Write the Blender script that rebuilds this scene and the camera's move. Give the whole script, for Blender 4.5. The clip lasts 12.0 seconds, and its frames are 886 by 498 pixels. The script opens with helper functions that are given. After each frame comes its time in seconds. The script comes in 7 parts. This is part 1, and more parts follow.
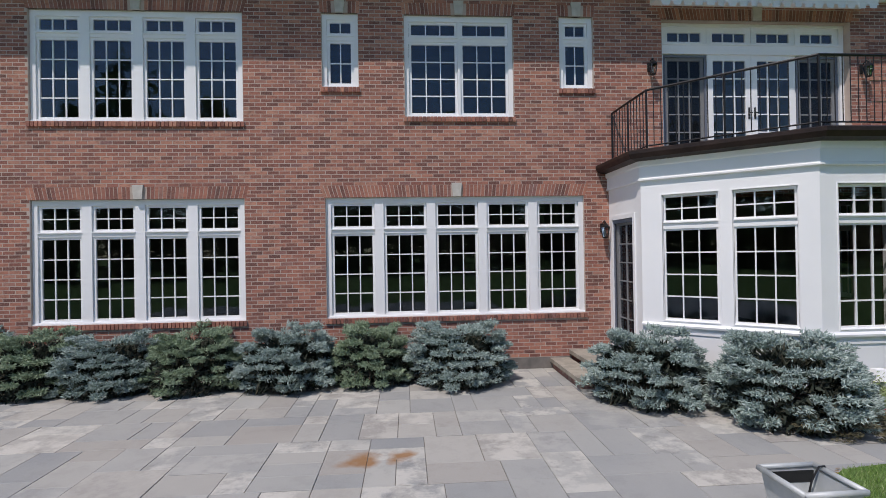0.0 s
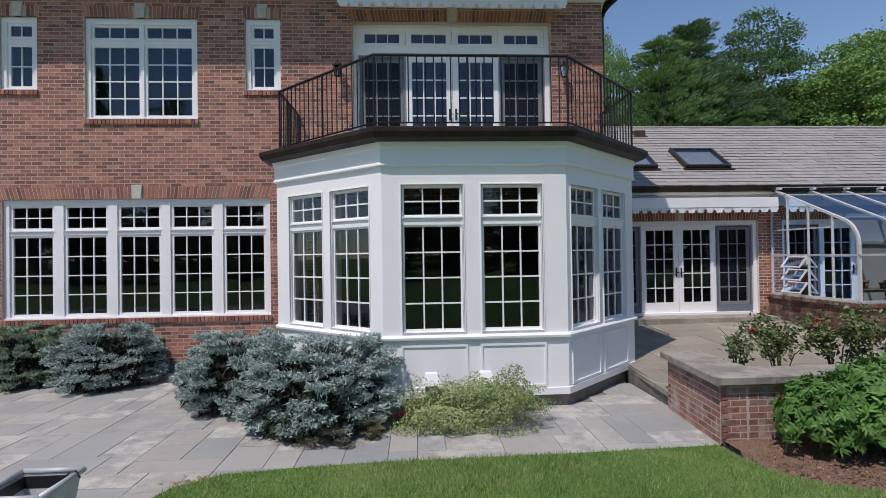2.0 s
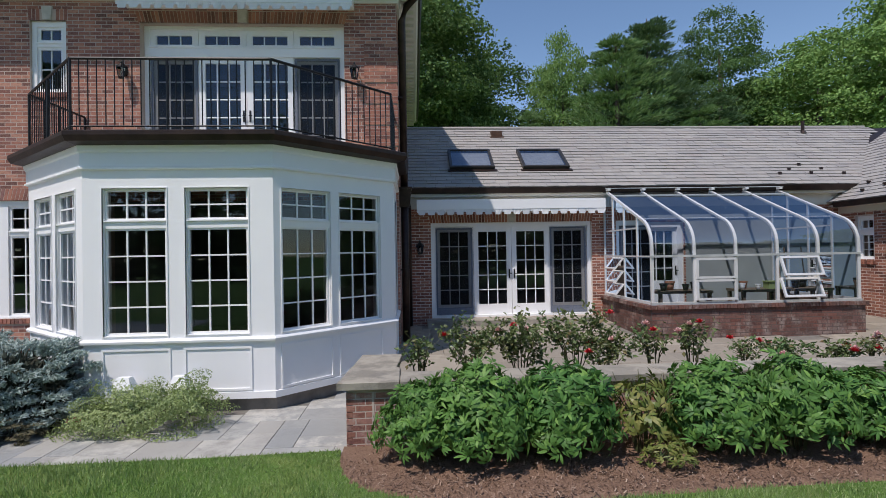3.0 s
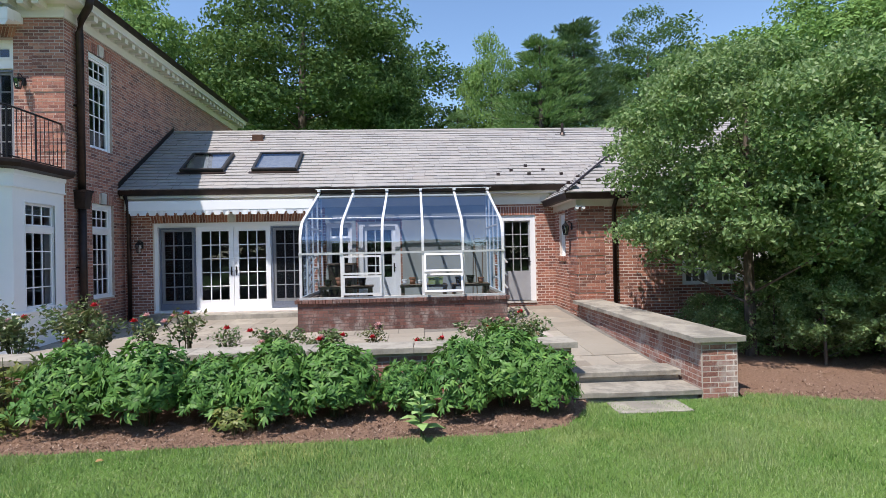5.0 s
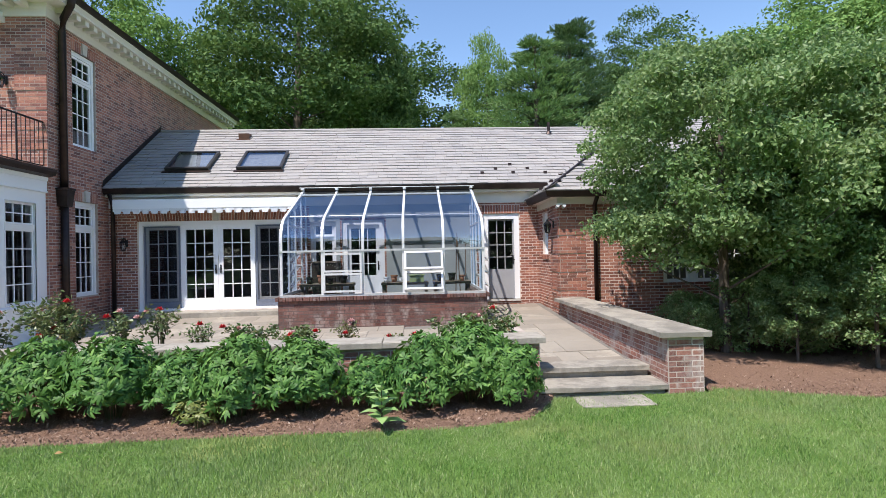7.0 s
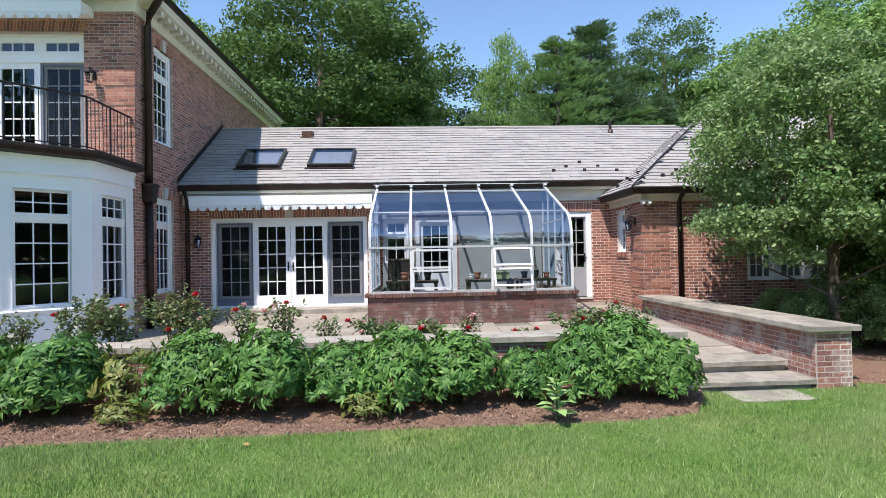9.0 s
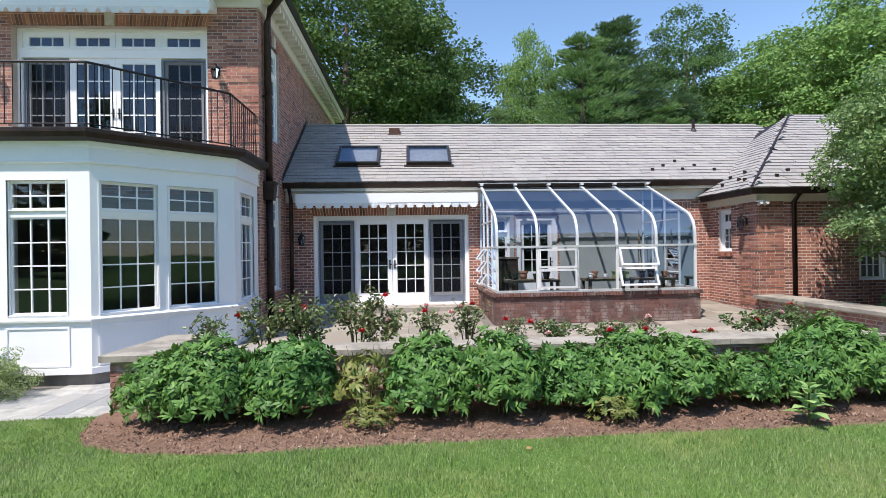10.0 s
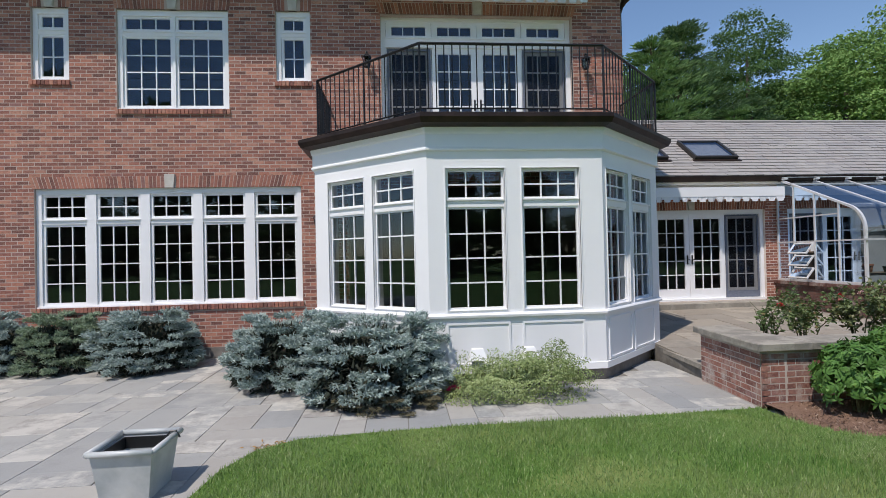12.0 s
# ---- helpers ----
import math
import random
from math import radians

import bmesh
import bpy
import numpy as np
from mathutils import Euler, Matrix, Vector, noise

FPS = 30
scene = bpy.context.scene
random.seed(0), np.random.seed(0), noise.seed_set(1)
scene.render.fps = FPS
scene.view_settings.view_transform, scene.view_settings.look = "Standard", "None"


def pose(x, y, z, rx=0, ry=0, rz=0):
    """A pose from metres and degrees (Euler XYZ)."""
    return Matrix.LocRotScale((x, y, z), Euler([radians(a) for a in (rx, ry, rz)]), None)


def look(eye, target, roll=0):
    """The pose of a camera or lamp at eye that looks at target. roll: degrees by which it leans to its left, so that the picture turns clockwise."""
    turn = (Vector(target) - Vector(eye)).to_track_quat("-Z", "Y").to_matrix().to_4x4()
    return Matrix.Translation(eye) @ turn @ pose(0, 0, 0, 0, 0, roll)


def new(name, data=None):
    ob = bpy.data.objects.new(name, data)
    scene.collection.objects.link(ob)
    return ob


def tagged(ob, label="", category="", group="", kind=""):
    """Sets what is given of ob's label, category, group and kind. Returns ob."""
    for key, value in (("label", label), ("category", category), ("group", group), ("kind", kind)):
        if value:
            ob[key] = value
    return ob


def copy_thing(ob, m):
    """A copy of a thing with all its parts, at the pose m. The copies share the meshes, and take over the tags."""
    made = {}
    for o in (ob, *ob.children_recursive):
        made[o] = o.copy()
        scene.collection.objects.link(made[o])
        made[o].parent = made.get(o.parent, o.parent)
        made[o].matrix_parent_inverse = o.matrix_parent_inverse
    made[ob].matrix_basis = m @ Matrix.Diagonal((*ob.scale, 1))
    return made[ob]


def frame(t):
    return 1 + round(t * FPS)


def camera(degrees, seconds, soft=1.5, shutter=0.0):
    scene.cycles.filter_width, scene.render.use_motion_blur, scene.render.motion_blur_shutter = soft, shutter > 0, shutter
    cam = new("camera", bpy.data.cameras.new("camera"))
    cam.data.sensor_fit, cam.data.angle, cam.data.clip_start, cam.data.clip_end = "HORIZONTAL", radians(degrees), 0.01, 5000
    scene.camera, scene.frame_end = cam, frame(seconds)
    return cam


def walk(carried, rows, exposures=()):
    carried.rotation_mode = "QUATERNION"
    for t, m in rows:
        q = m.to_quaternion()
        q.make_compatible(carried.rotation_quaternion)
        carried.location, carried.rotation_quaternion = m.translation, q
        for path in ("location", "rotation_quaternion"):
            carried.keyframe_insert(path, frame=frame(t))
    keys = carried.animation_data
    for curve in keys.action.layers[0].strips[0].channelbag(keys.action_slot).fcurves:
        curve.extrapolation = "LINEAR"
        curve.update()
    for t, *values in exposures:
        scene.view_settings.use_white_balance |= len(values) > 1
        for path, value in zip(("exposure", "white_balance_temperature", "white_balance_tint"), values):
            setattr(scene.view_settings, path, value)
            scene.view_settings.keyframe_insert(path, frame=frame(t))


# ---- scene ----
cam = camera(82.2, 12.0, 0.5)
# seconds, eye (m), yaw, pitch and lean (degrees)
PATH = [
    (0, -0.166, 0.276, 2.031, -4.05, 0.28, -0.94),
    (0.5, 1.017, 0.151, 2.032, -3.90, 0.30, -0.91),
    (1, 2.409, 0.012, 2.037, -3.83, 0.20, -0.91),
    (1.5, 4.060, -0.020, 1.978, -3.21, 0.36, -0.91),
    (2, 5.788, -0.048, 1.923, -3.20, 0.64, -0.89),
    (2.5, 7.708, -0.107, 1.928, -3.00, 0.57, -0.96),
    (3, 9.729, -0.251, 1.930, -3.23, 0.45, -0.98),
    (3.5, 11.919, -0.526, 1.883, -3.54, 0.38, -1.17),
    (3.7, 12.800, -0.636, 1.864, -3.67, 0.35, -1.25),
    (4.1, 14.393, -0.857, 1.845, -3.58, 0.34, -1.27),
    (4.5, 15.620, -1.058, 1.818, -3.30, 0.32, -1.24),
    (4.9, 16.436, -1.206, 1.792, -3.00, 0.31, -1.21),
    (5.3, 16.800, -1.268, 1.778, -2.86, 0.31, -1.20),
    (5.5, 16.862, -1.275, 1.772, -2.86, 0.32, -1.21),
    (6, 16.895, -1.299, 1.752, -2.87, 0.34, -1.23),
    (6.5, 16.956, -1.290, 1.729, -2.91, 0.36, -1.21),
    (6.7, 16.965, -1.288, 1.725, -2.92, 0.37, -1.21),
    (7.1, 16.966, -1.288, 1.712, -2.96, 0.40, -1.20),
    (7.5, 16.888, -1.284, 1.682, -3.07, 0.48, -1.18),
    (7.9, 16.672, -1.270, 1.653, -3.15, 0.57, -1.16),
    (8.3, 16.260, -1.239, 1.638, -3.16, 0.61, -1.15),
    (8.5, 15.995, -1.218, 1.635, -3.08, 0.63, -1.14),
    (9, 15.196, -1.135, 1.624, -2.75, 0.71, -1.09),
    (9.5, 14.007, -1.122, 1.728, -3.06, 0.25, -0.93),
    (10, 12.537, -0.996, 1.762, -3.37, 0.09, -0.87),
    (10.5, 10.853, -0.827, 1.731, -3.79, 0.22, -0.98),
    (11, 9.034, -0.627, 1.681, -4.06, 0.45, -1.13),
    (11.5, 7.062, -0.424, 1.649, -4.42, 0.70, -1.27),
    (12, 4.991, -0.254, 1.662, -4.69, 0.73, -1.29),
]


def heading(x, y, z, yaw, pitch, lean):
    """A camera pose from the eye, the compass turn, the tilt and the lean."""
    a, b = radians(yaw), radians(pitch)
    return look((x, y, z), (x - math.sin(a) * math.cos(b), y + math.cos(a) * math.cos(b), z + math.sin(b)), lean)


walk(cam, [(row[0], heading(*row[1:])) for row in PATH],
     exposures=[(0, -0.60, 6700, 16), (2.5, -0.56, 6700, 16), (3.5, -0.24, 6700, 14), (4.5, 0.10, 6700, 14), (5.5, 0.31, 6700, 14), (6.7, 0.33, 6700, 14),
                (8.3, 0.42, 6700, 14), (9.5, 0.42, 6700, 14), (10.5, 0.11, 6700, 14), (11, -0.1, 6700, 14), (12, -0.38, 6700, 14)])

# ---- light ----
SUN_TRAVEL = Vector((0.36, 0.45, -1.0)).normalized()
sun_data = bpy.data.lights.new("sun", "SUN")
sun_data.energy, sun_data.angle, sun_data.color = 5.0, radians(0.55), (1.0, 0.955, 0.90)
sun = new("sun", sun_data)
sun.matrix_world = look((-20, -20, 45), Vector((-20, -20, 45)) + SUN_TRAVEL)
world = bpy.data.worlds.new("world")
scene.world = world
world.use_nodes = True
sky = world.node_tree.nodes.new("ShaderNodeTexSky")
sky.sky_type, sky.sun_disc = "NISHITA", False
sky.sun_elevation, sky.sun_rotation = math.asin(-SUN_TRAVEL.z), math.atan2(-SUN_TRAVEL.x, -SUN_TRAVEL.y)
sky.air_density, sky.dust_density, sky.ozone_density = 1.0, 0.1, 0.6
deep = world.node_tree.nodes.new("ShaderNodeHueSaturation")
deep.inputs["Saturation"].default_value = 1.12
deep.inputs["Value"].default_value = 1.40
world.node_tree.links.new(sky.outputs[0], deep.inputs["Color"])
world.node_tree.links.new(deep.outputs[0], world.node_tree.nodes["Background"].inputs[0])
world.node_tree.nodes["Background"].inputs[1].default_value = 0.138


# ---- materials ----
class Nodes:
    """A node material under construction."""

    def __init__(self, name):
        self.mat = bpy.data.materials.new(name)
        self.mat.use_nodes = True
        self.tree = self.mat.node_tree
        self.bsdf = self.tree.nodes["Principled BSDF"]
        self.out = self.tree.nodes["Material Output"]

    def add(self, kind, **values):
        n = self.tree.nodes.new(kind)
        for key, v in values.items():
            n.inputs[key].default_value = v
        return n

    def link(self, a, b):
        self.tree.links.new(a, b)

    def coords(self, scale=(1, 1, 1), generated=False):
        c = self.add("ShaderNodeTexCoord") if generated else self.add("ShaderNodeNewGeometry")
        m = self.add("ShaderNodeMapping")
        m.inputs["Scale"].default_value = scale
        self.link(c.outputs["Object" if generated else "Position"], m.inputs["Vector"])
        return m.outputs["Vector"]

    def noise(self, scale, detail=4, rough=0.55, vec=None, stretch=(1, 1, 1)):
        n = self.add("ShaderNodeTexNoise", Scale=scale, Detail=detail, Roughness=rough)
        self.link(vec or self.coords(stretch), n.inputs["Vector"])
        return n.outputs["Fac"]

    def ramp(self, fac, *stops):
        r = self.add("ShaderNodeValToRGB")
        while len(r.color_ramp.elements) < len(stops):
            r.color_ramp.elements.new(0.5)
        for e, (p, c) in zip(r.color_ramp.elements, stops):
            e.position, e.color = p, (*c, 1)
        self.link(fac, r.inputs["Fac"])
        return r.outputs["Color"]

    def mix(self, fac, a, b, kind="MIX"):
        m = self.add("ShaderNodeMix")
        m.data_type, m.blend_type = "RGBA", kind
        for sock, v in ((m.inputs[0], fac), (m.inputs[6], a), (m.inputs[7], b)):
            if isinstance(v, (int, float)):
                sock.default_value = v
            elif isinstance(v, tuple):
                sock.default_value = (*v, 1)
            else:
                self.link(v, sock)
        return m.outputs[2]

    def piece(self):
        """A random number for each piece, an object or an island of a mesh."""
        o, g = self.add("ShaderNodeObjectInfo"), self.add("ShaderNodeNewGeometry")
        a = self.add("ShaderNodeMath")
        f = self.add("ShaderNodeMath")
        f.operation = "FRACT"
        self.link(o.outputs["Random"], a.inputs[0])
        self.link(g.outputs["Random Per Island"], a.inputs[1])
        self.link(a.outputs[0], f.inputs[0])
        return f.outputs[0]

    def bump(self, fac, strength=0.3, distance=0.01):
        b = self.add("ShaderNodeBump", Strength=strength, Distance=distance)
        self.link(fac, b.inputs["Height"])
        self.link(b.outputs["Normal"], self.bsdf.inputs["Normal"])

    def done(self, colour=None, rough=0.7, metal=0.0, spec=0.5):
        b = self.bsdf
        if colour is not None:
            if isinstance(colour, tuple):
                b.inputs["Base Color"].default_value = (*colour, 1)
            else:
                self.link(colour, b.inputs["Base Color"])
        b.inputs["Roughness"].default_value = rough
        b.inputs["Metallic"].default_value = metal
        b.inputs["Specular IOR Level"].default_value = spec
        return self.mat


def brick_mat(name, tones, dirt=0.35, wash=0.0, fleck=0.6):
    n = Nodes(name)
    c = n.ramp(n.piece(), *tones)
    c = n.mix(n.ramp(n.noise(2.2, 5), (0.42, (0, 0, 0)), (0.75, (dirt, dirt, dirt))), c, (0.09, 0.075, 0.07))
    c = n.mix(n.ramp(n.noise(38, 4, 0.65), (0.40, (0, 0, 0)), (0.72, (fleck, fleck, fleck))), c, (0.42, 0.235, 0.165))
    c = n.mix(n.ramp(n.noise(24, 4, 0.65, stretch=(0.7, 0.7, 1.6)), (0.48, (0, 0, 0)), (0.70, (0.55, 0.55, 0.55))), c, (0.12, 0.062, 0.055))
    if wash:
        c = n.mix(n.ramp(n.noise(3.1, 7, 0.72, stretch=(1, 1, 0.7)), (0.50, (0, 0, 0)), (0.66, (wash, wash, wash))), c, (0.52, 0.48, 0.43))
    n.bump(n.noise(160, 4), 0.5, 0.004)
    return n.done(c, 0.9, spec=0.25)


BRICK = brick_mat("brick", ((0.0, (0.130, 0.058, 0.055)), (0.22, (0.255, 0.098, 0.080)), (0.5, (0.385, 0.150, 0.112)), (0.75, (0.480, 0.198, 0.138)), (0.92, (0.560, 0.275, 0.195)), (1.0, (0.250, 0.120, 0.122))))
BRICK_RED = brick_mat("red_brick", ((0.0, (0.120, 0.044, 0.036)), (0.3, (0.280, 0.095, 0.066)), (0.6, (0.395, 0.145, 0.098)), (0.85, (0.490, 0.215, 0.145)), (1.0, (0.230, 0.088, 0.076))), 0.3, 0.0)
BRICK_OLD = brick_mat("weathered_brick", ((0.0, (0.155, 0.067, 0.062)), (0.35, (0.310, 0.121, 0.091)), (0.7, (0.401, 0.189, 0.146)), (1.0, (0.284, 0.162, 0.154))), 0.5, 0.75)
BRICK_DARK = brick_mat("grimy_brick", ((0.0, (0.085, 0.036, 0.032)), (0.35, (0.150, 0.062, 0.050)), (0.7, (0.195, 0.088, 0.070)), (1.0, (0.150, 0.085, 0.080))), 0.9, 0.45, 0.25)


def simple(name, low, high, scale=6.0, rough=0.7, metal=0.0, relief=0.15, spec=0.5, fine=120, stretch=(1, 1, 1)):
    n = Nodes(name)
    c = n.mix(n.ramp(n.noise(scale, 5, stretch=stretch), (0.3, (0, 0, 0)), (0.7, (1, 1, 1))), low, high)
    n.bump(n.noise(fine, 3), relief, 0.003)
    return n.done(c, rough, metal, spec)


MORTAR = simple("mortar", (0.41, 0.325, 0.28), (0.53, 0.44, 0.38), 4, 0.95, relief=0.5)
MORTAR_PALE = simple("pale_mortar", (0.58, 0.49, 0.43), (0.74, 0.65, 0.58), 4, 0.95, relief=0.5)
MORTAR_OLD = simple("weathered_mortar", (0.37, 0.31, 0.27), (0.53, 0.46, 0.40), 5, 0.95, relief=0.5)
MORTAR_DARK = simple("grimy_mortar", (0.075, 0.05, 0.045), (0.14, 0.105, 0.09), 5, 0.95, relief=0.5)
JOINT_SAND = simple("sandy_joint", (0.13, 0.12, 0.105), (0.22, 0.205, 0.18), 8, 0.95, relief=0.6)
WHITE = simple("white_paint", (0.845, 0.852, 0.862), (0.890, 0.890, 0.890), 1.3, 0.42, relief=0.05)
DOOR_GREY = simple("grey_door_paint", (0.30, 0.31, 0.33), (0.38, 0.39, 0.41), 2, 0.5, relief=0.05)
CREAM = simple("cream_paint", (0.66, 0.63, 0.56), (0.72, 0.69, 0.62), 2, 0.5, relief=0.05)
KEYSTONE = simple("limestone", (0.48, 0.45, 0.40), (0.60, 0.57, 0.52), 9, 0.85, relief=0.4)
BRONZE = simple("dark_copper", (0.026, 0.018, 0.016), (0.058, 0.036, 0.030), 5, 0.45, 0.6, relief=0.2)
IRON = simple("black_iron", (0.012, 0.012, 0.013), (0.025, 0.024, 0.025), 20, 0.4, 0.5, relief=0.2)
ALUMINIUM = simple("white_aluminium", (0.72, 0.72, 0.72), (0.82, 0.82, 0.82), 8, 0.32, 0.25, relief=0.05)
SCREEN = simple("insect_screen", (0.12, 0.14, 0.18), (0.16, 0.18, 0.23), 30, 0.7, relief=0.3)
CANVAS = simple("white_canvas", (0.72, 0.73, 0.75), (0.82, 0.83, 0.84), 3, 0.8, relief=0.3)
LEAD = simple("galvanised_metal", (0.38, 0.41, 0.41), (0.56, 0.58, 0.57), 5, 0.5, 0.15, relief=0.25)
SOIL = simple("soil", (0.05, 0.032, 0.022), (0.10, 0.065, 0.045), 18, 0.95, relief=0.9, fine=60)
PLASTER = simple("plaster", (0.30, 0.325, 0.32), (0.39, 0.415, 0.40), 1.5, 0.85)
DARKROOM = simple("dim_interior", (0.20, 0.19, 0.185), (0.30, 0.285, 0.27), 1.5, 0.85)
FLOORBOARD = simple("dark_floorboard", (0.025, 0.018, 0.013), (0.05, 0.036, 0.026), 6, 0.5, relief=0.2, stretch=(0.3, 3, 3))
WOOD = simple("weathered_wood", (0.10, 0.075, 0.055), (0.20, 0.15, 0.11), 9, 0.8, relief=0.4, stretch=(0.3, 3, 3))
BARK = simple("bark", (0.06, 0.045, 0.035), (0.16, 0.13, 0.105), 14, 0.95, relief=0.9, fine=40, stretch=(2, 2, 0.4))
STEM = simple("green_stem", (0.05, 0.07, 0.02), (0.10, 0.09, 0.04), 12, 0.7)
CONCRETE = simple("foundation_stone", (0.14, 0.13, 0.12), (0.24, 0.22, 0.20), 5, 0.9, relief=0.4)
BLACK = simple("black_plastic", (0.012, 0.012, 0.012), (0.02, 0.02, 0.02), 20, 0.4)
COPPER = simple("brown_flashing", (0.10, 0.05, 0.035), (0.17, 0.09, 0.06), 6, 0.5, 0.4)
SKYGLASS_FRAME = simple("dark_bronze_frame", (0.035, 0.032, 0.03), (0.06, 0.055, 0.05), 8, 0.4, 0.4)


def stone_mat(name, tones, stain, crust=0.5, rust=(), always=False):
    """Stone slabs: a tone for each slab, some of them with a pale worn crust and dark lichen; rust: stains at (x, y, radius)."""
    n = Nodes(name)
    one = n.piece()
    c = n.ramp(one, *tones)
    c = n.mix(n.ramp(n.noise(0.45, 4), (0.40, (0, 0, 0)), (0.66, (0.45, 0.45, 0.45))), c, stain)
    # how worn each slab is, from its own number
    k = n.add("ShaderNodeMath")
    k.operation = "MULTIPLY"
    k.inputs[1].default_value = 7.31
    n.link(one, k.inputs[0])
    f = n.add("ShaderNodeMath")
    f.operation = "FRACT"
    n.link(k.outputs[0], f.inputs[0])
    worn = n.ramp(f.outputs[0], (0.0, (0.7, 0.7, 0.7)), (1.0, (1, 1, 1))) if always else n.ramp(f.outputs[0], (0.45, (0, 0, 0)), (0.9, (1, 1, 1)))
    patch = n.ramp(n.noise(2.6, 8, 0.68), (0.44, (0, 0, 0)), (0.56, (crust, crust, crust)))
    m = n.mix(1.0, patch, worn, "MULTIPLY")
    c = n.mix(m, c, tuple(min(0.62, v * 1.35) for v in stain))
    spots = n.ramp(n.noise(3.4, 8, 0.74), (0.51, (0, 0, 0)), (0.60, (0.85, 0.85, 0.85)))
    c = n.mix(n.mix(1.0, spots, n.mix(0.75, worn, (0.15, 0.15, 0.15)), "MULTIPLY"), c, (0.085, 0.08, 0.075))
    c = n.mix(n.ramp(n.noise(90, 3), (0.3, (0, 0, 0)), (0.75, (0.22, 0.22, 0.22))), c, (0.42, 0.42, 0.42))
    for x, y, rad in rust:
        g = n.add("ShaderNodeNewGeometry")
        w = n.add("ShaderNodeTexNoise", Scale=3.0, Detail=5.0)
        n.link(g.outputs["Position"], w.inputs["Vector"])
        v = n.add("ShaderNodeVectorMath")
        v.operation = "MULTIPLY_ADD"
        v.inputs[1].default_value = (0.5, 0.5, 0.0)
        n.link(w.outputs["Color"], v.inputs[0])
        n.link(g.outputs["Position"], v.inputs[2])
        dist = n.add("ShaderNodeVectorMath")
        dist.operation = "DISTANCE"
        dist.inputs[1].default_value = (x + 0.25, y + 0.25, -0.14)
        n.link(v.outputs[0], dist.inputs[0])
        c = n.mix(n.ramp(dist.outputs["Value"], (rad * 0.35, (0.85, 0.85, 0.85)), (rad, (0, 0, 0))), c, (0.27, 0.125, 0.035))
    n.bump(n.noise(22, 6, 0.6), 0.22, 0.006)
    return n.done(c, 0.75, spec=0.35)


FLAG = stone_mat("bluestone_flag", ((0.0, (0.240, 0.250, 0.251)), (0.2, (0.302, 0.306, 0.294)), (0.45, (0.263, 0.271, 0.267)), (0.65, (0.357, 0.356, 0.331)), (0.82, (0.295, 0.277, 0.251)), (1.0, (0.385, 0.371, 0.337))), (0.414, 0.399, 0.358), 0.75, ((-0.68, 5.62, 0.22), (-0.23, 5.75, 0.20)))
FLAG_TAN = stone_mat("tan_flag", ((0.0, (0.205, 0.172, 0.132)), (0.4, (0.280, 0.238, 0.186)), (0.75, (0.235, 0.206, 0.165)), (1.0, (0.320, 0.278, 0.220))), (0.35, 0.31, 0.245))
CAPSTONE = stone_mat("bluestone_cap", ((0.0, (0.190, 0.170, 0.136)), (1.0, (0.255, 0.230, 0.186))), (0.315, 0.285, 0.232), 0.75, always=True)


def slate_mat():
    n = Nodes("slate")
    c = n.ramp(n.piece(), (0.0, (0.265, 0.255, 0.25)), (0.3, (0.305, 0.29, 0.282)), (0.6, (0.325, 0.31, 0.298)), (0.88, (0.30, 0.272, 0.258)), (1.0, (0.355, 0.335, 0.315)))
    c = n.mix(n.ramp(n.noise(1.0, 5, 0.6, stretch=(0.6, 4, 4)), (0.38, (0, 0, 0)), (0.68, (0.55, 0.55, 0.55))), c, (0.41, 0.385, 0.35))
    c = n.mix(n.ramp(n.noise(9, 5, 0.7), (0.55, (0, 0, 0)), (0.75, (0.5, 0.5, 0.5))), c, (0.16, 0.155, 0.15))
    n.bump(n.noise(40, 4), 0.4, 0.004)
    return n.done(c, 0.62, spec=0.4)


SLATE = slate_mat()


def leaf_mat(name, tones, glow=0.3, rough=0.5, patch=0.0, spec=0.4):
    """Leaves: a matt or waxy face that lets some light through."""
    n = Nodes(name)
    c = n.ramp(n.piece(), *tones)
    c = n.mix(n.ramp(n.noise(0.9, 3), (0.35, (0, 0, 0)), (0.7, (0.45, 0.45, 0.45))), c, tones[-1][1])
    if patch:
        c = n.mix(n.ramp(n.noise(1.1, 5, 0.62), (0.50, (0, 0, 0)), (0.72, (patch, patch, patch))), c, (0.36, 0.37, 0.17))
    n.done(c, rough, spec=spec)
    t = n.add("ShaderNodeBsdfTranslucent")
    m = n.add("ShaderNodeMixShader", Fac=glow)
    n.link(n.mix(0.5, c, (0.12, 0.17, 0.02)), t.inputs["Color"])
    n.link(n.bsdf.outputs[0], m.inputs[1])
    n.link(t.outputs[0], m.inputs[2])
    n.link(m.outputs[0], n.out.inputs["Surface"])
    return n.mat


SPRUCE = leaf_mat("blue_spruce_needles", ((0.0, (0.125, 0.185, 0.162)), (0.35, (0.230, 0.318, 0.285)), (0.7, (0.345, 0.440, 0.405)), (1.0, (0.480, 0.560, 0.530))), 0.08, 0.6, 0.0)
SPRUCE_GREEN = leaf_mat("green_spruce_needles", ((0.0, (0.095, 0.145, 0.085)), (0.4, (0.190, 0.270, 0.155)), (0.75, (0.290, 0.380, 0.250)), (1.0, (0.390, 0.475, 0.340))), 0.08, 0.6, 0.0)
# inner needles: shade of the gaps is put into this dark colour
SPRUCE_INNER = leaf_mat("shaded_spruce_needles", ((0.0, (0.024, 0.036, 0.028)), (0.5, (0.040, 0.056, 0.044)), (1.0, (0.065, 0.062, 0.045))), 0.05, 0.8, spec=0.1)
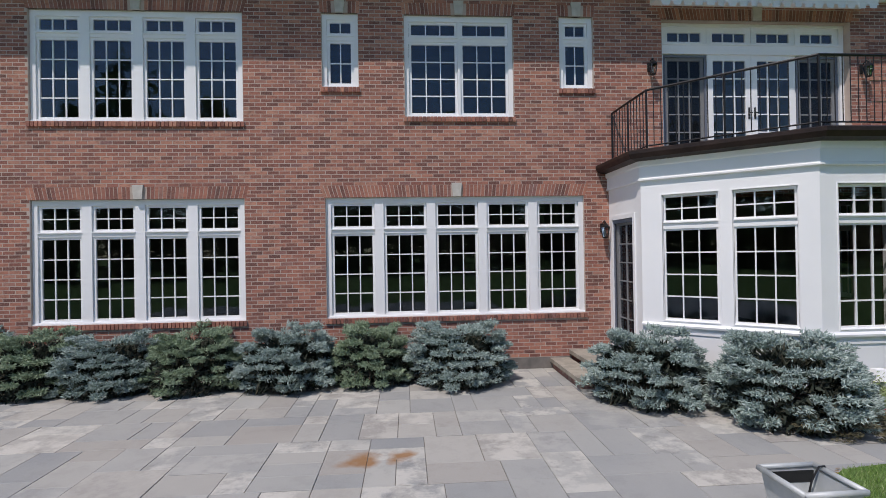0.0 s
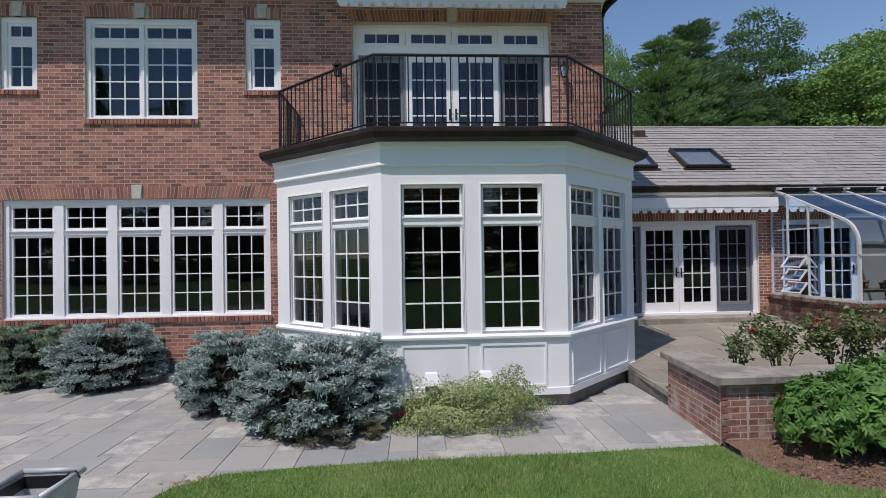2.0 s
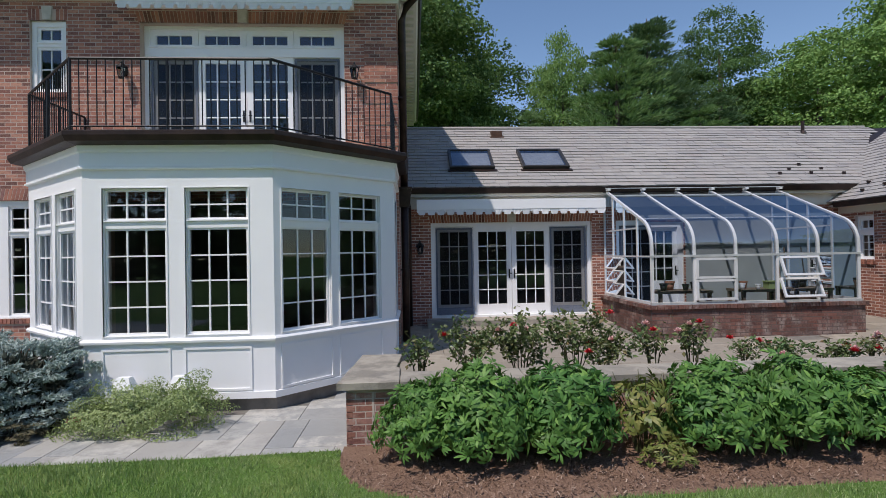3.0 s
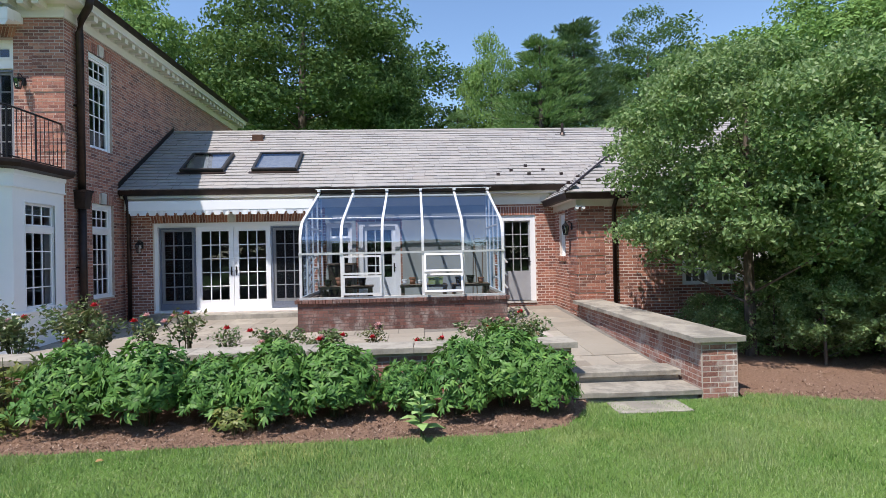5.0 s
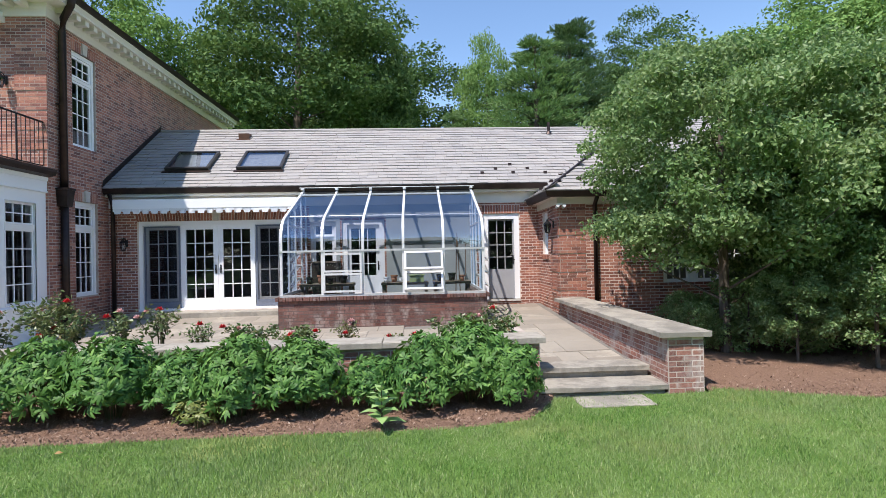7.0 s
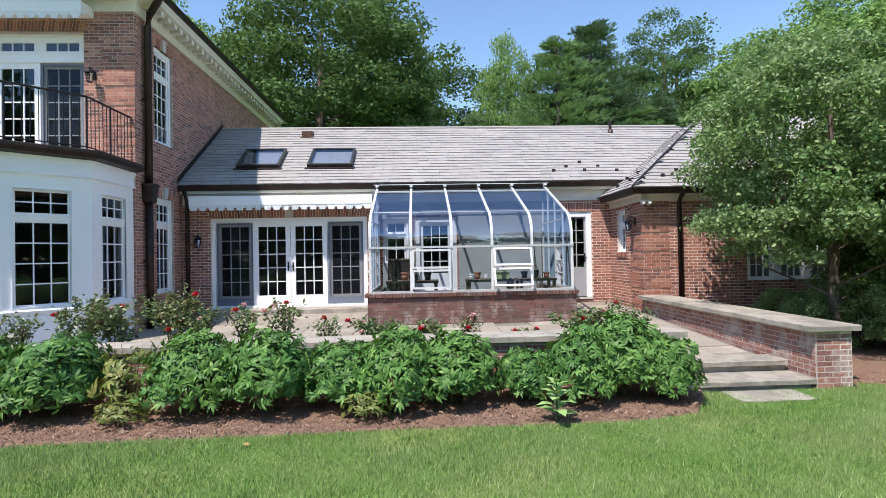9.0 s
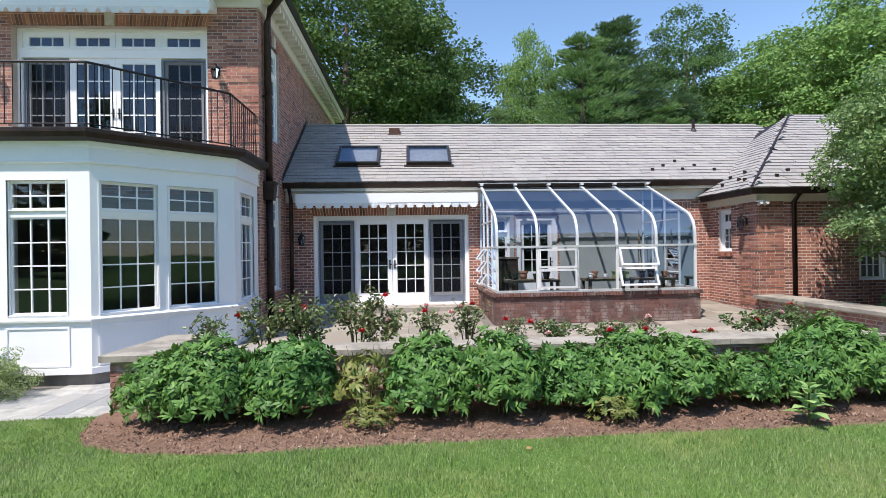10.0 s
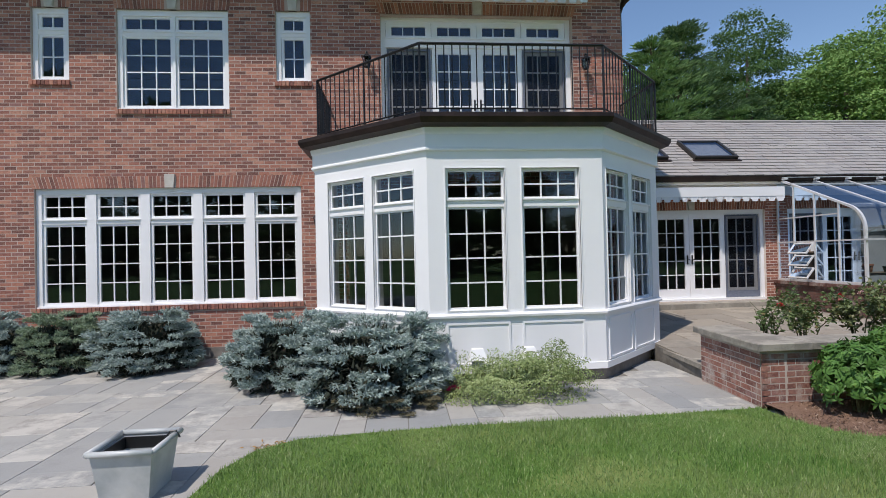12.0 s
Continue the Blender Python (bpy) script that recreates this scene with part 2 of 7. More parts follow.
SPRUCE_BROWN = leaf_mat("browned_needles", ((0.0, (0.080, 0.080, 0.048)), (0.5, (0.160, 0.136, 0.072)), (1.0, (0.208, 0.192, 0.112))), 0.08, 0.7)
PEONY = leaf_mat("peony_leaf", ((0.0, (0.026, 0.080, 0.020)), (0.4, (0.054, 0.154, 0.037)), (0.8, (0.098, 0.230, 0.056)), (1.0, (0.190, 0.345, 0.080))), 0.24, 0.48, spec=0.24)
PEONY_PALE = leaf_mat("yellowing_leaf", ((0.0, (0.108, 0.168, 0.036)), (0.4, (0.204, 0.240, 0.060)), (0.8, (0.288, 0.276, 0.084)), (1.0, (0.156, 0.204, 0.060))), 0.3, 0.45)
ROSE_LEAF = leaf_mat("rose_leaf", ((0.0, (0.061, 0.117, 0.042)), (0.5, (0.102, 0.196, 0.066)), (0.85, (0.152, 0.245, 0.085)), (1.0, (0.223, 0.157, 0.076))), 0.22, 0.4)
MANTLE = leaf_mat("lime_foliage", ((0.0, (0.165, 0.235, 0.075)), (0.5, (0.300, 0.390, 0.145)), (1.0, (0.450, 0.530, 0.255))), 0.25, 0.6)
TREE_LEAF = leaf_mat("tree_leaf", ((0.0, (0.038, 0.090, 0.031)), (0.4, (0.080, 0.154, 0.050)), (0.8, (0.122, 0.212, 0.071)), (1.0, (0.158, 0.237, 0.088))), 0.28, 0.75, spec=0.12)
TREE_LIGHT = leaf_mat("light_tree_leaf", ((0.0, (0.113, 0.222, 0.067)), (0.5, (0.195, 0.339, 0.106)), (1.0, (0.277, 0.423, 0.139))), 0.32, 0.75, spec=0.12)
TREE_DARK = leaf_mat("dark_tree_leaf", ((0.0, (0.038, 0.092, 0.034)), (0.5, (0.076, 0.160, 0.054)), (1.0, (0.131, 0.220, 0.072))), 0.22, 0.75, spec=0.12)
PINE = leaf_mat("pine_needles", ((0.0, (0.062, 0.126, 0.067)), (0.5, (0.112, 0.201, 0.105)), (1.0, (0.183, 0.274, 0.143))), 0.12, 0.75, spec=0.12)
PINE_LIGHT = leaf_mat("soft_pine_needles", ((0.0, (0.114, 0.215, 0.093)), (0.5, (0.204, 0.333, 0.141)), (1.0, (0.281, 0.408, 0.186))), 0.15, 0.75, spec=0.12)
GRASS = leaf_mat("grass_blade", ((0.0, (0.070, 0.160, 0.038)), (0.5, (0.162, 0.322, 0.072)), (0.85, (0.245, 0.410, 0.115)), (1.0, (0.460, 0.510, 0.260))), 0.3, 0.6, 0.45, spec=0.25)
RED_PETAL = simple("red_petal", (0.42, 0.012, 0.02), (0.60, 0.03, 0.04), 30, 0.55)
PINK_PETAL = simple("pink_petal", (0.62, 0.32, 0.32), (0.75, 0.52, 0.48), 30, 0.55)
MAGENTA = simple("magenta_petal", (0.55, 0.03, 0.12), (0.70, 0.08, 0.22), 30, 0.55)


def turf_mat():
    n = Nodes("turf")
    c = n.mix(n.ramp(n.noise(0.7, 5, 0.6), (0.35, (0, 0, 0)), (0.68, (1, 1, 1))), (0.090, 0.182, 0.036), (0.180, 0.276, 0.074))
    c = n.mix(n.ramp(n.noise(60, 4, 0.7), (0.35, (0, 0, 0)), (0.7, (0.8, 0.8, 0.8))), c, (0.084, 0.156, 0.024))
    c = n.mix(n.ramp(n.noise(0.55, 6, 0.62, stretch=(1, 1.6, 1)), (0.52, (0, 0, 0)), (0.70, (0.6, 0.6, 0.6))), c, (0.312, 0.324, 0.120))
    n.bump(n.noise(90, 4), 0.8, 0.02)
    return n.done(c, 0.9, spec=0.15)


TURF = turf_mat()


def mulch_mat():
    n = Nodes("bark_mulch")
    c = n.ramp(n.noise(55, 5, 0.7), (0.25, (0.090, 0.055, 0.040)), (0.5, (0.216, 0.134, 0.094)), (0.75, (0.348, 0.234, 0.170)))
    c = n.mix(n.ramp(n.noise(1.3, 4), (0.4, (0, 0, 0)), (0.7, (0.4, 0.4, 0.4))), c, (0.240, 0.154, 0.112))
    n.bump(n.noise(70, 5), 0.9, 0.02)
    return n.done(c, 0.95, spec=0.1)


MULCH = mulch_mat()


def glass_mat(name, tint, ior, clear=1.0):
    """Window glass: clear, with the mirror of its surface growing towards grazing angles."""
    n = Nodes(name)
    f = n.add("ShaderNodeFresnel", IOR=ior)
    t = n.add("ShaderNodeBsdfTransparent", Color=(*tint, 1))
    g = n.add("ShaderNodeBsdfGlossy", Roughness=0.015)
    g.inputs["Color"].default_value = (0.66, 0.82, 1.0, 1)
    w = n.noise(1.6, 2)
    b = n.add("ShaderNodeBump", Strength=0.04, Distance=0.02)
    n.link(w, b.inputs["Height"])
    n.link(b.outputs[0], g.inputs["Normal"])
    m = n.add("ShaderNodeMixShader")
    n.link(f.outputs[0], m.inputs[0])
    n.link(t.outputs[0], m.inputs[1])
    n.link(g.outputs[0], m.inputs[2])
    n.link(m.outputs[0], n.out.inputs["Surface"])
    return n.mat


def mesh_mat():
    """Fine woven insect screen: half open, half dark wire."""
    n = Nodes("screen_mesh")
    t = n.add("ShaderNodeBsdfTransparent")
    n.done((0.010, 0.013, 0.020), 0.7, spec=0.1)
    m = n.add("ShaderNodeMixShader", Fac=0.5)
    n.link(t.outputs[0], m.inputs[1])
    n.link(n.bsdf.outputs[0], m.inputs[2])
    n.link(m.outputs[0], n.out.inputs["Surface"])
    return n.mat


SCREEN_MESH = mesh_mat()
GLASS = glass_mat("window_glass", (0.60, 0.60, 0.61), 1.70)
PLAIN = glass_mat("plain_pane_glass", (0.60, 0.67, 0.75), 1.38)
CLEAR = glass_mat("greenhouse_glass", (0.60, 0.66, 0.76), 2.4)


# ---- mesh helpers ----
rng = np.random.default_rng(7)
UP = Vector((0, 0, 1))


class Shape:
    """Vertices and faces of one mesh, gathered piece by piece."""

    def __init__(self, m=None):
        self.v, self.f, self.m = [], [], m or Matrix()

    def put(self, verts, faces):
        k = len(self.v)
        self.v += [tuple(self.m @ Vector(p)) for p in verts]
        self.f += [tuple(i + k for i in f) for f in faces]
        return self

    def box(self, x0, x1, y0, y1, z0, z1):
        return self.put([(x, y, z) for z in (z0, z1) for y in (y0, y1) for x in (x0, x1)],
                        [(0, 2, 3, 1), (4, 5, 7, 6), (0, 1, 5, 4), (2, 6, 7, 3), (0, 4, 6, 2), (1, 3, 7, 5)])

    def prism(self, outline, z0, z1):
        """A flat outline (anticlockwise from above) raised from z0 to z1."""
        n = len(outline)
        return self.put([(x, y, z0) for x, y in outline] + [(x, y, z1) for x, y in outline],
                        [tuple(range(n))[::-1], tuple(range(n, 2 * n))] + [(i, (i + 1) % n, n + (i + 1) % n, n + i) for i in range(n)])

    def tube(self, path, radius, sides=6, tips=True):
        """A round bar along a path; radius is one number or one for each point."""
        path = [Vector(p) for p in path]
        radii = radius if isinstance(radius, (list, tuple)) else [radius] * len(path)
        verts, faces = [], []
        for i, p in enumerate(path):
            d = (path[min(i + 1, len(path) - 1)] - path[max(i - 1, 0)]).normalized()
            a = d.cross(UP if abs(d.z) < 0.95 else Vector((1, 0, 0))).normalized()
            b = d.cross(a)
            verts += [p + (a * math.cos(t) + b * math.sin(t)) * radii[i] for t in (2 * math.pi * j / sides for j in range(sides))]
        for i in range(len(path) - 1):
            for j in range(sides):
                k = (j + 1) % sides
                faces.append((i * sides + j, i * sides + k, (i + 1) * sides + k, (i + 1) * sides + j))
        if tips:
            faces += [tuple(range(sides))[::-1], tuple(range((len(path) - 1) * sides, len(path) * sides))]
        return self.put(verts, faces)

    def sweep(self, profile, path):
        """A section (out, up) carried along a level path of (x, y); out is to the right of the way."""
        pts = [Vector(p) for p in path]
        n, verts, faces = len(profile), [], []
        for i, p in enumerate(pts):
            a = (pts[i] - pts[i - 1]).normalized() if i else (pts[1] - pts[0]).normalized()
            b = (pts[i + 1] - pts[i]).normalized() if i + 1 < len(pts) else a
            na, nb = Vector((a.y, -a.x)), Vector((b.y, -b.x))
            o = (na + nb).normalized()
            o /= max(0.3, o.dot(na))
            verts += [(p.x + o.x * u, p.y + o.y * u, w) for u, w in profile]
        for i in range(len(pts) - 1):
            for j in range(n):
                k = (j + 1) % n
                faces.append((i * n + j, (i + 1) * n + j, (i + 1) * n + k, i * n + k))
        faces += [tuple(range(n)), tuple(range((len(pts) - 1) * n, len(pts) * n))[::-1]]
        return self.put(verts, faces)

    def lathe(self, profile, centre=(0, 0, 0), sides=12):
        """A section (radius, height) turned round the upright through centre."""
        n, verts, faces = len(profile), [], []
        for i in range(sides):
            a = 2 * math.pi * i / sides
            verts += [(centre[0] + r * math.cos(a), centre[1] + r * math.sin(a), centre[2] + z) for r, z in profile]
        for i in range(sides):
            k = (i + 1) % sides
            faces += [(i * n + j, k * n + j, k * n + j + 1, i * n + j + 1) for j in range(n - 1)]
        return self.put(verts, faces)

    def mesh(self, name):
        me = bpy.data.meshes.new(name)
        me.from_pydata(self.v, [], self.f)
        me.update()
        return me


def own(name, data, mat, parent=None, label="", place=None, smooth=False):
    """Link a mesh as one object under a parent."""
    if smooth and data.polygons:
        data.polygons.foreach_set("use_smooth", [True] * len(data.polygons))
    if mat is not None and not data.materials:
        data.materials.append(mat)
    ob = new(name, data)
    if parent is not None:
        ob.parent = parent
        if parent.type == "EMPTY":
            ob.matrix_parent_inverse = Matrix.Translation(-parent.location)
    if place is not None:
        ob.matrix_basis = place
    if label:
        ob["label"] = label
    return ob


def part(name, shape, mat, parent=None, label="", smooth=False):
    return own(name, shape.mesh(name), mat, parent, label, smooth=smooth)


def thing(name, at, label="", category="", group="", kind=""):
    """An empty at the base of a thing, for its parts."""
    ob = new(name)
    ob.location, ob.empty_display_size = at, 0.1
    return tagged(ob, label, category, group, kind)


def structure(name, shape, mat, label="", category="", kind="structure", smooth=False):
    return tagged(part(name, shape, mat, smooth=smooth), label, category, "", kind)


def raw_mesh(name, verts, faces, mat):
    """A mesh from number arrays: verts (n, 3), faces (m, 3 or 4)."""
    verts, faces = np.asarray(verts, np.float32), np.asarray(faces, np.int32)
    me = bpy.data.meshes.new(name)
    me.vertices.add(len(verts))
    me.vertices.foreach_set("co", verts.ravel())
    k = faces.shape[1]
    me.loops.add(faces.size)
    me.loops.foreach_set("vertex_index", faces.ravel())
    me.polygons.add(len(faces))
    me.polygons.foreach_set("loop_start", np.arange(0, faces.size, k, dtype=np.int32))
    me.update(calc_edges=True)
    me.validate()
    me.shade_flat()
    me.materials.append(mat)
    return me


def cut(span, holes):
    """What is left of an interval when holes are taken out of it."""
    rest = [span]
    for a, b in holes:
        rest = [(p, q) for s, e in rest for p, q in ((s, min(e, a)), (max(s, b), e)) if q - p > 1e-4]
    return rest


def slab(outline, z0, z1, seed, wear=0.006, chamfer=0.010):
    """A stone slab on a flat outline (anticlockwise): uneven split edges and a worn upper arris."""
    r, ring = random.Random(seed), []
    for (xa, ya), (xb, yb) in zip(outline, outline[1:] + outline[:1]):
        steps = max(1, int(math.hypot(xb - xa, yb - ya) / 0.14))
        nx, ny = (yb - ya), -(xb - xa)
        l = math.hypot(nx, ny)
        for i in range(steps):
            t, o = i / steps, r.uniform(-wear, wear) if i else 0.0
            ring.append((xa + (xb - xa) * t + nx / l * o, ya + (yb - ya) * t + ny / l * o, nx / l, ny / l))
    n = len(ring)
    low = [(x - a * r.uniform(0, wear), y - b * r.uniform(0, wear), z0) for x, y, a, b in ring]
    mid = [(x, y, z1 - chamfer * r.uniform(0.5, 1.3)) for x, y, a, b in ring]
    top = []
    for i, (x, y, a, b) in enumerate(ring):
        pa, pb = ring[i - 1][2], ring[i - 1][3]
        top.append((x - (a + pa) / 2 * chamfer, y - (b + pb) / 2 * chamfer, z1))
    faces = [tuple(range(n))[::-1], tuple(range(2 * n, 3 * n))]
    for k in (0, n):
        faces += [(k + i, k + (i + 1) % n, k + n + (i + 1) % n, k + n + i) for i in range(n)]
    return Shape().put(low + mid + top, faces)


def rect(x0, x1, y0, y1):
    return [(x0, y0), (x1, y0), (x1, y1), (x0, y1)]


COURSE, BRICK_LEN, JOINT = 0.0677, 0.2032, 0.0110
BRICK_MESHES = {}


def brick_piece(length, height, depth, mat):
    """One brick, seen from its face: x along, y into the wall, z up."""
    key = (round(length, 3), round(height, 3), mat.name)
    if key not in BRICK_MESHES:
        s = Shape()
        e = 0.0016
        l, h = length / 2, height / 2
        s.put([(-l + e, 0, -h + e), (l - e, 0, -h + e), (l - e, 0, h - e), (-l + e, 0, h - e), (-l, e, -h), (l, e, -h), (l, e, h), (-l, e, h),
               (-l, depth, -h), (l, depth, -h), (l, depth, h), (-l, depth, h)],
              [(0, 1, 2, 3), (0, 4, 5, 1), (1, 5, 6, 2), (2, 6, 7, 3), (3, 7, 4, 0), (4, 8, 9, 5), (5, 9, 10, 6), (6, 10, 11, 7), (7, 11, 8, 4)])
        me = s.mesh("brick")
        me.materials.append(mat)
        BRICK_MESHES[key] = me
    return BRICK_MESHES[key]


def lay_courses(length, z0, z1, voids, shift=0.0):
    """Running bond: rows of (middle along, middle up, brick length)."""
    rows, k, z = [], 0, z0
    while z + COURSE <= z1 + 0.02:
        mid = z + COURSE / 2
        holes = [(a, b) for a, b, c, d in voids if c < mid < d]
        for s, e in cut((0.0, length), holes):
            first = math.floor((s - shift) / BRICK_LEN) - 1
            u = first * BRICK_LEN + (BRICK_LEN / 2 if k % 2 else 0.0) + shift
            while u < e:
                a, b = max(u, s), min(u + BRICK_LEN, e)
                if b - a > 0.045:
                    rows.append(((a + b) / 2, mid, b - a - JOINT))
                u += BRICK_LEN
        k, z = k + 1, z + COURSE
    return rows


def brick_wall(name, origin, along, length, z0, z1, voids=(), solid=(), thick=0.3, mat=None, label="", singles=None, proud=0.0, limit=300, core_from=0.0):
    """A brick wall: a mortar core with real openings (voids), and bricks set on its face.
    along: the way along the wall in plan; the face looks to the right of it. voids: (a, b, low, high).
    solid: patches of the face that other masonry fills. singles: the stretch whose bricks are objects of their own."""
    mat = mat or BRICK
    a = Vector((along[0], along[1], 0)).normalized()
    inward = Vector((-a.y, a.x, 0))
    frame_m = Matrix((( a.x, inward.x, 0, origin[0]), (a.y, inward.y, 0, origin[1]), (0, 0, 1, 0), (0, 0, 0, 1)))
    core = Shape(frame_m)
    cuts = sorted({z0, z1, *(z for v in voids for z in v[2:])})
    for lo, hi in zip(cuts, cuts[1:]):
        if hi <= z0 or lo >= z1:
            continue
        mid = (lo + hi) / 2
        for s, e in cut((0.0, length), [(v[0], v[1]) for v in voids if v[2] < mid < v[3]]):
            core.box(max(s, core_from), e, 0.001, thick, max(lo, z0), min(hi, z1))
    wall = structure(name, core, {BRICK_OLD: MORTAR_OLD, BRICK_DARK: MORTAR_DARK, BRICK_RED: MORTAR_PALE}.get(mat, MORTAR), label, "wall")
    rows = lay_courses(length, z0, z1, list(voids) + list(solid))
    lone, rest = [], []
    for r in rows:
        inside = singles and singles[0] <= r[0] <= singles[1] and singles[2] <= r[1] <= singles[3]
        (lone if inside and len(lone) < limit else rest).append(r)
    for u, z, l in lone:
        ob = own("brick", brick_piece(l, COURSE - JOINT, 0.03, mat), None, wall, place=frame_m @ Matrix.Translation((u, -proud - rng.uniform(0, 0.0006), z)))
    if rest:
        r = np.array(rest)
        n = len(r)
        y = -proud - rng.uniform(0, 0.0006, n)
        hw, hh, e = r[:, 2] / 2, (COURSE - JOINT) / 2, 0.0016
        corner = []
        for dx, dz, dy, sh in ((-1, -1, 0, e), (1, -1, 0, e), (1, 1, 0, e), (-1, 1, 0, e), (-1, -1, 0.003, 0), (1, -1, 0.003, 0), (1, 1, 0.003, 0), (-1, 1, 0.003, 0)):
            corner.append(np.stack([r[:, 0] + dx * (hw - sh), y + dy + (e * 0 if sh else 0), r[:, 1] + dz * (hh - sh)], 1))
        local = np.stack(corner, 1).reshape(-1, 3)
        m = np.array(frame_m)
        verts = local @ m[:3, :3].T + m[:3, 3]
        quad = np.array([(0, 1, 2, 3), (0, 4, 5, 1), (1, 5, 6, 2), (2, 6, 7, 3), (3, 7, 4, 0)])
        faces = (np.arange(n)[:, None, None] * 8 + quad[None]).reshape(-1, 4)
        ob = own("brickwork", raw_mesh("brickwork", verts, faces, mat), None, wall)
        ob["kind"] = "stuff"
    return wall, frame_m


def soldier_row(parent, frame_m, u0, u1, z0, z1, mat, name="lintel", proud=0.001, width=0.0677, gap=None, lean=0.0):
    """Upright bricks side by side, with a gap for a keystone; lean spreads them like a flat arch."""
    s = Shape(frame_m)
    count = max(1, round((u1 - u0) / width))
    w = (u1 - u0) / count
    mid = (u0 + u1) / 2
    for i in range(count):
        a, b = u0 + i * w + JOINT / 2, u0 + (i + 1) * w - JOINT / 2
        if gap and a < gap[1] and b > gap[0]:
            continue
        sk = lean * ((a + b) / 2 - mid)
        y = -proud - rng.uniform(0, 0.001)
        s.put([(a, y, z0), (b, y, z0), (b + sk, y, z1), (a + sk, y, z1), (a, 0.03, z0), (b, 0.03, z0), (b + sk, 0.03, z1), (a + sk, 0.03, z1)],
              [(0, 1, 2, 3), (0, 4, 5, 1), (1, 5, 6, 2), (2, 6, 7, 3), (3, 7, 4, 0)])
    return part(name, s, mat, parent)


def keystone(parent, frame_m, u, z0, z1, half):
    s = Shape(frame_m)
    y = -0.035
    s.put([(u - half, y, z0), (u + half, y, z0), (u + half * 1.35, y, z1), (u - half * 1.35, y, z1), (u - half, 0.05, z0), (u + half, 0.05, z0), (u + half * 1.35, 0.05, z1), (u - half * 1.35, 0.05, z1)],
          [(0, 1, 2, 3), (0, 4, 5, 1), (1, 5, 6, 2), (2, 6, 7, 3), (3, 7, 4, 0), (4, 7, 6, 5)])
    return part("keystone", s, KEYSTONE, parent, "pale limestone keystone")


PANE_MESHES = {}


def pane(parent, frame_m, u0, u1, y, z0, z1, mat):
    key = (round(u1 - u0, 3), round(z1 - z0, 3), mat.name)
    if key not in PANE_MESHES:
        w, h = (u1 - u0) / 2, (z1 - z0) / 2
        me = Shape().put([(-w, 0, -h), (w, 0, -h), (w, 0, h), (-w, 0, h)], [(0, 1, 2, 3)]).mesh("pane")
        me.materials.append(mat)
        PANE_MESHES[key] = me
    tilt = Matrix.Rotation(rng.normal(0, 0.002), 4, "X") @ Matrix.Rotation(rng.normal(0, 0.002), 4, "Z")
    ob = own("pane", PANE_MESHES[key], None, parent, place=frame_m @ Matrix.Translation(((u0 + u1) / 2, y, (z0 + z1) / 2)) @ tilt)
    ob.visible_shadow = False
    return ob


def sash(parent, frame_m, u0, u1, y, z0, z1, cols, rows, rail=0.055, bottom=None, bar=0.02, name="sash", mat=None, glass=None, label=""):
    """A glazed frame with glazing bars and a pane in each opening."""
    bottom = rail if bottom is None else bottom
    s = Shape(frame_m)
    s.box(u0, u0 + rail, y, y + 0.045, z0, z1).box(u1 - rail, u1, y, y + 0.045, z0, z1)
    s.box(u0 + rail, u1 - rail, y, y + 0.045, z1 - rail, z1).box(u0 + rail, u1 - rail, y, y + 0.045, z0, z0 + bottom)
    a0, a1, b0, b1 = u0 + rail, u1 - rail, z0 + bottom, z1 - rail
    w, h = (a1 - a0) / cols, (b1 - b0) / rows
    for i in range(1, cols):
        s.box(a0 + i * w - bar / 2, a0 + i * w + bar / 2, y + 0.008, y + 0.038, b0, b1)
    for j in range(1, rows):
        s.box(a0, a1, y + 0.010, y + 0.036, b0 + j * h - bar / 2, b0 + j * h + bar / 2)
    ob = part(name, s, mat or WHITE, parent, label)
    for i in range(cols):
        for j in range(rows):
            pane(ob, frame_m, a0 + i * w + bar / 2 - 0.004, a0 + (i + 1) * w - bar / 2 + 0.004, y + 0.024, b0 + j * h + bar / 2 - 0.004, b0 + (j + 1) * h - bar / 2 + 0.004, glass or GLASS)
    return ob


COUNT = {"window": 0, "door": 0, "wall": 0}


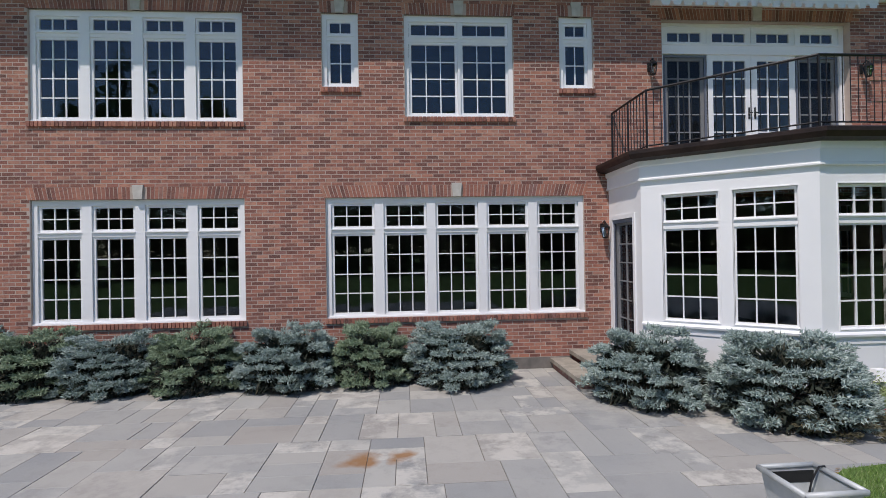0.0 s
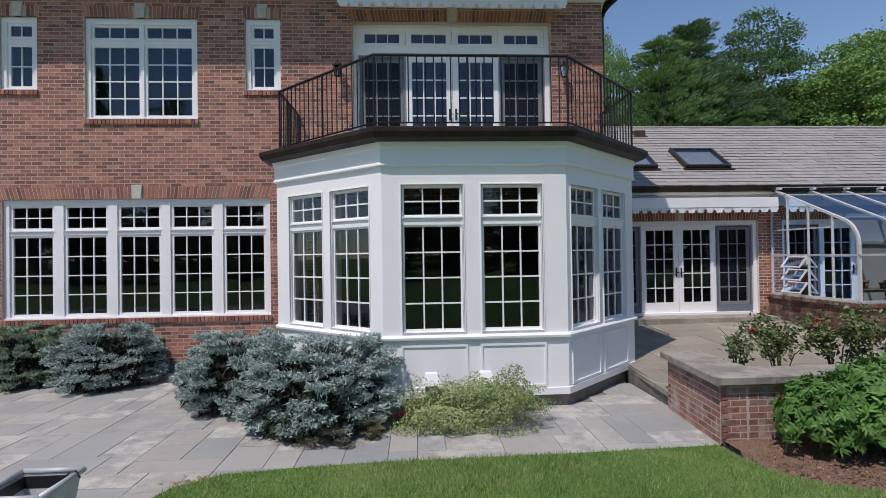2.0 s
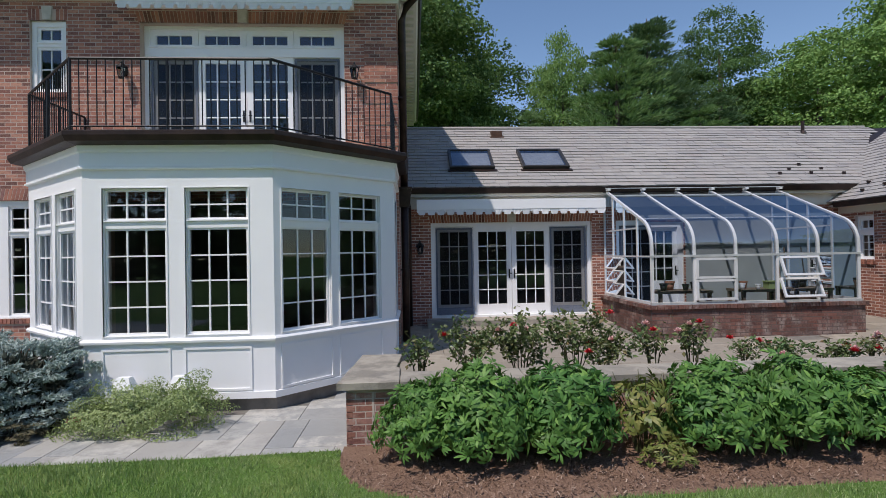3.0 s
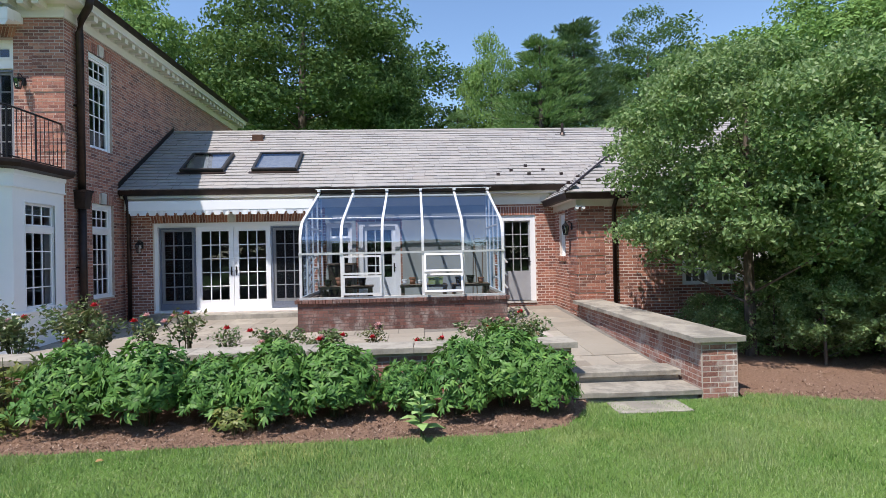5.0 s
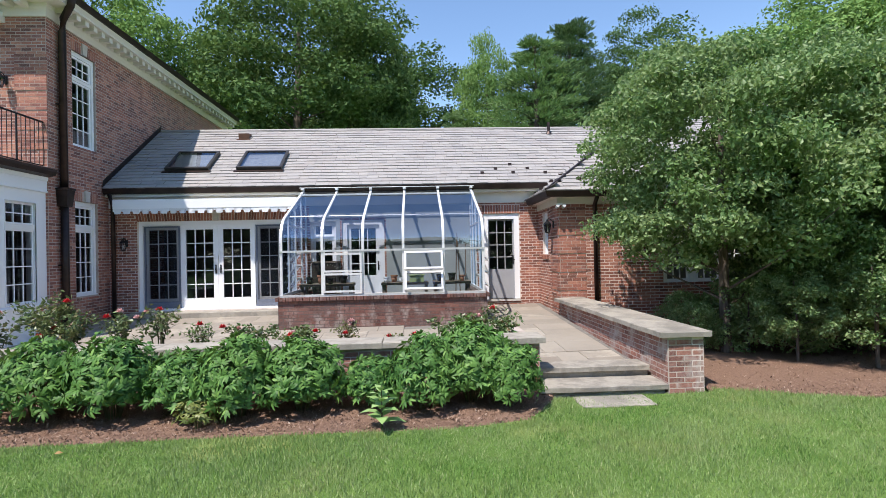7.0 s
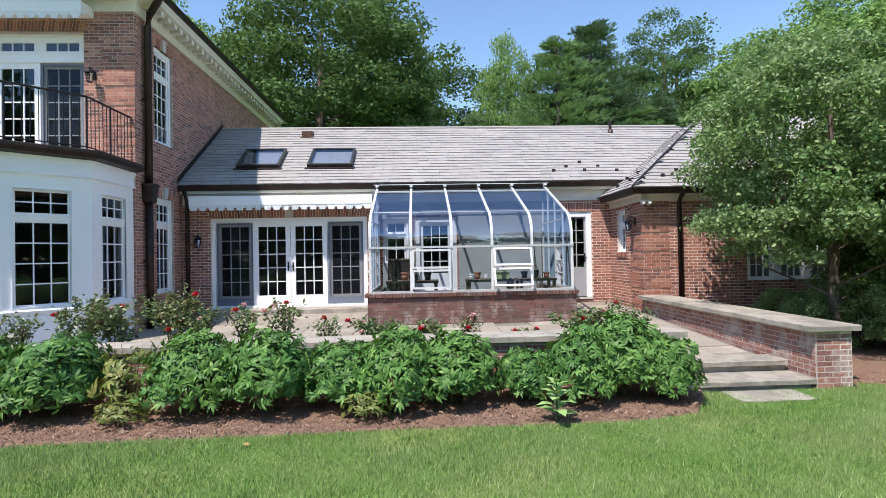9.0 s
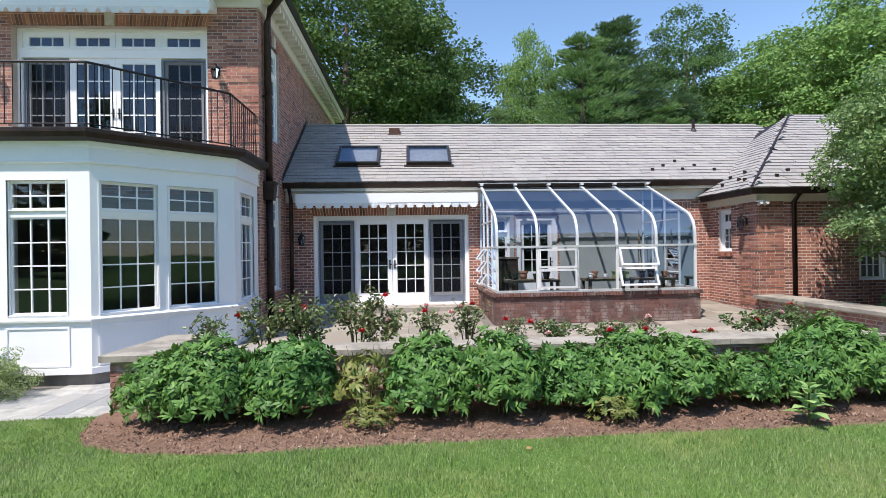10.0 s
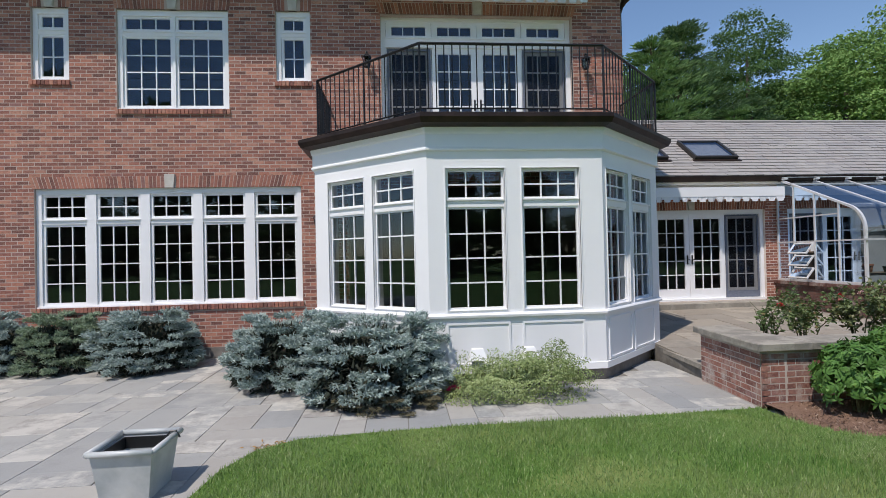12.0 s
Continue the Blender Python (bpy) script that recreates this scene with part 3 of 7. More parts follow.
def window(frame_m, u0, u1, z0, z1, units, cols, low_rows, top_rows, top_h, jamb=0.09, mull=0.162, head=0.10, foot=0.045, bar=0.085, inset=0.05, rail=0.045, label=""):
    """A fixed or casement window in a brick opening: white frame, mullions, a transom light over each unit."""
    COUNT["window"] += 1
    at = frame_m @ Vector(((u0 + u1) / 2, 0, z0))
    w = thing("window_%d" % COUNT["window"], at, label or "white-painted wooden window with small divided panes", "window", "", "structure")
    s = Shape(frame_m)
    y0, y1 = inset, inset + 0.11
    e = 0.002
    s.box(u0 + e, u0 + jamb, y0, y1, z0 + e, z1 - e).box(u1 - jamb, u1 - e, y0, y1, z0 + e, z1 - e)
    s.box(u0 + jamb, u1 - jamb, y0, y1, z1 - head, z1 - e)
    width = (u1 - u0 - 2 * jamb - (units - 1) * mull) / units
    tz = z1 - head - top_h
    for i in range(units - 1):
        a = u0 + jamb + (i + 1) * width + i * mull
        s.box(a, a + mull, y0, y1, z0 + foot, z1 - head)
    for i in range(units):
        a = u0 + jamb + i * (width + mull)
        s.box(a, a + width, y0 + 0.012, y1, tz - bar, tz).box(a, a + width, y0 - 0.012, y0 + 0.03, tz - 0.018, tz - 0.002)
    part("window_frame", s, WHITE, w)
    part("window_sill", Shape(frame_m).box(u0 + e, u1 - e, y0 - 0.03, y1, z0 + e, z0 + foot * 0.55).box(u0 + jamb, u1 - jamb, y0, y1, z0 + foot * 0.55, z0 + foot), WHITE, w)
    for i in range(units):
        a = u0 + jamb + i * (width + mull)
        sash(w, frame_m, a + 0.004, a + width - 0.004, y0 + 0.03, z0 + foot, tz - bar, cols, low_rows, rail)
        sash(w, frame_m, a + 0.004, a + width - 0.004, y0 + 0.03, tz, z1 - head, cols, top_rows, rail)
    return w


# ---- the house ----
GROUND = -0.14
FACE, CORNER, SIDE_END = 9.5, 9.45, 19.4
LEFT_END = -14.0


def fx(x):
    """Along the front wall, from its left end."""
    return x - LEFT_END


# openings of the front wall: x0, x1, low, high
LOW_A, LOW_B = (-6.64, -3.03, 0.86, 3.03), (-1.615, 3.125, 0.86, 3.03)
LOW_C = (-12.4, -8.66, 0.85, 3.02)
UP_A, UP_S1, UP_M, UP_S2 = (-6.64, -3.03, 4.39, 6.35), (-1.64, -0.99, 5.015, 6.36), (-0.16, 1.84, 4.485, 6.35), (2.71, 3.35, 5.015, 6.36)
UP_D = (4.68, 8.45, 3.62, 6.335)
BAY_PASS = (4.0, 9.0, 0.1, 3.0)
openings = [LOW_A, LOW_B, LOW_C, UP_A, UP_S1, UP_M, UP_S2, UP_D, BAY_PASS]
voids = [(fx(a), fx(b), c, d) for a, b, c, d in openings]
solid = []
for a, b, c, d in (LOW_A, LOW_B, LOW_C, UP_A, UP_S1, UP_M, UP_S2):
    solid += [(fx(a) - 0.03, fx(b) + 0.03, d, d + 0.215), (fx(a) - 0.03, fx(b) + 0.03, c - 0.09, c)]
solid += [(fx(UP_D[0]) - 0.03, fx(UP_D[1]) + 0.03, UP_D[3], UP_D[3] + 0.215)]
front, front_m = brick_wall("wall_south", (LEFT_END, FACE), (1, 0), CORNER - LEFT_END, GROUND + 0.2, 6.80, voids, solid, 0.32, BRICK,
                            "two-storey red-brown brick house front with soldier lintels", (fx(3.12), fx(4.6), 0.2, 6.6))
for a, b, c, d in (LOW_A, LOW_B, LOW_C, UP_A, UP_S1, UP_M, UP_S2, UP_D):
    mid, half = (a + b) / 2, 0.07
    soldier_row(front, front_m, fx(a) - 0.03, fx(b) + 0.03, d, d + 0.215, BRICK, gap=(fx(mid) - 0.09, fx(mid) + 0.09), lean=0.03)
    keystone(front, front_m, fx(mid), d, d + 0.25, half)
    if c > 0.5 and d != UP_D[3]:
        soldier_row(front, front_m, fx(a) - 0.03, fx(b) + 0.03, c - 0.09, c - 0.002, BRICK, "brick_sill", 0.035)
part("plinth", Shape().box(LEFT_END, 3.55, FACE - 0.03, FACE + 0.3, GROUND - 0.1, GROUND + 0.2), CONCRETE, front, "grey stone plinth")

for a, b, c, d in (LOW_A, LOW_C):
    window(front_m, fx(a), fx(b), c, d, 4, 3, 4, 2, 0.46)
window(front_m, fx(LOW_B[0]), fx(LOW_B[1]), LOW_B[2], LOW_B[3], 5, 3, 4, 2, 0.46)
window(front_m, fx(UP_A[0]), fx(UP_A[1]), UP_A[2], UP_A[3], 4, 3, 4, 1, 0.28, foot=0.05)
window(front_m, fx(UP_M[0]), fx(UP_M[1]), UP_M[2], UP_M[3], 2, 3, 4, 1, 0.285, mull=0.05, jamb=0.08, head=0.105)
for a, b, c, d in (UP_S1, UP_S2):
    window(front_m, fx(a), fx(b), c, d, 1, 2, 2, 1, 0.29, jamb=0.085, rail=0.05)


def lever(parent, frame_m, u, y, z):
    """A door handle: a narrow plate with a lever."""
    s = Shape(frame_m)
    s.box(u - 0.016, u + 0.016, y - 0.012, y + 0.002, z - 0.11, z + 0.11).box(u - 0.012, u + 0.012, y - 0.05, y - 0.01, z - 0.01, z + 0.012).box(u - 0.012, u + 0.045, y - 0.055, y - 0.038, z - 0.009, z + 0.01)
    return part("door_handle", s, BLACK, parent, "black lever handle")


def french_doors(frame_m, u0, u1, z0, z1, transom=0.0, cols=3, rows=5, label="", inset=0.06, screens=(0, 3)):
    """Four glazed leaves in one frame, the outer ones with insect screens, the middle pair with handles."""
    COUNT["door"] += 1
    d = thing("door_%d" % COUNT["door"], frame_m @ Vector(((u0 + u1) / 2, 0, z0)), label, "door", "", "structure")
    jamb, head, e = 0.09, 0.055 if transom else 0.10, 0.002
    bar = 0.20
    s = Shape(frame_m)
    y0, y1 = inset, inset + 0.13
    s.box(u0 + e, u0 + jamb, y0, y1, z0 + e, z1 - e).box(u1 - jamb, u1 - e, y0, y1, z0 + e, z1 - e).box(u0 + jamb, u1 - jamb, y0, y1, z1 - head, z1 - e)
    top = z1 - head
    if transom:
        s.box(u0 + jamb, u1 - jamb, y0, y1, top - transom - bar, top - transom).box(u0 + jamb, u1 - jamb, y0 - 0.02, y0 + 0.02, top - transom - 0.03, top - transom - 0.005)
    part("door_frame", s, WHITE, d)
    part("threshold", Shape(frame_m).box(u0 + e, u1 - e, y0 - 0.05, y1, z0 + e, z0 + 0.05), WHITE, d)
    leaf_top = top - transom - (bar if transom else 0)
    w = (u1 - u0 - 2 * jamb) / 4
    for i in range(4):
        a = u0 + jamb + i * w
        outer = i in screens
        leaf = sash(d, frame_m, a + 0.004, a + w - 0.004, y0 + (0.06 if outer else 0.035), z0 + 0.05, leaf_top, cols, rows, 0.115, 0.24, 0.022, "door_leaf")
        if outer:
            sc = Shape(frame_m)
            for x0, x1, za, zb in ((a + 0.02, a + 0.06, z0 + 0.06, leaf_top - 0.02), (a + w - 0.06, a + w - 0.02, z0 + 0.06, leaf_top - 0.02), (a + 0.06, a + w - 0.06, z0 + 0.06, z0 + 0.22), (a + 0.06, a + w - 0.06, leaf_top - 0.06, leaf_top - 0.02)):
                sc.box(x0, x1, y0 + 0.028, y0 + 0.05, za, zb)
            sf = part("screen_frame", sc, SCREEN, d, "grey insect screen frame")
            part("screen_mesh", Shape(frame_m).put([(a + 0.06, y0 + 0.04, z0 + 0.22), (a + w - 0.06, y0 + 0.04, z0 + 0.22), (a + w - 0.06, y0 + 0.04, leaf_top - 0.06), (a + 0.06, y0 + 0.04, leaf_top - 0.06)], [(0, 1, 2, 3)]), SCREEN_MESH, sf)
        else:
            lever(d, frame_m, a + (w - 0.06 if i == 1 else 0.06), y0 + 0.035, z0 + 1.0)
        if transom:
            sash(d, frame_m, a + 0.004, a + w - 0.004, y0 + 0.035, top - transom, top, 3, 1, 0.113, 0.045, name="transom_light")
    return d


french_doors(front_m, fx(UP_D[0]), fx(UP_D[1]), UP_D[2], UP_D[3], 0.33, inset=0.15, label="white French doors with a row of transom lights on the balcony")

# side wall with two tall windows
SIDE_UP, SIDE_LOW = (10.28, 11.10, 4.24, 6.38), (10.32, 11.10, 0.90, 3.03)
side_voids = [(a - FACE, b - FACE, c, d) for a, b, c, d in (SIDE_UP, SIDE_LOW)]
side_solid = [(a - FACE - 0.02, b - FACE + 0.02, d, d + 0.215) for a, b, c, d in (SIDE_UP, SIDE_LOW)]
side, side_m = brick_wall("wall_east", (CORNER, FACE), (0, 1), SIDE_END - FACE, GROUND, 6.80, side_voids, side_solid, 0.32, BRICK, "shaded brick side wall of the house", (0.3, 2.2, 3.1, 4.2))
for a, b, c, d in (SIDE_UP, SIDE_LOW):
    soldier_row(side, side_m, a - FACE - 0.02, b - FACE + 0.02, d, d + 0.215, BRICK, gap=((a + b) / 2 - FACE - 0.09, (a + b) / 2 - FACE + 0.09), lean=0.03)
    keystone(side, side_m, (a + b) / 2 - FACE, d, d + 0.25, 0.07)
    window(side_m, a - FACE, b - FACE, c, d, 1, 3, 4, 2, 0.46, jamb=0.07)
def quoin_band(parent, frame_m, length, mat):
    """Five courses of brick that stand proud of the wall."""
    s = Shape(frame_m).box(0.003, length - 0.003, 0.002, 0.04, 0.0, 5 * COURSE)
    band = part("quoin", s, MORTAR, parent)
    q = Shape(frame_m)
    for i in range(5):
        u = -BRICK_LEN / 2 if i % 2 else 0.0
        while u < length - 0.03:
            a, b = max(0.0, u), length if u + BRICK_LEN > length - 0.03 else u + BRICK_LEN - JOINT
            if b - a > 0.03:
                q.box(a, b, -rng.uniform(0, 0.001), 0.03, i * COURSE + 0.005, (i + 1) * COURSE - 0.005)
            u += BRICK_LEN
    part("bricks", q, mat, band)["kind"] = "stuff"


# banded brick quoins at the corner, each five courses high
for k in range(14):
    z = 0.34 + k * 6 * COURSE
    if z + 5 * COURSE > 6.7 or (z < 3.9 and k < 9):
        continue
    quoin_band(front, Matrix.Translation((CORNER - 0.62, FACE - 0.013, z)), 0.632, BRICK)
structure("wall_west", Shape().box(LEFT_END - 0.3, LEFT_END, FACE, SIDE_END, GROUND, 6.8), MORTAR, "far brick side wall of the house", "wall")
structure("wall_north", Shape().box(LEFT_END, CORNER - 0.32, SIDE_END - 0.3, SIDE_END, GROUND, 6.8), MORTAR, "rear wall of the house", "wall")
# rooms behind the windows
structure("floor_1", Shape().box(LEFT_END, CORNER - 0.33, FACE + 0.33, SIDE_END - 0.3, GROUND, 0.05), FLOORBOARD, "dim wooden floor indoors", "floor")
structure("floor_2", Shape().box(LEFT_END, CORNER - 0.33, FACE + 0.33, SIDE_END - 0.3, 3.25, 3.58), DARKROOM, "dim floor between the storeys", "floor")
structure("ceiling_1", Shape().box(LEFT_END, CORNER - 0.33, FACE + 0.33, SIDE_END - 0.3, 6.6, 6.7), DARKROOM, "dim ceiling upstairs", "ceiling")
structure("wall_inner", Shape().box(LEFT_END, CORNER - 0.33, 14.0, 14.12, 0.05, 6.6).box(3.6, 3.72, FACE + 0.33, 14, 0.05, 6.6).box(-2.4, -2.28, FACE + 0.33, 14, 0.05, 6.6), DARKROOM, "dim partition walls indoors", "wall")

# eaves: frieze, soffit, brackets, gutter, hipped slate roof
eave_path = [(LEFT_END, FACE), (CORNER, FACE), (CORNER, SIDE_END)]
cornice = structure("cornice", Shape().sweep([(0.0, 6.72), (0.05, 6.72), (0.07, 6.86), (0.10, 6.90), (0.10, 6.97), (0.40, 6.99), (0.40, 7.03), (0.44, 7.12), (0.0, 7.12)], eave_path), CREAM, "cream-painted bracketed eaves cornice", "cornice")
for i in range(34):
    y = FACE + 0.15 + i * 0.29
    part("bracket", Shape().box(CORNER + 0.10, CORNER + 0.34, y, y + 0.13, 6.87, 6.985), CREAM, cornice)
for i in range(80):
    x = CORNER - 0.25 - i * 0.29
    part("bracket", Shape().box(x - 0.13, x, FACE - 0.34, FACE - 0.10, 6.87, 6.985), CREAM, cornice)
# added strip, never in view: lowers the eaves' shadow line on the front wall
structure("roof_edge", Shape().box(LEFT_END, CORNER - 0.35, FACE - 0.765, FACE - 0.45, 7.195, 7.225), BRONZE, "added strip over the front eaves, out of view, that casts the shadow line", "roof edge")
tagged(part("gutter", Shape().sweep([(0.38, 7.122), (0.48, 7.122), (0.52, 7.24), (0.49, 7.24), (0.38, 7.18)], eave_path), BRONZE), "dark copper eaves gutter", "gutter", "", "structure")
o = 0.48
x0, x1, y0, y1, rz = LEFT_END - o, CORNER + o, FACE - o, SIDE_END + o, 9.6
ym = (y0 + y1) / 2
hip = (y1 - y0) / 2
structure("roof", Shape().put([(x0, y0, 7.13), (x1, y0, 7.13), (x1, y1, 7.13), (x0, y1, 7.13), (x0 + hip, ym, rz), (x1 - hip, ym, rz)], [(0, 1, 5, 4), (1, 2, 5), (2, 3, 4, 5), (3, 0, 4), (3, 2, 1, 0)]), SLATE, "slate hipped roof of the house", "roof")

# downpipe with a leader head on the side wall
dp = thing("downpipe", (CORNER + 0.09, FACE + 0.40, 0.3), "dark copper downpipe with a leader head on the corner", "downpipe")
X, Y = CORNER + 0.10, FACE + 0.34
part("pipe", Shape().tube([(X, Y, 0.15), (X, Y, 2.9)], 0.075, 8).tube([(X, Y, 3.2), (X, Y, 6.55), (X + 0.1, Y - 0.1, 6.8), (X + 0.35, Y - 0.25, 7.0), (X + 0.42, Y - 0.3, 7.15)], 0.075, 8), BRONZE, dp, smooth=True)
part("leader_head", Shape().put([(X - 0.10, Y - 0.09, 2.85), (X + 0.10, Y - 0.09, 2.85), (X + 0.10, Y + 0.09, 2.85), (X - 0.10, Y + 0.09, 2.85), (X - 0.10, Y - 0.12, 3.2), (X + 0.14, Y - 0.12, 3.2), (X + 0.14, Y + 0.12, 3.2), (X - 0.10, Y + 0.12, 3.2)], [(3, 2, 1, 0), (4, 5, 6, 7), (0, 1, 5, 4), (1, 2, 6, 5), (2, 3, 7, 6), (3, 0, 4, 7)]).box(X - 0.1, X + 0.155, Y - 0.135, Y + 0.135, 3.2, 3.24), BRONZE, dp)
for z in (1.6, 5.0):
    part("bracket", Shape().box(CORNER, X, Y - 0.09, Y + 0.09, z, z + 0.03), BRONZE, dp)


def wall_lantern(at, out):
    """A small carriage lantern on a curled arm. at: the plate on the wall; out: the way it looks."""
    l = thing("wall_lantern", at, "small black carriage lantern with clear glass on brick", "wall lamp", "wall lanterns")
    o = Vector(out)
    p = Vector(at)
    c = p + o * 0.16
    part("arm", Shape().tube([p, p + o * 0.06 + UP * 0.10, p + o * 0.13 + UP * 0.13, c + UP * 0.11], 0.010, 6).lathe([(0.0, -0.09), (0.035, -0.08), (0.035, 0.08), (0.0, 0.09)], p + o * 0.006, 8), IRON, l)
    part("roof", Shape().lathe([(0.0, 0.12), (0.018, 0.11), (0.02, 0.085), (0.085, 0.02), (0.088, 0.0)], c, 6), IRON, l)
    part("base", Shape().lathe([(0.0, -0.20), (0.05, -0.19), (0.052, -0.175), (0.0, -0.175)], c, 6), IRON, l)
    for i in range(6):
        a = math.pi * 2 * i / 6
        part("cage_bar", Shape().tube([c + Vector((0.083 * math.cos(a), 0.083 * math.sin(a), 0)), c + Vector((0.05 * math.cos(a), 0.05 * math.sin(a), -0.18))], 0.006, 4), IRON, l)
    g = part("glass", Shape().lathe([(0.078, 0.0), (0.046, -0.175)], c, 6), GLASS, l)
    g.visible_shadow = False
    part("bulb", Shape().lathe([(0.0, -0.03), (0.014, -0.05), (0.014, -0.12), (0.0, -0.17)], c, 6), CREAM, l)
    return l


wall_lantern((3.46, FACE, 2.42), (0, -1, 0))
wall_lantern((4.42, FACE, 5.42), (0, -1, 0))
wall_lantern((8.66, FACE, 5.42), (0, -1, 0))


def awning(x0, x1, y, z, drop, label, lip=0.10, reach=0.25):
    """A rolled-up awning: cassette, front bar and a scalloped valance."""
    a = thing("awning", ((x0 + x1) / 2, y, z), label, "awning")
    part("cassette", Shape().box(x0, x1, y - reach * 0.6, y, z + drop * 0.45, z + drop), WHITE, a)
    part("front_bar", Shape().box(x0, x1, y - reach, y - reach * 0.6 - 0.002, z + drop * 0.30, z + drop * 0.95), WHITE, a)
    n = round((x1 - x0) / 0.21)
    w = (x1 - x0) / n
    s = Shape()
    yy = y - reach + 0.01
    for i in range(n):
        u = x0 + i * w
        cols = [(u, -lip * 0.35), (u + w * 0.12, -lip * 0.35), (u + w * 0.16, -lip * 0.9), (u + w * 0.25, -lip), (u + w * 0.75, -lip), (u + w * 0.84, -lip * 0.9), (u + w * 0.88, -lip * 0.35), (u + w, -lip * 0.35)]
        top = z + drop * 0.32
        for (ua, za), (ub, zb) in zip(cols, cols[1:]):
            s.put([(ua, yy, top), (ub, yy, top), (ub, yy - 0.012 * math.sin(i * 2.1), z + lip + zb - 0.02), (ua, yy - 0.012 * math.sin(i * 1.7), z + lip + za - 0.02)], [(3, 2, 1, 0), (0, 1, 2, 3)][:1])
    part("valance", s, CANVAS, a, "white scalloped canvas valance")
    return a


awning(4.46, 8.66, FACE, 6.44, 0.34, "rolled white canvas awning over the balcony doors", reach=0.4)

# ---- the bay ----
V0, V1, V2, V3 = Vector((3.60, 8.20)), Vector((5.36, 6.70)), Vector((7.84, 6.70)), Vector((9.40, 8.18))
BASE, LEDGE, HEAD, FRIEZE, DECK = 0.03, 0.83, 3.10, 3.42, 3.60
bay = thing("wall_bay", (6.58, 7.8, BASE), "white-painted panelled bay with tall divided windows", "bay", "", "structure")


def plane_frame(a, b, z=0.0):
    """x along from a to b, y into the wall, z up."""
    d = (b - a).normalized()
    return Matrix(((d.x, -d.y, 0, a.x), (d.y, d.x, 0, a.y), (0, 0, 1, z), (0, 0, 0, 1)))


def bay_side(a, b, windows, panels, split=True):
    """One face of the bay: wall with its openings, ledge, panel mouldings and windows."""
    m = plane_frame(a, b)
    length = (b - a).length
    s = Shape(m)
    z0, z1 = 0.89, 2.86
    zs = [BASE, z0, z1, HEAD]
    s.box(0, length, 0, 0.2, BASE, z0).box(0, length, 0, 0.2, z1, HEAD)
    for p, q in cut((0.0, length), windows):
        s.box(p, q, 0, 0.2, z0, z1)
    part("wall_face", s, WHITE, bay)
    for p, q in windows:
        window(m, p, q, z0, z1, 1, 3, 4, 2, 0.41, jamb=0.010, head=0.015, foot=0.015, bar=0.11, inset=0.015, rail=0.027, label="white divided window of the bay with a two-row transom")
        trim = Shape(m)
        trim.box(p - 0.014, p, -0.012, 0.02, z0 - 0.02, z1 + 0.014).box(q, q + 0.014, -0.012, 0.02, z0 - 0.02, z1 + 0.014).box(p, q, -0.012, 0.02, z1, z1 + 0.014)
        part("casing", trim, WHITE, bay)
    for p, q in panels:
        t = Shape(m)
        za, zb, w = 0.17, 0.70, 0.03
        t.box(p, q, -0.016, 0.0, zb, zb + w).box(p, q, -0.016, 0.0, za - w, za).box(p - w, p, -0.016, 0.0, za - w, zb + w).box(q, q + w, -0.016, 0.0, za - w, zb + w)
        part("panel_moulding", t, WHITE, bay)


L1, L2, L3 = (V1 - V0).length, (V2 - V1).length, (V3 - V2).length
W0, W3 = Vector((3.60, FACE)), Vector((9.40, FACE))
bay_side(V1, V2, [(0.254, 1.082), (1.321, 2.149)], [(0.26, 1.09), (1.32, 2.15)])
bay_side(V0, V1, [(0.317, 1.108), (1.284, 2.073)], [(0.31, 1.10), (1.29, 2.07)])
bay_side(V2, V3, [(0.117, 0.907), (1.061, 1.851)], [(0.12, 0.90), (1.07, 1.85)])
bay_side(V3, W3, [(0.28, 1.04)], [(0.30, 1.02)])
# the side with the garden door
m = plane_frame(W0, V0)
s = Shape(m)
s.box(0, 0.10, 0, 0.2, BASE, HEAD).box(1.08, 1.3, 0, 0.2, BASE, HEAD).box(0.10, 1.08, 0, 0.2, 2.62, HEAD)
part("wall_face", s, WHITE, bay)
COUNT["door"] += 1
gd = thing("door_%d" % COUNT["door"], (3.62, 8.9, 0.22), "glazed garden door behind a dark screen in the bay", "door", "", "structure")
part("door_frame", Shape(m).box(0.10, 0.17, -0.02, 0.1, 0.22, 2.62).box(1.01, 1.08, -0.02, 0.1, 0.22, 2.62).box(0.17, 1.01, -0.02, 0.1, 2.55, 2.62), WHITE, gd)
sash(gd, m, 0.17, 1.01, 0.05, 0.22, 2.55, 2, 6, 0.11, 0.25, 0.022, "door_leaf")
part("screen_frame", Shape(m).box(0.17, 0.22, 0.01, 0.035, 0.22, 2.55).box(0.96, 1.01, 0.01, 0.035, 0.22, 2.55).box(0.22, 0.96, 0.01, 0.035, 2.48, 2.55).box(0.22, 0.96, 0.01, 0.035, 0.22, 0.50), SCREEN, gd, "grey insect screen frame")
part("screen_mesh", Shape(m).put([(0.22, 0.02, 0.50), (0.96, 0.02, 0.50), (0.96, 0.02, 2.48), (0.22, 0.02, 2.48)], [(0, 1, 2, 3)]), SCREEN_MESH, gd)
lever(gd, m, 0.92, 0.01, 1.2)

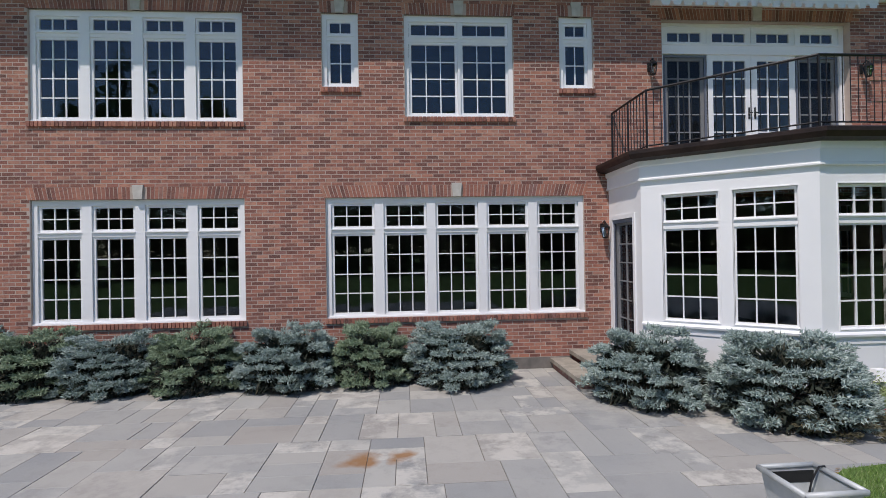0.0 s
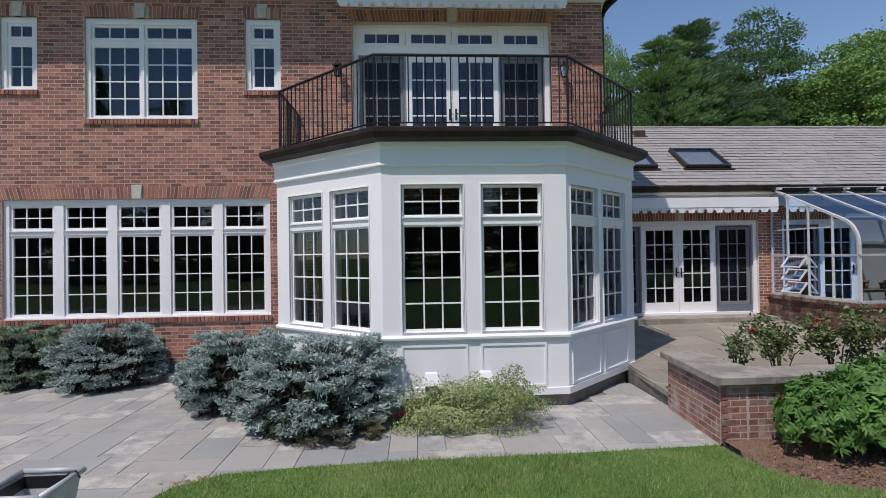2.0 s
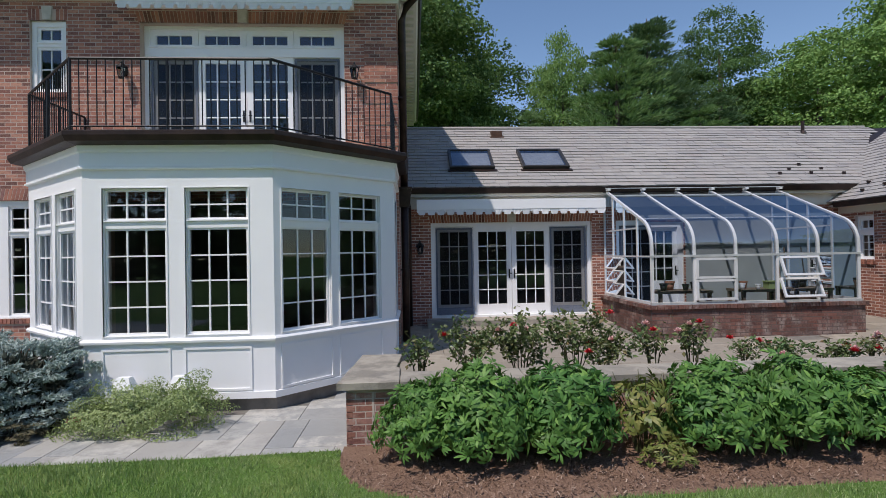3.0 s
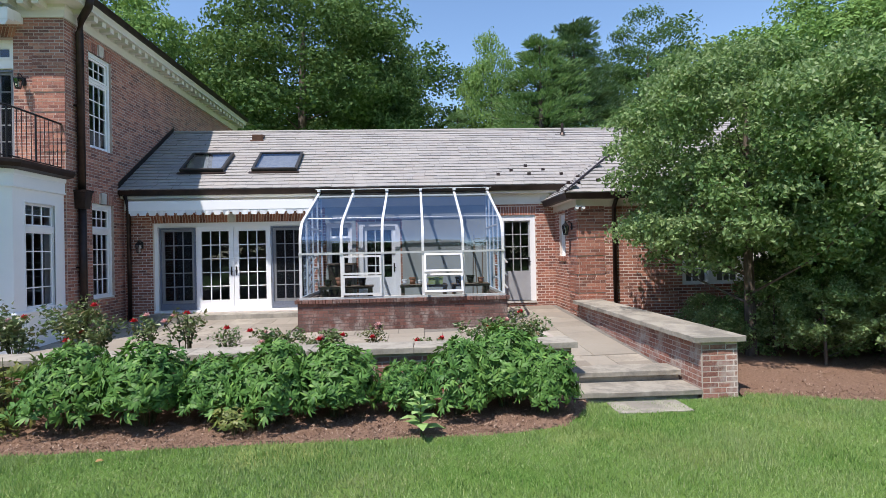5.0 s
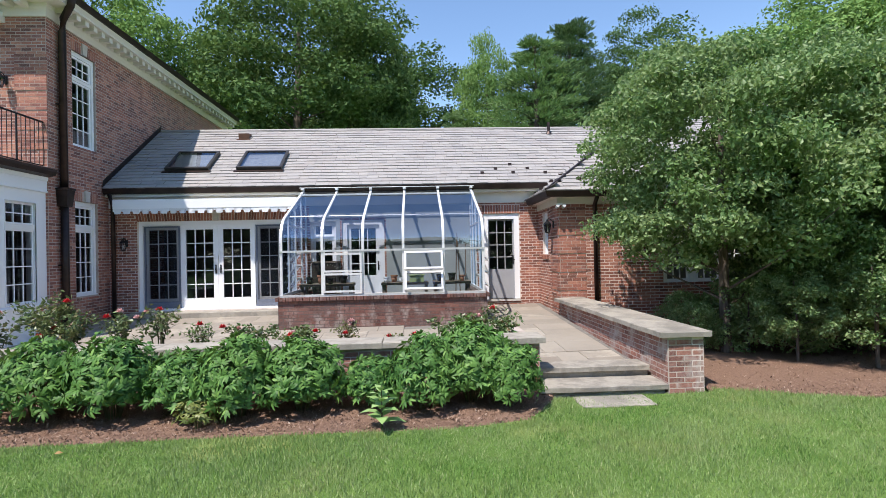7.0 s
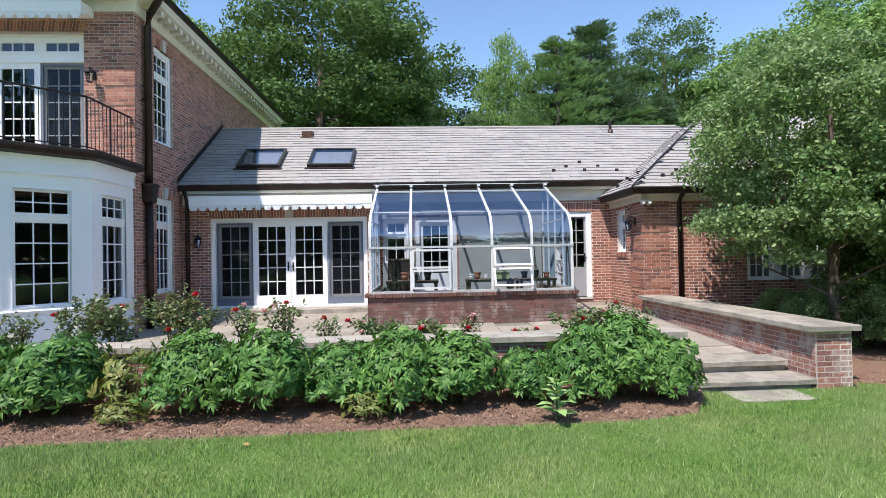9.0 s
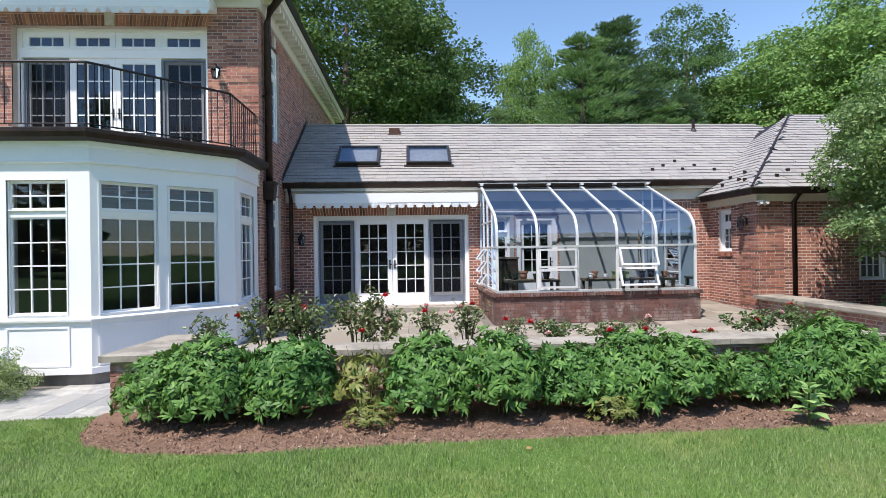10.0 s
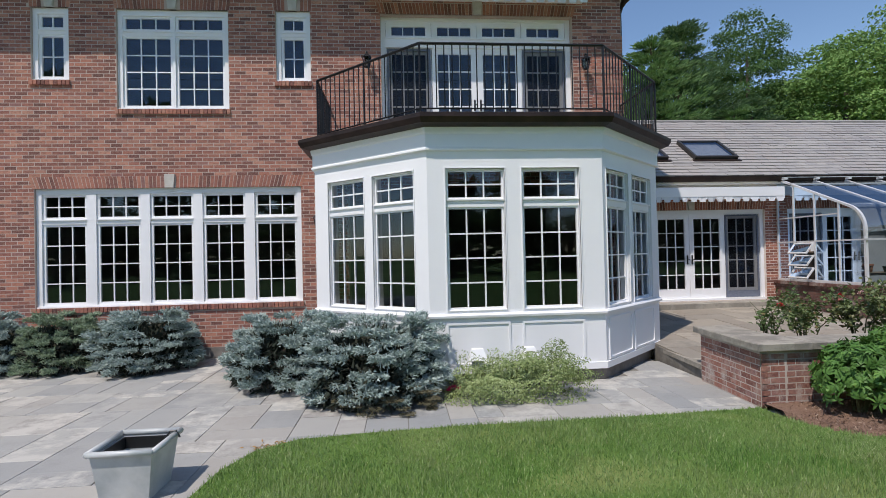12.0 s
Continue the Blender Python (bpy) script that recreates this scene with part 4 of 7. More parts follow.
ring = [W0, V0, V1, V2, V3, W3]
ringp = [tuple(p) for p in ring]
part("ledge", Shape().sweep([(-0.02, LEDGE - 0.03), (0.045, LEDGE - 0.03), (0.05, LEDGE), (0.03, LEDGE + 0.025), (-0.02, LEDGE + 0.03)], ringp[1:]), WHITE, bay)
part("frieze", Shape().sweep([(-0.15, HEAD), (0.02, HEAD), (0.05, HEAD + 0.012), (0.05, HEAD + 0.035), (0.03, HEAD + 0.045), (0.03, FRIEZE - 0.09), (0.05, FRIEZE - 0.07), (0.06, FRIEZE), (-0.15, FRIEZE)], ringp), WHITE, bay)
part("base_board", Shape().sweep([(-0.02, BASE), (0.018, BASE), (0.018, BASE + 0.09), (-0.02, BASE + 0.10)], ringp[1:]), WHITE, bay)
part("gutter", Shape().sweep([(-0.1, FRIEZE), (0.07, FRIEZE), (0.20, FRIEZE + 0.03), (0.24, FRIEZE + 0.10), (0.24, FRIEZE + 0.15), (0.20, FRIEZE + 0.17), (-0.1, FRIEZE + 0.19)], ringp), BRONZE, bay, "dark copper edge of the balcony")
part("foundation", Shape().prism([(W0.x + 0.06, FACE)] + [(p.x + (0.05 if p.x < 5 else -0.05 if p.x > 8 else 0), p.y + 0.06) for p in ring[1:5]] + [(W3.x - 0.06, FACE)], GROUND - 0.1, BASE), CONCRETE, bay, "grey stone foundation")
part("deck", Shape().prism([(p.x, p.y) for p in ring], DECK - 0.09, DECK), CAPSTONE, bay)
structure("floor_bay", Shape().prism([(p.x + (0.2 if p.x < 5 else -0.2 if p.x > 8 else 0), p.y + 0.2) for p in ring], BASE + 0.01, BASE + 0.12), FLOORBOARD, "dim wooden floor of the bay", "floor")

# balcony railing
rail_path = [Vector((3.68, FACE - 0.02)), Vector((3.68, 8.12)), Vector((5.29, 6.60)), Vector((7.86, 6.61)), Vector((9.38, 8.10)), Vector((9.38, FACE - 0.02))]
rail = thing("balcony_railing", (6.58, 7.6, DECK), "black wrought-iron balcony railing on the bay roof", "railing")
TOP = 4.55
for a, b in zip(rail_path, rail_path[1:]):
    part("handrail", Shape().tube([(a.x, a.y, TOP), (b.x, b.y, TOP)], 0.020, 6), IRON, rail)
    part("bottom_rail", Shape().tube([(a.x, a.y, DECK + 0.06), (b.x, b.y, DECK + 0.06)], 0.012, 5), IRON, rail)
    n = max(2, round((b - a).length / 0.112))
    for i in range(n + 1):
        p = a + (b - a) * (i / n)
        post = i == 0 or i == n // 2
        if i < n or b is rail_path[-1]:
            part("post" if post else "baluster", Shape().tube([(p.x, p.y, DECK - 0.02 if post else DECK + 0.06), (p.x, p.y, TOP)], 0.017 if post else 0.0085, 6 if post else 4), IRON, rail)

# two floodlights at the foot of the bay
for x in (5.98, 6.68):
    fl = thing("floodlight", (x, 6.60, GROUND + 0.13), "small white garden floodlight at the foot of the bay", "floodlight", "garden floodlights")
    mm = Matrix.Translation((x, 6.52, 0.325))
    part("housing", Shape(mm).put([(-0.125, -0.10, -0.07), (0.125, -0.10, -0.07), (0.125, 0.10, -0.07), (-0.125, 0.10, -0.07), (-0.075, -0.05, 0.075), (0.075, -0.05, 0.075), (0.075, 0.05, 0.075), (-0.075, 0.05, 0.075)], [(3, 2, 1, 0), (4, 5, 6, 7), (0, 1, 5, 4), (1, 2, 6, 5), (2, 3, 7, 6), (3, 0, 4, 7)]), WHITE, fl, "white tapered lamp hood")
    part("body", Shape().lathe([(0.0, 0.255), (0.085, 0.255), (0.08, 0.15), (0.05, 0.11), (0.0, 0.11)], (x, 6.52, 0.0), 12), LEAD, fl, "grey lamp body")
    part("stake", Shape().tube([(x, 6.52, GROUND - 0.05), (x, 6.52, 0.13)], 0.02, 6), BLACK, fl)
tap = thing("garden_tap", (5.62, 6.68, 0.03), "small dark garden tap low on the bay", "tap")
part("spout", Shape().tube([(5.62, 6.69, 0.06), (5.62, 6.60, 0.07), (5.62, 6.57, 0.02)], 0.012, 6), BRONZE, tap)
part("wheel", Shape().lathe([(0.0, 0.0), (0.03, 0.0), (0.03, 0.012), (0.0, 0.012)], (5.62, 6.62, 0.10), 8), BRONZE, tap)

# landing and step at the garden door
st = thing("door_step", (3.0, 8.8, GROUND), "two bluestone steps up to the garden door", "step", "", "structure")
part("tread", Shape().box(2.78, 3.60, 8.25, 9.46, 0.12, 0.19), CAPSTONE, st)
part("riser", Shape().box(2.83, 3.60, 8.30, 9.46, GROUND, 0.12), BRICK_OLD, st)
part("tread", Shape().box(2.42, 3.60, 7.95, 8.248, -0.02, 0.05).box(2.42, 2.778, 8.248, 9.46, -0.02, 0.05), CAPSTONE, st)
part("riser", Shape().box(2.47, 3.60, 8.0, 8.248, GROUND, -0.02).box(2.47, 2.778, 8.248, 9.46, GROUND, -0.02), BRICK_OLD, st)


# ---- the wing ----
WING, WING_END = 11.55, 22.0
EAVE_Y, EAVE_Z, RIDGE_Y, RIDGE_Z = 11.30, 3.45, 14.17, 5.49
WX = CORNER


def wx(x):
    return x - WX


FD, GDOOR = (10.12, 13.92, 0.42, 2.63), (18.66, 19.58, 0.50, 2.68)
IN_DOOR = (15.1, 16.15, 0.42, 2.60)
IN_WIN = (14.32, 14.95, 1.45, 2.55)
wv = [(wx(a), wx(b), c, d) for a, b, c, d in (FD, GDOOR, IN_DOOR, IN_WIN)]
ws = [(wx(a) - 0.02, wx(b) + 0.02, d, d + 0.215) for a, b, c, d in (FD, GDOOR)]
wing, wing_m = brick_wall("wall_wing", (WX, WING), (1, 0), WING_END - WX, 0.0, 3.28, wv, ws, 0.3, BRICK_RED, "red brick wall of the low wing", (4.3, 4.75, 0.3, 3.2))
for a, b, c, d in (FD, GDOOR):
    mid = (a + b) / 2
    soldier_row(wing, wing_m, wx(a) - 0.02, wx(b) + 0.02, d, d + 0.215, BRICK_RED, gap=(wx(mid) - 0.08, wx(mid) + 0.08) if b - a > 2 else None, lean=0.02)
keystone(wing, wing_m, wx((FD[0] + FD[1]) / 2), FD[3], FD[3] + 0.22, 0.06)
french_doors(wing_m, wx(FD[0]), wx(FD[1]), FD[2], FD[3], 0.0, label="white French doors with screens opening on the terrace")


def single_door(frame_m, u0, u1, z0, z1, cols, rows, label, rail=0.09, mat=None):
    """A half-glazed door with a panel below."""
    COUNT["door"] += 1
    d = thing("door_%d" % COUNT["door"], frame_m @ Vector(((u0 + u1) / 2, 0, z0)), label, "door", "", "structure")
    part("door_frame", Shape(frame_m).box(u0 + 0.002, u0 + 0.125, 0.03, 0.16, z0, z1 - 0.002).box(u1 - 0.125, u1 - 0.002, 0.03, 0.16, z0, z1 - 0.002).box(u0 + 0.125, u1 - 0.125, 0.03, 0.16, z1 - 0.14, z1 - 0.002), WHITE, d)
    part("threshold", Shape(frame_m).box(u0 + 0.002, u1 - 0.002, -0.03, 0.16, z0 - 0.05, z0), KEYSTONE, d)
    sash(d, frame_m, u0 + 0.127, u1 - 0.127, 0.08, z0 + 0.01, z1 - 0.142, cols, rows, rail, 0.75, 0.022, "door_leaf", mat)
    lever(d, frame_m, u1 - 0.16, 0.08, z0 + 1.0)
    return d


single_door(wing_m, wx(GDOOR[0]), wx(GDOOR[1]), GDOOR[2], GDOOR[3], 3, 4, "grey-panelled half-glazed door in a white frame beside the greenhouse", 0.035, DOOR_GREY)
single_door(wing_m, wx(IN_DOOR[0]), wx(IN_DOOR[1]), IN_DOOR[2], IN_DOOR[3], 3, 4, "white glazed door inside the greenhouse")
window(wing_m, wx(IN_WIN[0]), wx(IN_WIN[1]), IN_WIN[2], IN_WIN[3], 1, 2, 2, 1, 0.30, jamb=0.06, head=0.06, label="small white window inside the greenhouse")
gx0, gx1, pf, pb = 14.3, 18.35, WING - 0.012, WING + 0.001
structure("wall_wing_plaster", Shape().box(gx0, gx1, pf, pb, 2.65, 3.2).box(gx0, IN_DOOR[0] - 0.05, pf, pb, IN_WIN[3], 2.65).box(gx0, IN_DOOR[0] - 0.05, pf, pb, 0.3, IN_WIN[2]).box(IN_WIN[1], IN_DOOR[0] - 0.05, pf, pb, IN_WIN[2], IN_WIN[3]).box(IN_DOOR[1] + 0.05, gx1, pf, pb, 0.3, 2.65), PLASTER, "pale plastered wall inside the greenhouse", "wall")
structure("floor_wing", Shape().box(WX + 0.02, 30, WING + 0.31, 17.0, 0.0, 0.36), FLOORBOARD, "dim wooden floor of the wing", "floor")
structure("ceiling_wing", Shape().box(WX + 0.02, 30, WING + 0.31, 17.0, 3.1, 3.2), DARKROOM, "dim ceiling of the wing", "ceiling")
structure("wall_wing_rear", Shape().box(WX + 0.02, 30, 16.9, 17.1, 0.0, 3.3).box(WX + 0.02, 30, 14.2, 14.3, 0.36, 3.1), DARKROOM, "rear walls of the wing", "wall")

slope = Vector((0, RIDGE_Y - EAVE_Y, RIDGE_Z - EAVE_Z))
slope_len = slope.length
roof2 = structure("roof_wing", Shape().put([(WX, EAVE_Y, EAVE_Z - 0.05), (24.6, EAVE_Y, EAVE_Z - 0.05), (24.6, RIDGE_Y, RIDGE_Z - 0.05), (WX, RIDGE_Y, RIDGE_Z - 0.05), (WX, 17.04, EAVE_Z - 0.05), (24.6, 17.04, EAVE_Z - 0.05)], [(0, 1, 2, 3), (3, 2, 5, 4)]), BRONZE, "long slate roof of the low wing", "roof")


def slates(parent, origin, along, up, length, rise, keep=None, exposure=0.172, width=0.27, lone=None):
    """Courses of slates laid on a slope, each lapping the one below."""
    a, u = Vector(along).normalized(), Vector(up).normalized()
    n = a.cross(u).normalized()
    verts, faces, singles = [], [], 0
    k, s = 0, 0.0
    while s < rise:
        x = -(k % 2) * width / 2 - rng.uniform(0, 0.1)
        while x < length:
            w = width * rng.uniform(0.75, 1.2)
            p0, p1 = max(0, x), min(length, x + w - 0.003)
            top = min(rise, s + exposure + 0.02)
            if p1 - p0 > 0.03 and (keep is None or keep((p0 + p1) / 2, s + exposure / 2)):
                lift, base = 0.018 + rng.uniform(0, 0.012), 0.004
                o = Vector(origin)
                c = [o + a * p0 + u * (s - 0.01), o + a * p1 + u * (s - 0.01 + rng.uniform(-0.006, 0.006)), o + a * p1 + u * top, o + a * p0 + u * top]
                q = [c[0] + n * lift, c[1] + n * lift, c[2] + n * base, c[3] + n * base, c[0] - n * 0.004, c[1] - n * 0.004]
                if lone and singles < 300 and lone[0] < p0 and p1 < lone[1] and s < lone[2]:
                    one = own("slate", raw_mesh("slate", [tuple(v - o) for v in q], [(0, 1, 2, 3), (4, 5, 1, 0)], SLATE), None, parent)
                    one.location = o
                    singles += 1
                else:
                    i = len(verts)
                    verts += [tuple(v) for v in q]
                    faces += [(i, i + 1, i + 2, i + 3), (i + 4, i + 5, i + 1, i)]
            x += w
        s += exposure
        k += 1
    ob = own("slates", raw_mesh("slates", verts, faces, SLATE), None, parent)
    ob["kind"] = "stuff"
    return ob


# the pavilion that steps forward at the end of the wing
PX, PY = 20.08, 9.72
SLOPE_Z = 2.98


def valley(x):
    """How far up the wing's roof is open before the pavilion's roof meets it."""
    return max(0.0, (x - 20.43) / 3.0) * slope_len


slates(roof2, (WX + 0.01, EAVE_Y - 0.03, EAVE_Z - 0.03), (1, 0, 0), slope, 23.3 - WX, slope_len, lambda u, s: s > valley(u + WX) - 0.1 and u >= 0, lone=(2.5, 8.5, 1.7))
part("ridge_cap", Shape().tube([(WX, RIDGE_Y, RIDGE_Z - 0.01), (23.2, RIDGE_Y, RIDGE_Z - 0.01)], 0.045, 6), SLATE, roof2)
tagged(part("gutter", Shape().sweep([(0.0, EAVE_Z - 0.17), (0.10, EAVE_Z - 0.17), (0.14, EAVE_Z - 0.06), (0.14, EAVE_Z - 0.02), (0.0, EAVE_Z - 0.02)], [(WX + 0.02, EAVE_Y + 0.10), (20.3, EAVE_Y + 0.10)]), BRONZE), "dark copper gutter of the wing", "gutter", "", "structure")
structure("soffit", Shape().box(WX + 0.02, 20.35, EAVE_Y + 0.06, WING + 0.02, 3.22, 3.30).box(WX + 0.02, 20.35, WING - 0.04, WING - 0.002, 2.95, 3.22), CREAM, "cream frieze board under the wing's gutter", "trim")
# stepped lead flashing where the roof meets the house
part("flashing", Shape().put([(CORNER + 0.012, EAVE_Y, EAVE_Z), (CORNER + 0.012, RIDGE_Y, RIDGE_Z), (CORNER + 0.012, RIDGE_Y, RIDGE_Z + 0.16), (CORNER + 0.012, EAVE_Y, EAVE_Z + 0.16)], [(0, 1, 2, 3)]), BRONZE, roof2)

n_up = Vector((1, 0, 0)).cross(slope).normalized()


def on_roof(x, y, lift=0.0):
    t = (y - EAVE_Y) / (RIDGE_Y - EAVE_Y)
    return Vector((x, y, EAVE_Z + t * (RIDGE_Z - EAVE_Z))) + n_up * lift


for xa, xb in ((10.62, 11.70), (12.40, 13.54)):
    sk = thing("skylight", on_roof((xa + xb) / 2, 11.97), "dark-framed skylight set in the slate roof", "skylight", "roof skylights")
    u = slope.normalized()
    ms = Matrix(((1, u.x, n_up.x, 0), (0, u.y, n_up.y, 0), (0, u.z, n_up.z, 0), (0, 0, 0, 1)))
    ms.translation = on_roof(xa, 11.95)
    w, h = xb - xa, 1.02
    part("frame", Shape(ms).box(0, w, 0, 0.06, 0, 0.11).box(0, w, h - 0.06, h, 0, 0.11).box(0, 0.06, 0.06, h - 0.06, 0, 0.11).box(w - 0.06, w, 0.06, h - 0.06, 0, 0.11), SKYGLASS_FRAME, sk)
    part("flashing", Shape(ms).box(-0.06, w + 0.06, -0.09, 0.0, 0.02, 0.035), BRONZE, sk)
    part("shaft", Shape(ms).box(0.06, w - 0.06, 0.06, h - 0.06, 0.005, 0.02), KEYSTONE, sk)
    part("pane", Shape(ms).put([(0.06, 0.06, 0.09), (w - 0.06, 0.06, 0.09), (w - 0.06, h - 0.06, 0.09), (0.06, h - 0.06, 0.09)], [(0, 1, 2, 3)]), CLEAR, sk)
p = on_roof(12.05, 13.72)
vent = thing("roof_vent", p, "low brown metal vent near the roof ridge", "vent")
part("hood", Shape().put([(11.90, 13.62, 5.10), (12.20, 13.62, 5.10), (12.20, 13.80, 5.20), (11.90, 13.80, 5.20), (11.90, 13.60, 5.27), (12.20, 13.60, 5.27), (12.20, 13.84, 5.30), (11.90, 13.84, 5.30)], [(0, 1, 5, 4), (1, 2, 6, 5), (2, 3, 7, 6), (3, 0, 4, 7), (4, 5, 6, 7)]), COPPER, vent)
part("flashing", Shape().box(11.86, 12.24, 13.55, 13.86, 5.07, 5.10), COPPER, vent)
p = on_roof(21.0, 13.8)
vp = thing("vent_pipe", p, "dark vent pipe on the slate roof", "pipe")
part("pipe", Shape().tube([p - UP * 0.05, p + UP * 0.34], 0.045, 8), BRONZE, vp)
part("collar", Shape().lathe([(0.10, -0.02), (0.055, 0.06)], p, 8), BRONZE, vp)


def snow_guard(p, up):
    g = thing("snow_guard", p, "small dark metal snow guard on the slates", "snow guard", "snow guards")
    part("fin", Shape(Matrix.Translation(p)).put([(-0.045, 0, 0), (0.045, 0, 0), (0.045, 0.01, 0.07), (-0.045, 0.01, 0.07), (0, 0.09, 0.06)], [(0, 1, 2, 3), (1, 4, 2), (0, 3, 4), (3, 2, 4)]), BRONZE, g)


for x, y in ((18.68, 11.65), (19.05, 11.83), (19.47, 12.04), (19.48, 11.66), (19.89, 11.84), (20.31, 11.64)):
    snow_guard(on_roof(x, y, 0.01), slope)

awning(9.80, 14.10, WING - 0.10, 2.80, 0.34, "rolled white canvas awning over the terrace doors", reach=0.36, lip=0.09)
for x in (10.1, 11.95, 13.8):
    structure("awning_bracket", Shape().box(x - 0.03, x + 0.03, WING - 0.102, WING + 0.002, 2.97, 3.10), WHITE, "white bracket that carries the awning", "bracket")
wall_lantern((9.86, WING, 2.10), (0, -1, 0))
dpw = thing("downpipe", (9.62, 11.42, 0.3), "dark copper downpipe in the corner of house and wing", "downpipe")
part("pipe", Shape().tube([(9.62, 11.42, 0.25), (9.62, 11.42, 3.0), (9.60, 11.30, 3.3)], 0.05, 8), BRONZE, dpw, smooth=True)
structure("step_doors", Shape().box(10.0, 14.05, 11.05, WING - 0.002, 0.24, 0.40), CAPSTONE, "bluestone step under the terrace doors", "step")

# pavilion walls
pav, pav_m = brick_wall("wall_pavilion_west", (PX, WING), (0, -1), WING - PY, 0.0, 2.86, [(0.45, 0.92, 1.60, 2.62)], [], 0.3, BRICK_RED, "red brick side wall of the pavilion with a small window", (0.9, 1.7, 0.4, 1.9))
window(pav_m, 0.45, 0.92, 1.60, 2.62, 1, 2, 3, 1, 0.26, jamb=0.05, head=0.06, label="small white window in the pavilion's side")
soldier_row(pav, pav_m, 0.40, 0.97, 1.51, 1.595, BRICK_RED, "brick_sill", 0.03)
pavf, pavf_m = brick_wall("wall_pavilion_south", (PX, PY), (1, 0), 9.9, -0.2, 2.86, [(2.34, 4.45, 0.93, 2.35)], [], 0.3, BRICK_RED, "red brick front wall of the pavilion", (0.0, 1.9, 0.5, 1.9))
window(pavf_m, 2.34, 4.45, 0.93, 2.35, 3, 3, 3, 1, 0.3, jamb=0.07, label="white divided window of the pavilion behind the tree")
for k in range(6):
    z = 0.42 + k * 6 * COURSE
    quoin_band(pavf, Matrix.Translation((PX - 0.02, PY - 0.013, z)), 0.62, BRICK_RED)
    quoin_band(pavf, Matrix.Translation((PX - 0.013, PY + 0.60, z)) @ Matrix.Rotation(radians(-90), 4, "Z"), 0.62, BRICK_RED)
o = 0.30
pe = SLOPE_Z
tagged(part("gutter", Shape().sweep([(0.20, pe - 0.12), (0.32, pe - 0.12), (0.36, pe), (0.20, pe)], [(PX, WING - 0.2), (PX, PY), (30.2, PY)][::1]), BRONZE), "dark copper gutter of the pavilion", "gutter", "", "structure")
structure("frieze_pavilion", Shape().sweep([(0.0, 2.72), (0.03, 2.72), (0.03, 2.86), (0.26, 2.88), (0.26, 2.93), (0.0, 2.93)], [(PX, WING), (PX, PY), (30.0, PY)]), CREAM, "cream frieze of the pavilion", "trim")
apex, apex2 = Vector((23.45, 13.05, 5.50)), Vector((26.2, 13.05, 5.50))
A, B, C = Vector((PX - 0.34, PY - 0.34, pe)), Vector((30.3, PY - 0.34, pe)), Vector((PX - 0.34, 14.6, pe))
roof3 = structure("roof_pavilion", Shape().put([tuple(A), tuple(B), tuple(apex2), tuple(apex), (PX - 0.34, 16.3, pe), (30.3, 16.3, pe)], [(0, 1, 2, 3), (4, 0, 3), (1, 5, 2), (5, 4, 3, 2)]), BRONZE, "slate hipped roof of the pavilion", "roof")
rise_w = (apex - Vector((A.x, apex.y, pe)))
slates(roof3, (A.x, apex.y, pe + 0.01), (0, -1, 0), rise_w, apex.y - A.y, rise_w.length, lambda u, s: u < (apex.y - A.y) * (1 - s / rise_w.length) + 0.03)
rise_s = Vector((0, apex.y - A.y, apex.z - pe))
slates(roof3, (A.x, A.y, pe + 0.01), (1, 0, 0), rise_s, B.x - A.x, rise_s.length, lambda u, s: (apex.x - A.x) * s / rise_s.length - 0.03 < u < (B.x - A.x) - (B.x - apex2.x) * s / rise_s.length)
part("hip_cap", Shape().tube([tuple(A + UP * 0.03), tuple(apex + UP * 0.03)], 0.032, 6), BRONZE, roof3)
for u, w in ((0.08, 0.62), (0.12, 0.74), (0.18, 0.58), (0.22, 0.68), (0.10, 0.82)):
    snow_guard(Vector((A.x, apex.y, pe)) + rise_w * u * 0.8 + Vector((0, -(apex.y - A.y) * w, 0.03)), rise_w)
for u, w in ((0.10, 0.12), (0.16, 0.18), (0.13, 0.26)):
    snow_guard(A + rise_s * u + Vector((7.0 * w, 0, 0.03)), rise_s)
# small gable dormer on the pavilion
dm = thing("dormer", (25.9, 11.2, 4.1), "small white gabled dormer on the pavilion roof", "dormer")
part("dormer_wall", Shape().box(25.3, 26.5, 11.0, 12.6, 3.9, 4.75), WHITE, dm)
part("gable", Shape().put([(25.3, 11.0, 4.75), (26.5, 11.0, 4.75), (25.9, 11.0, 5.25), (25.3, 12.9, 4.75), (26.5, 12.9, 4.75), (25.9, 12.9, 5.25)], [(0, 1, 2), (0, 2, 5, 3), (1, 4, 5, 2)]), WHITE, dm)
part("roof", Shape().put([(25.1, 10.8, 4.68), (25.9, 10.8, 5.36), (26.7, 10.8, 4.68), (25.1, 13.1, 4.68), (25.9, 13.1, 5.36), (26.7, 13.1, 4.68), (25.1, 10.8, 4.62), (25.9, 10.8, 5.30), (26.7, 10.8, 4.62)], [(0, 1, 4, 3), (1, 2, 5, 4), (6, 7, 1, 0), (7, 8, 2, 1)]), SLATE, dm)
wall_lantern((PX, 10.05, 2.30), (-1, 0, 0))
dp2 = thing("downpipe", (PX + 0.78, PY - 0.08, 0.6), "dark copper downpipe on the pavilion front", "downpipe")
part("pipe", Shape().tube([(PX + 0.80, PY - 0.07, 0.4), (PX + 0.80, PY - 0.07, 2.7), (PX + 0.80, PY - 0.25, 2.88)], 0.05, 8), BRONZE, dp2, smooth=True)
cm = thing("security_light", (PX + 0.02, PY - 0.16, 2.72), "small white twin-headed security light under the eaves", "security light")
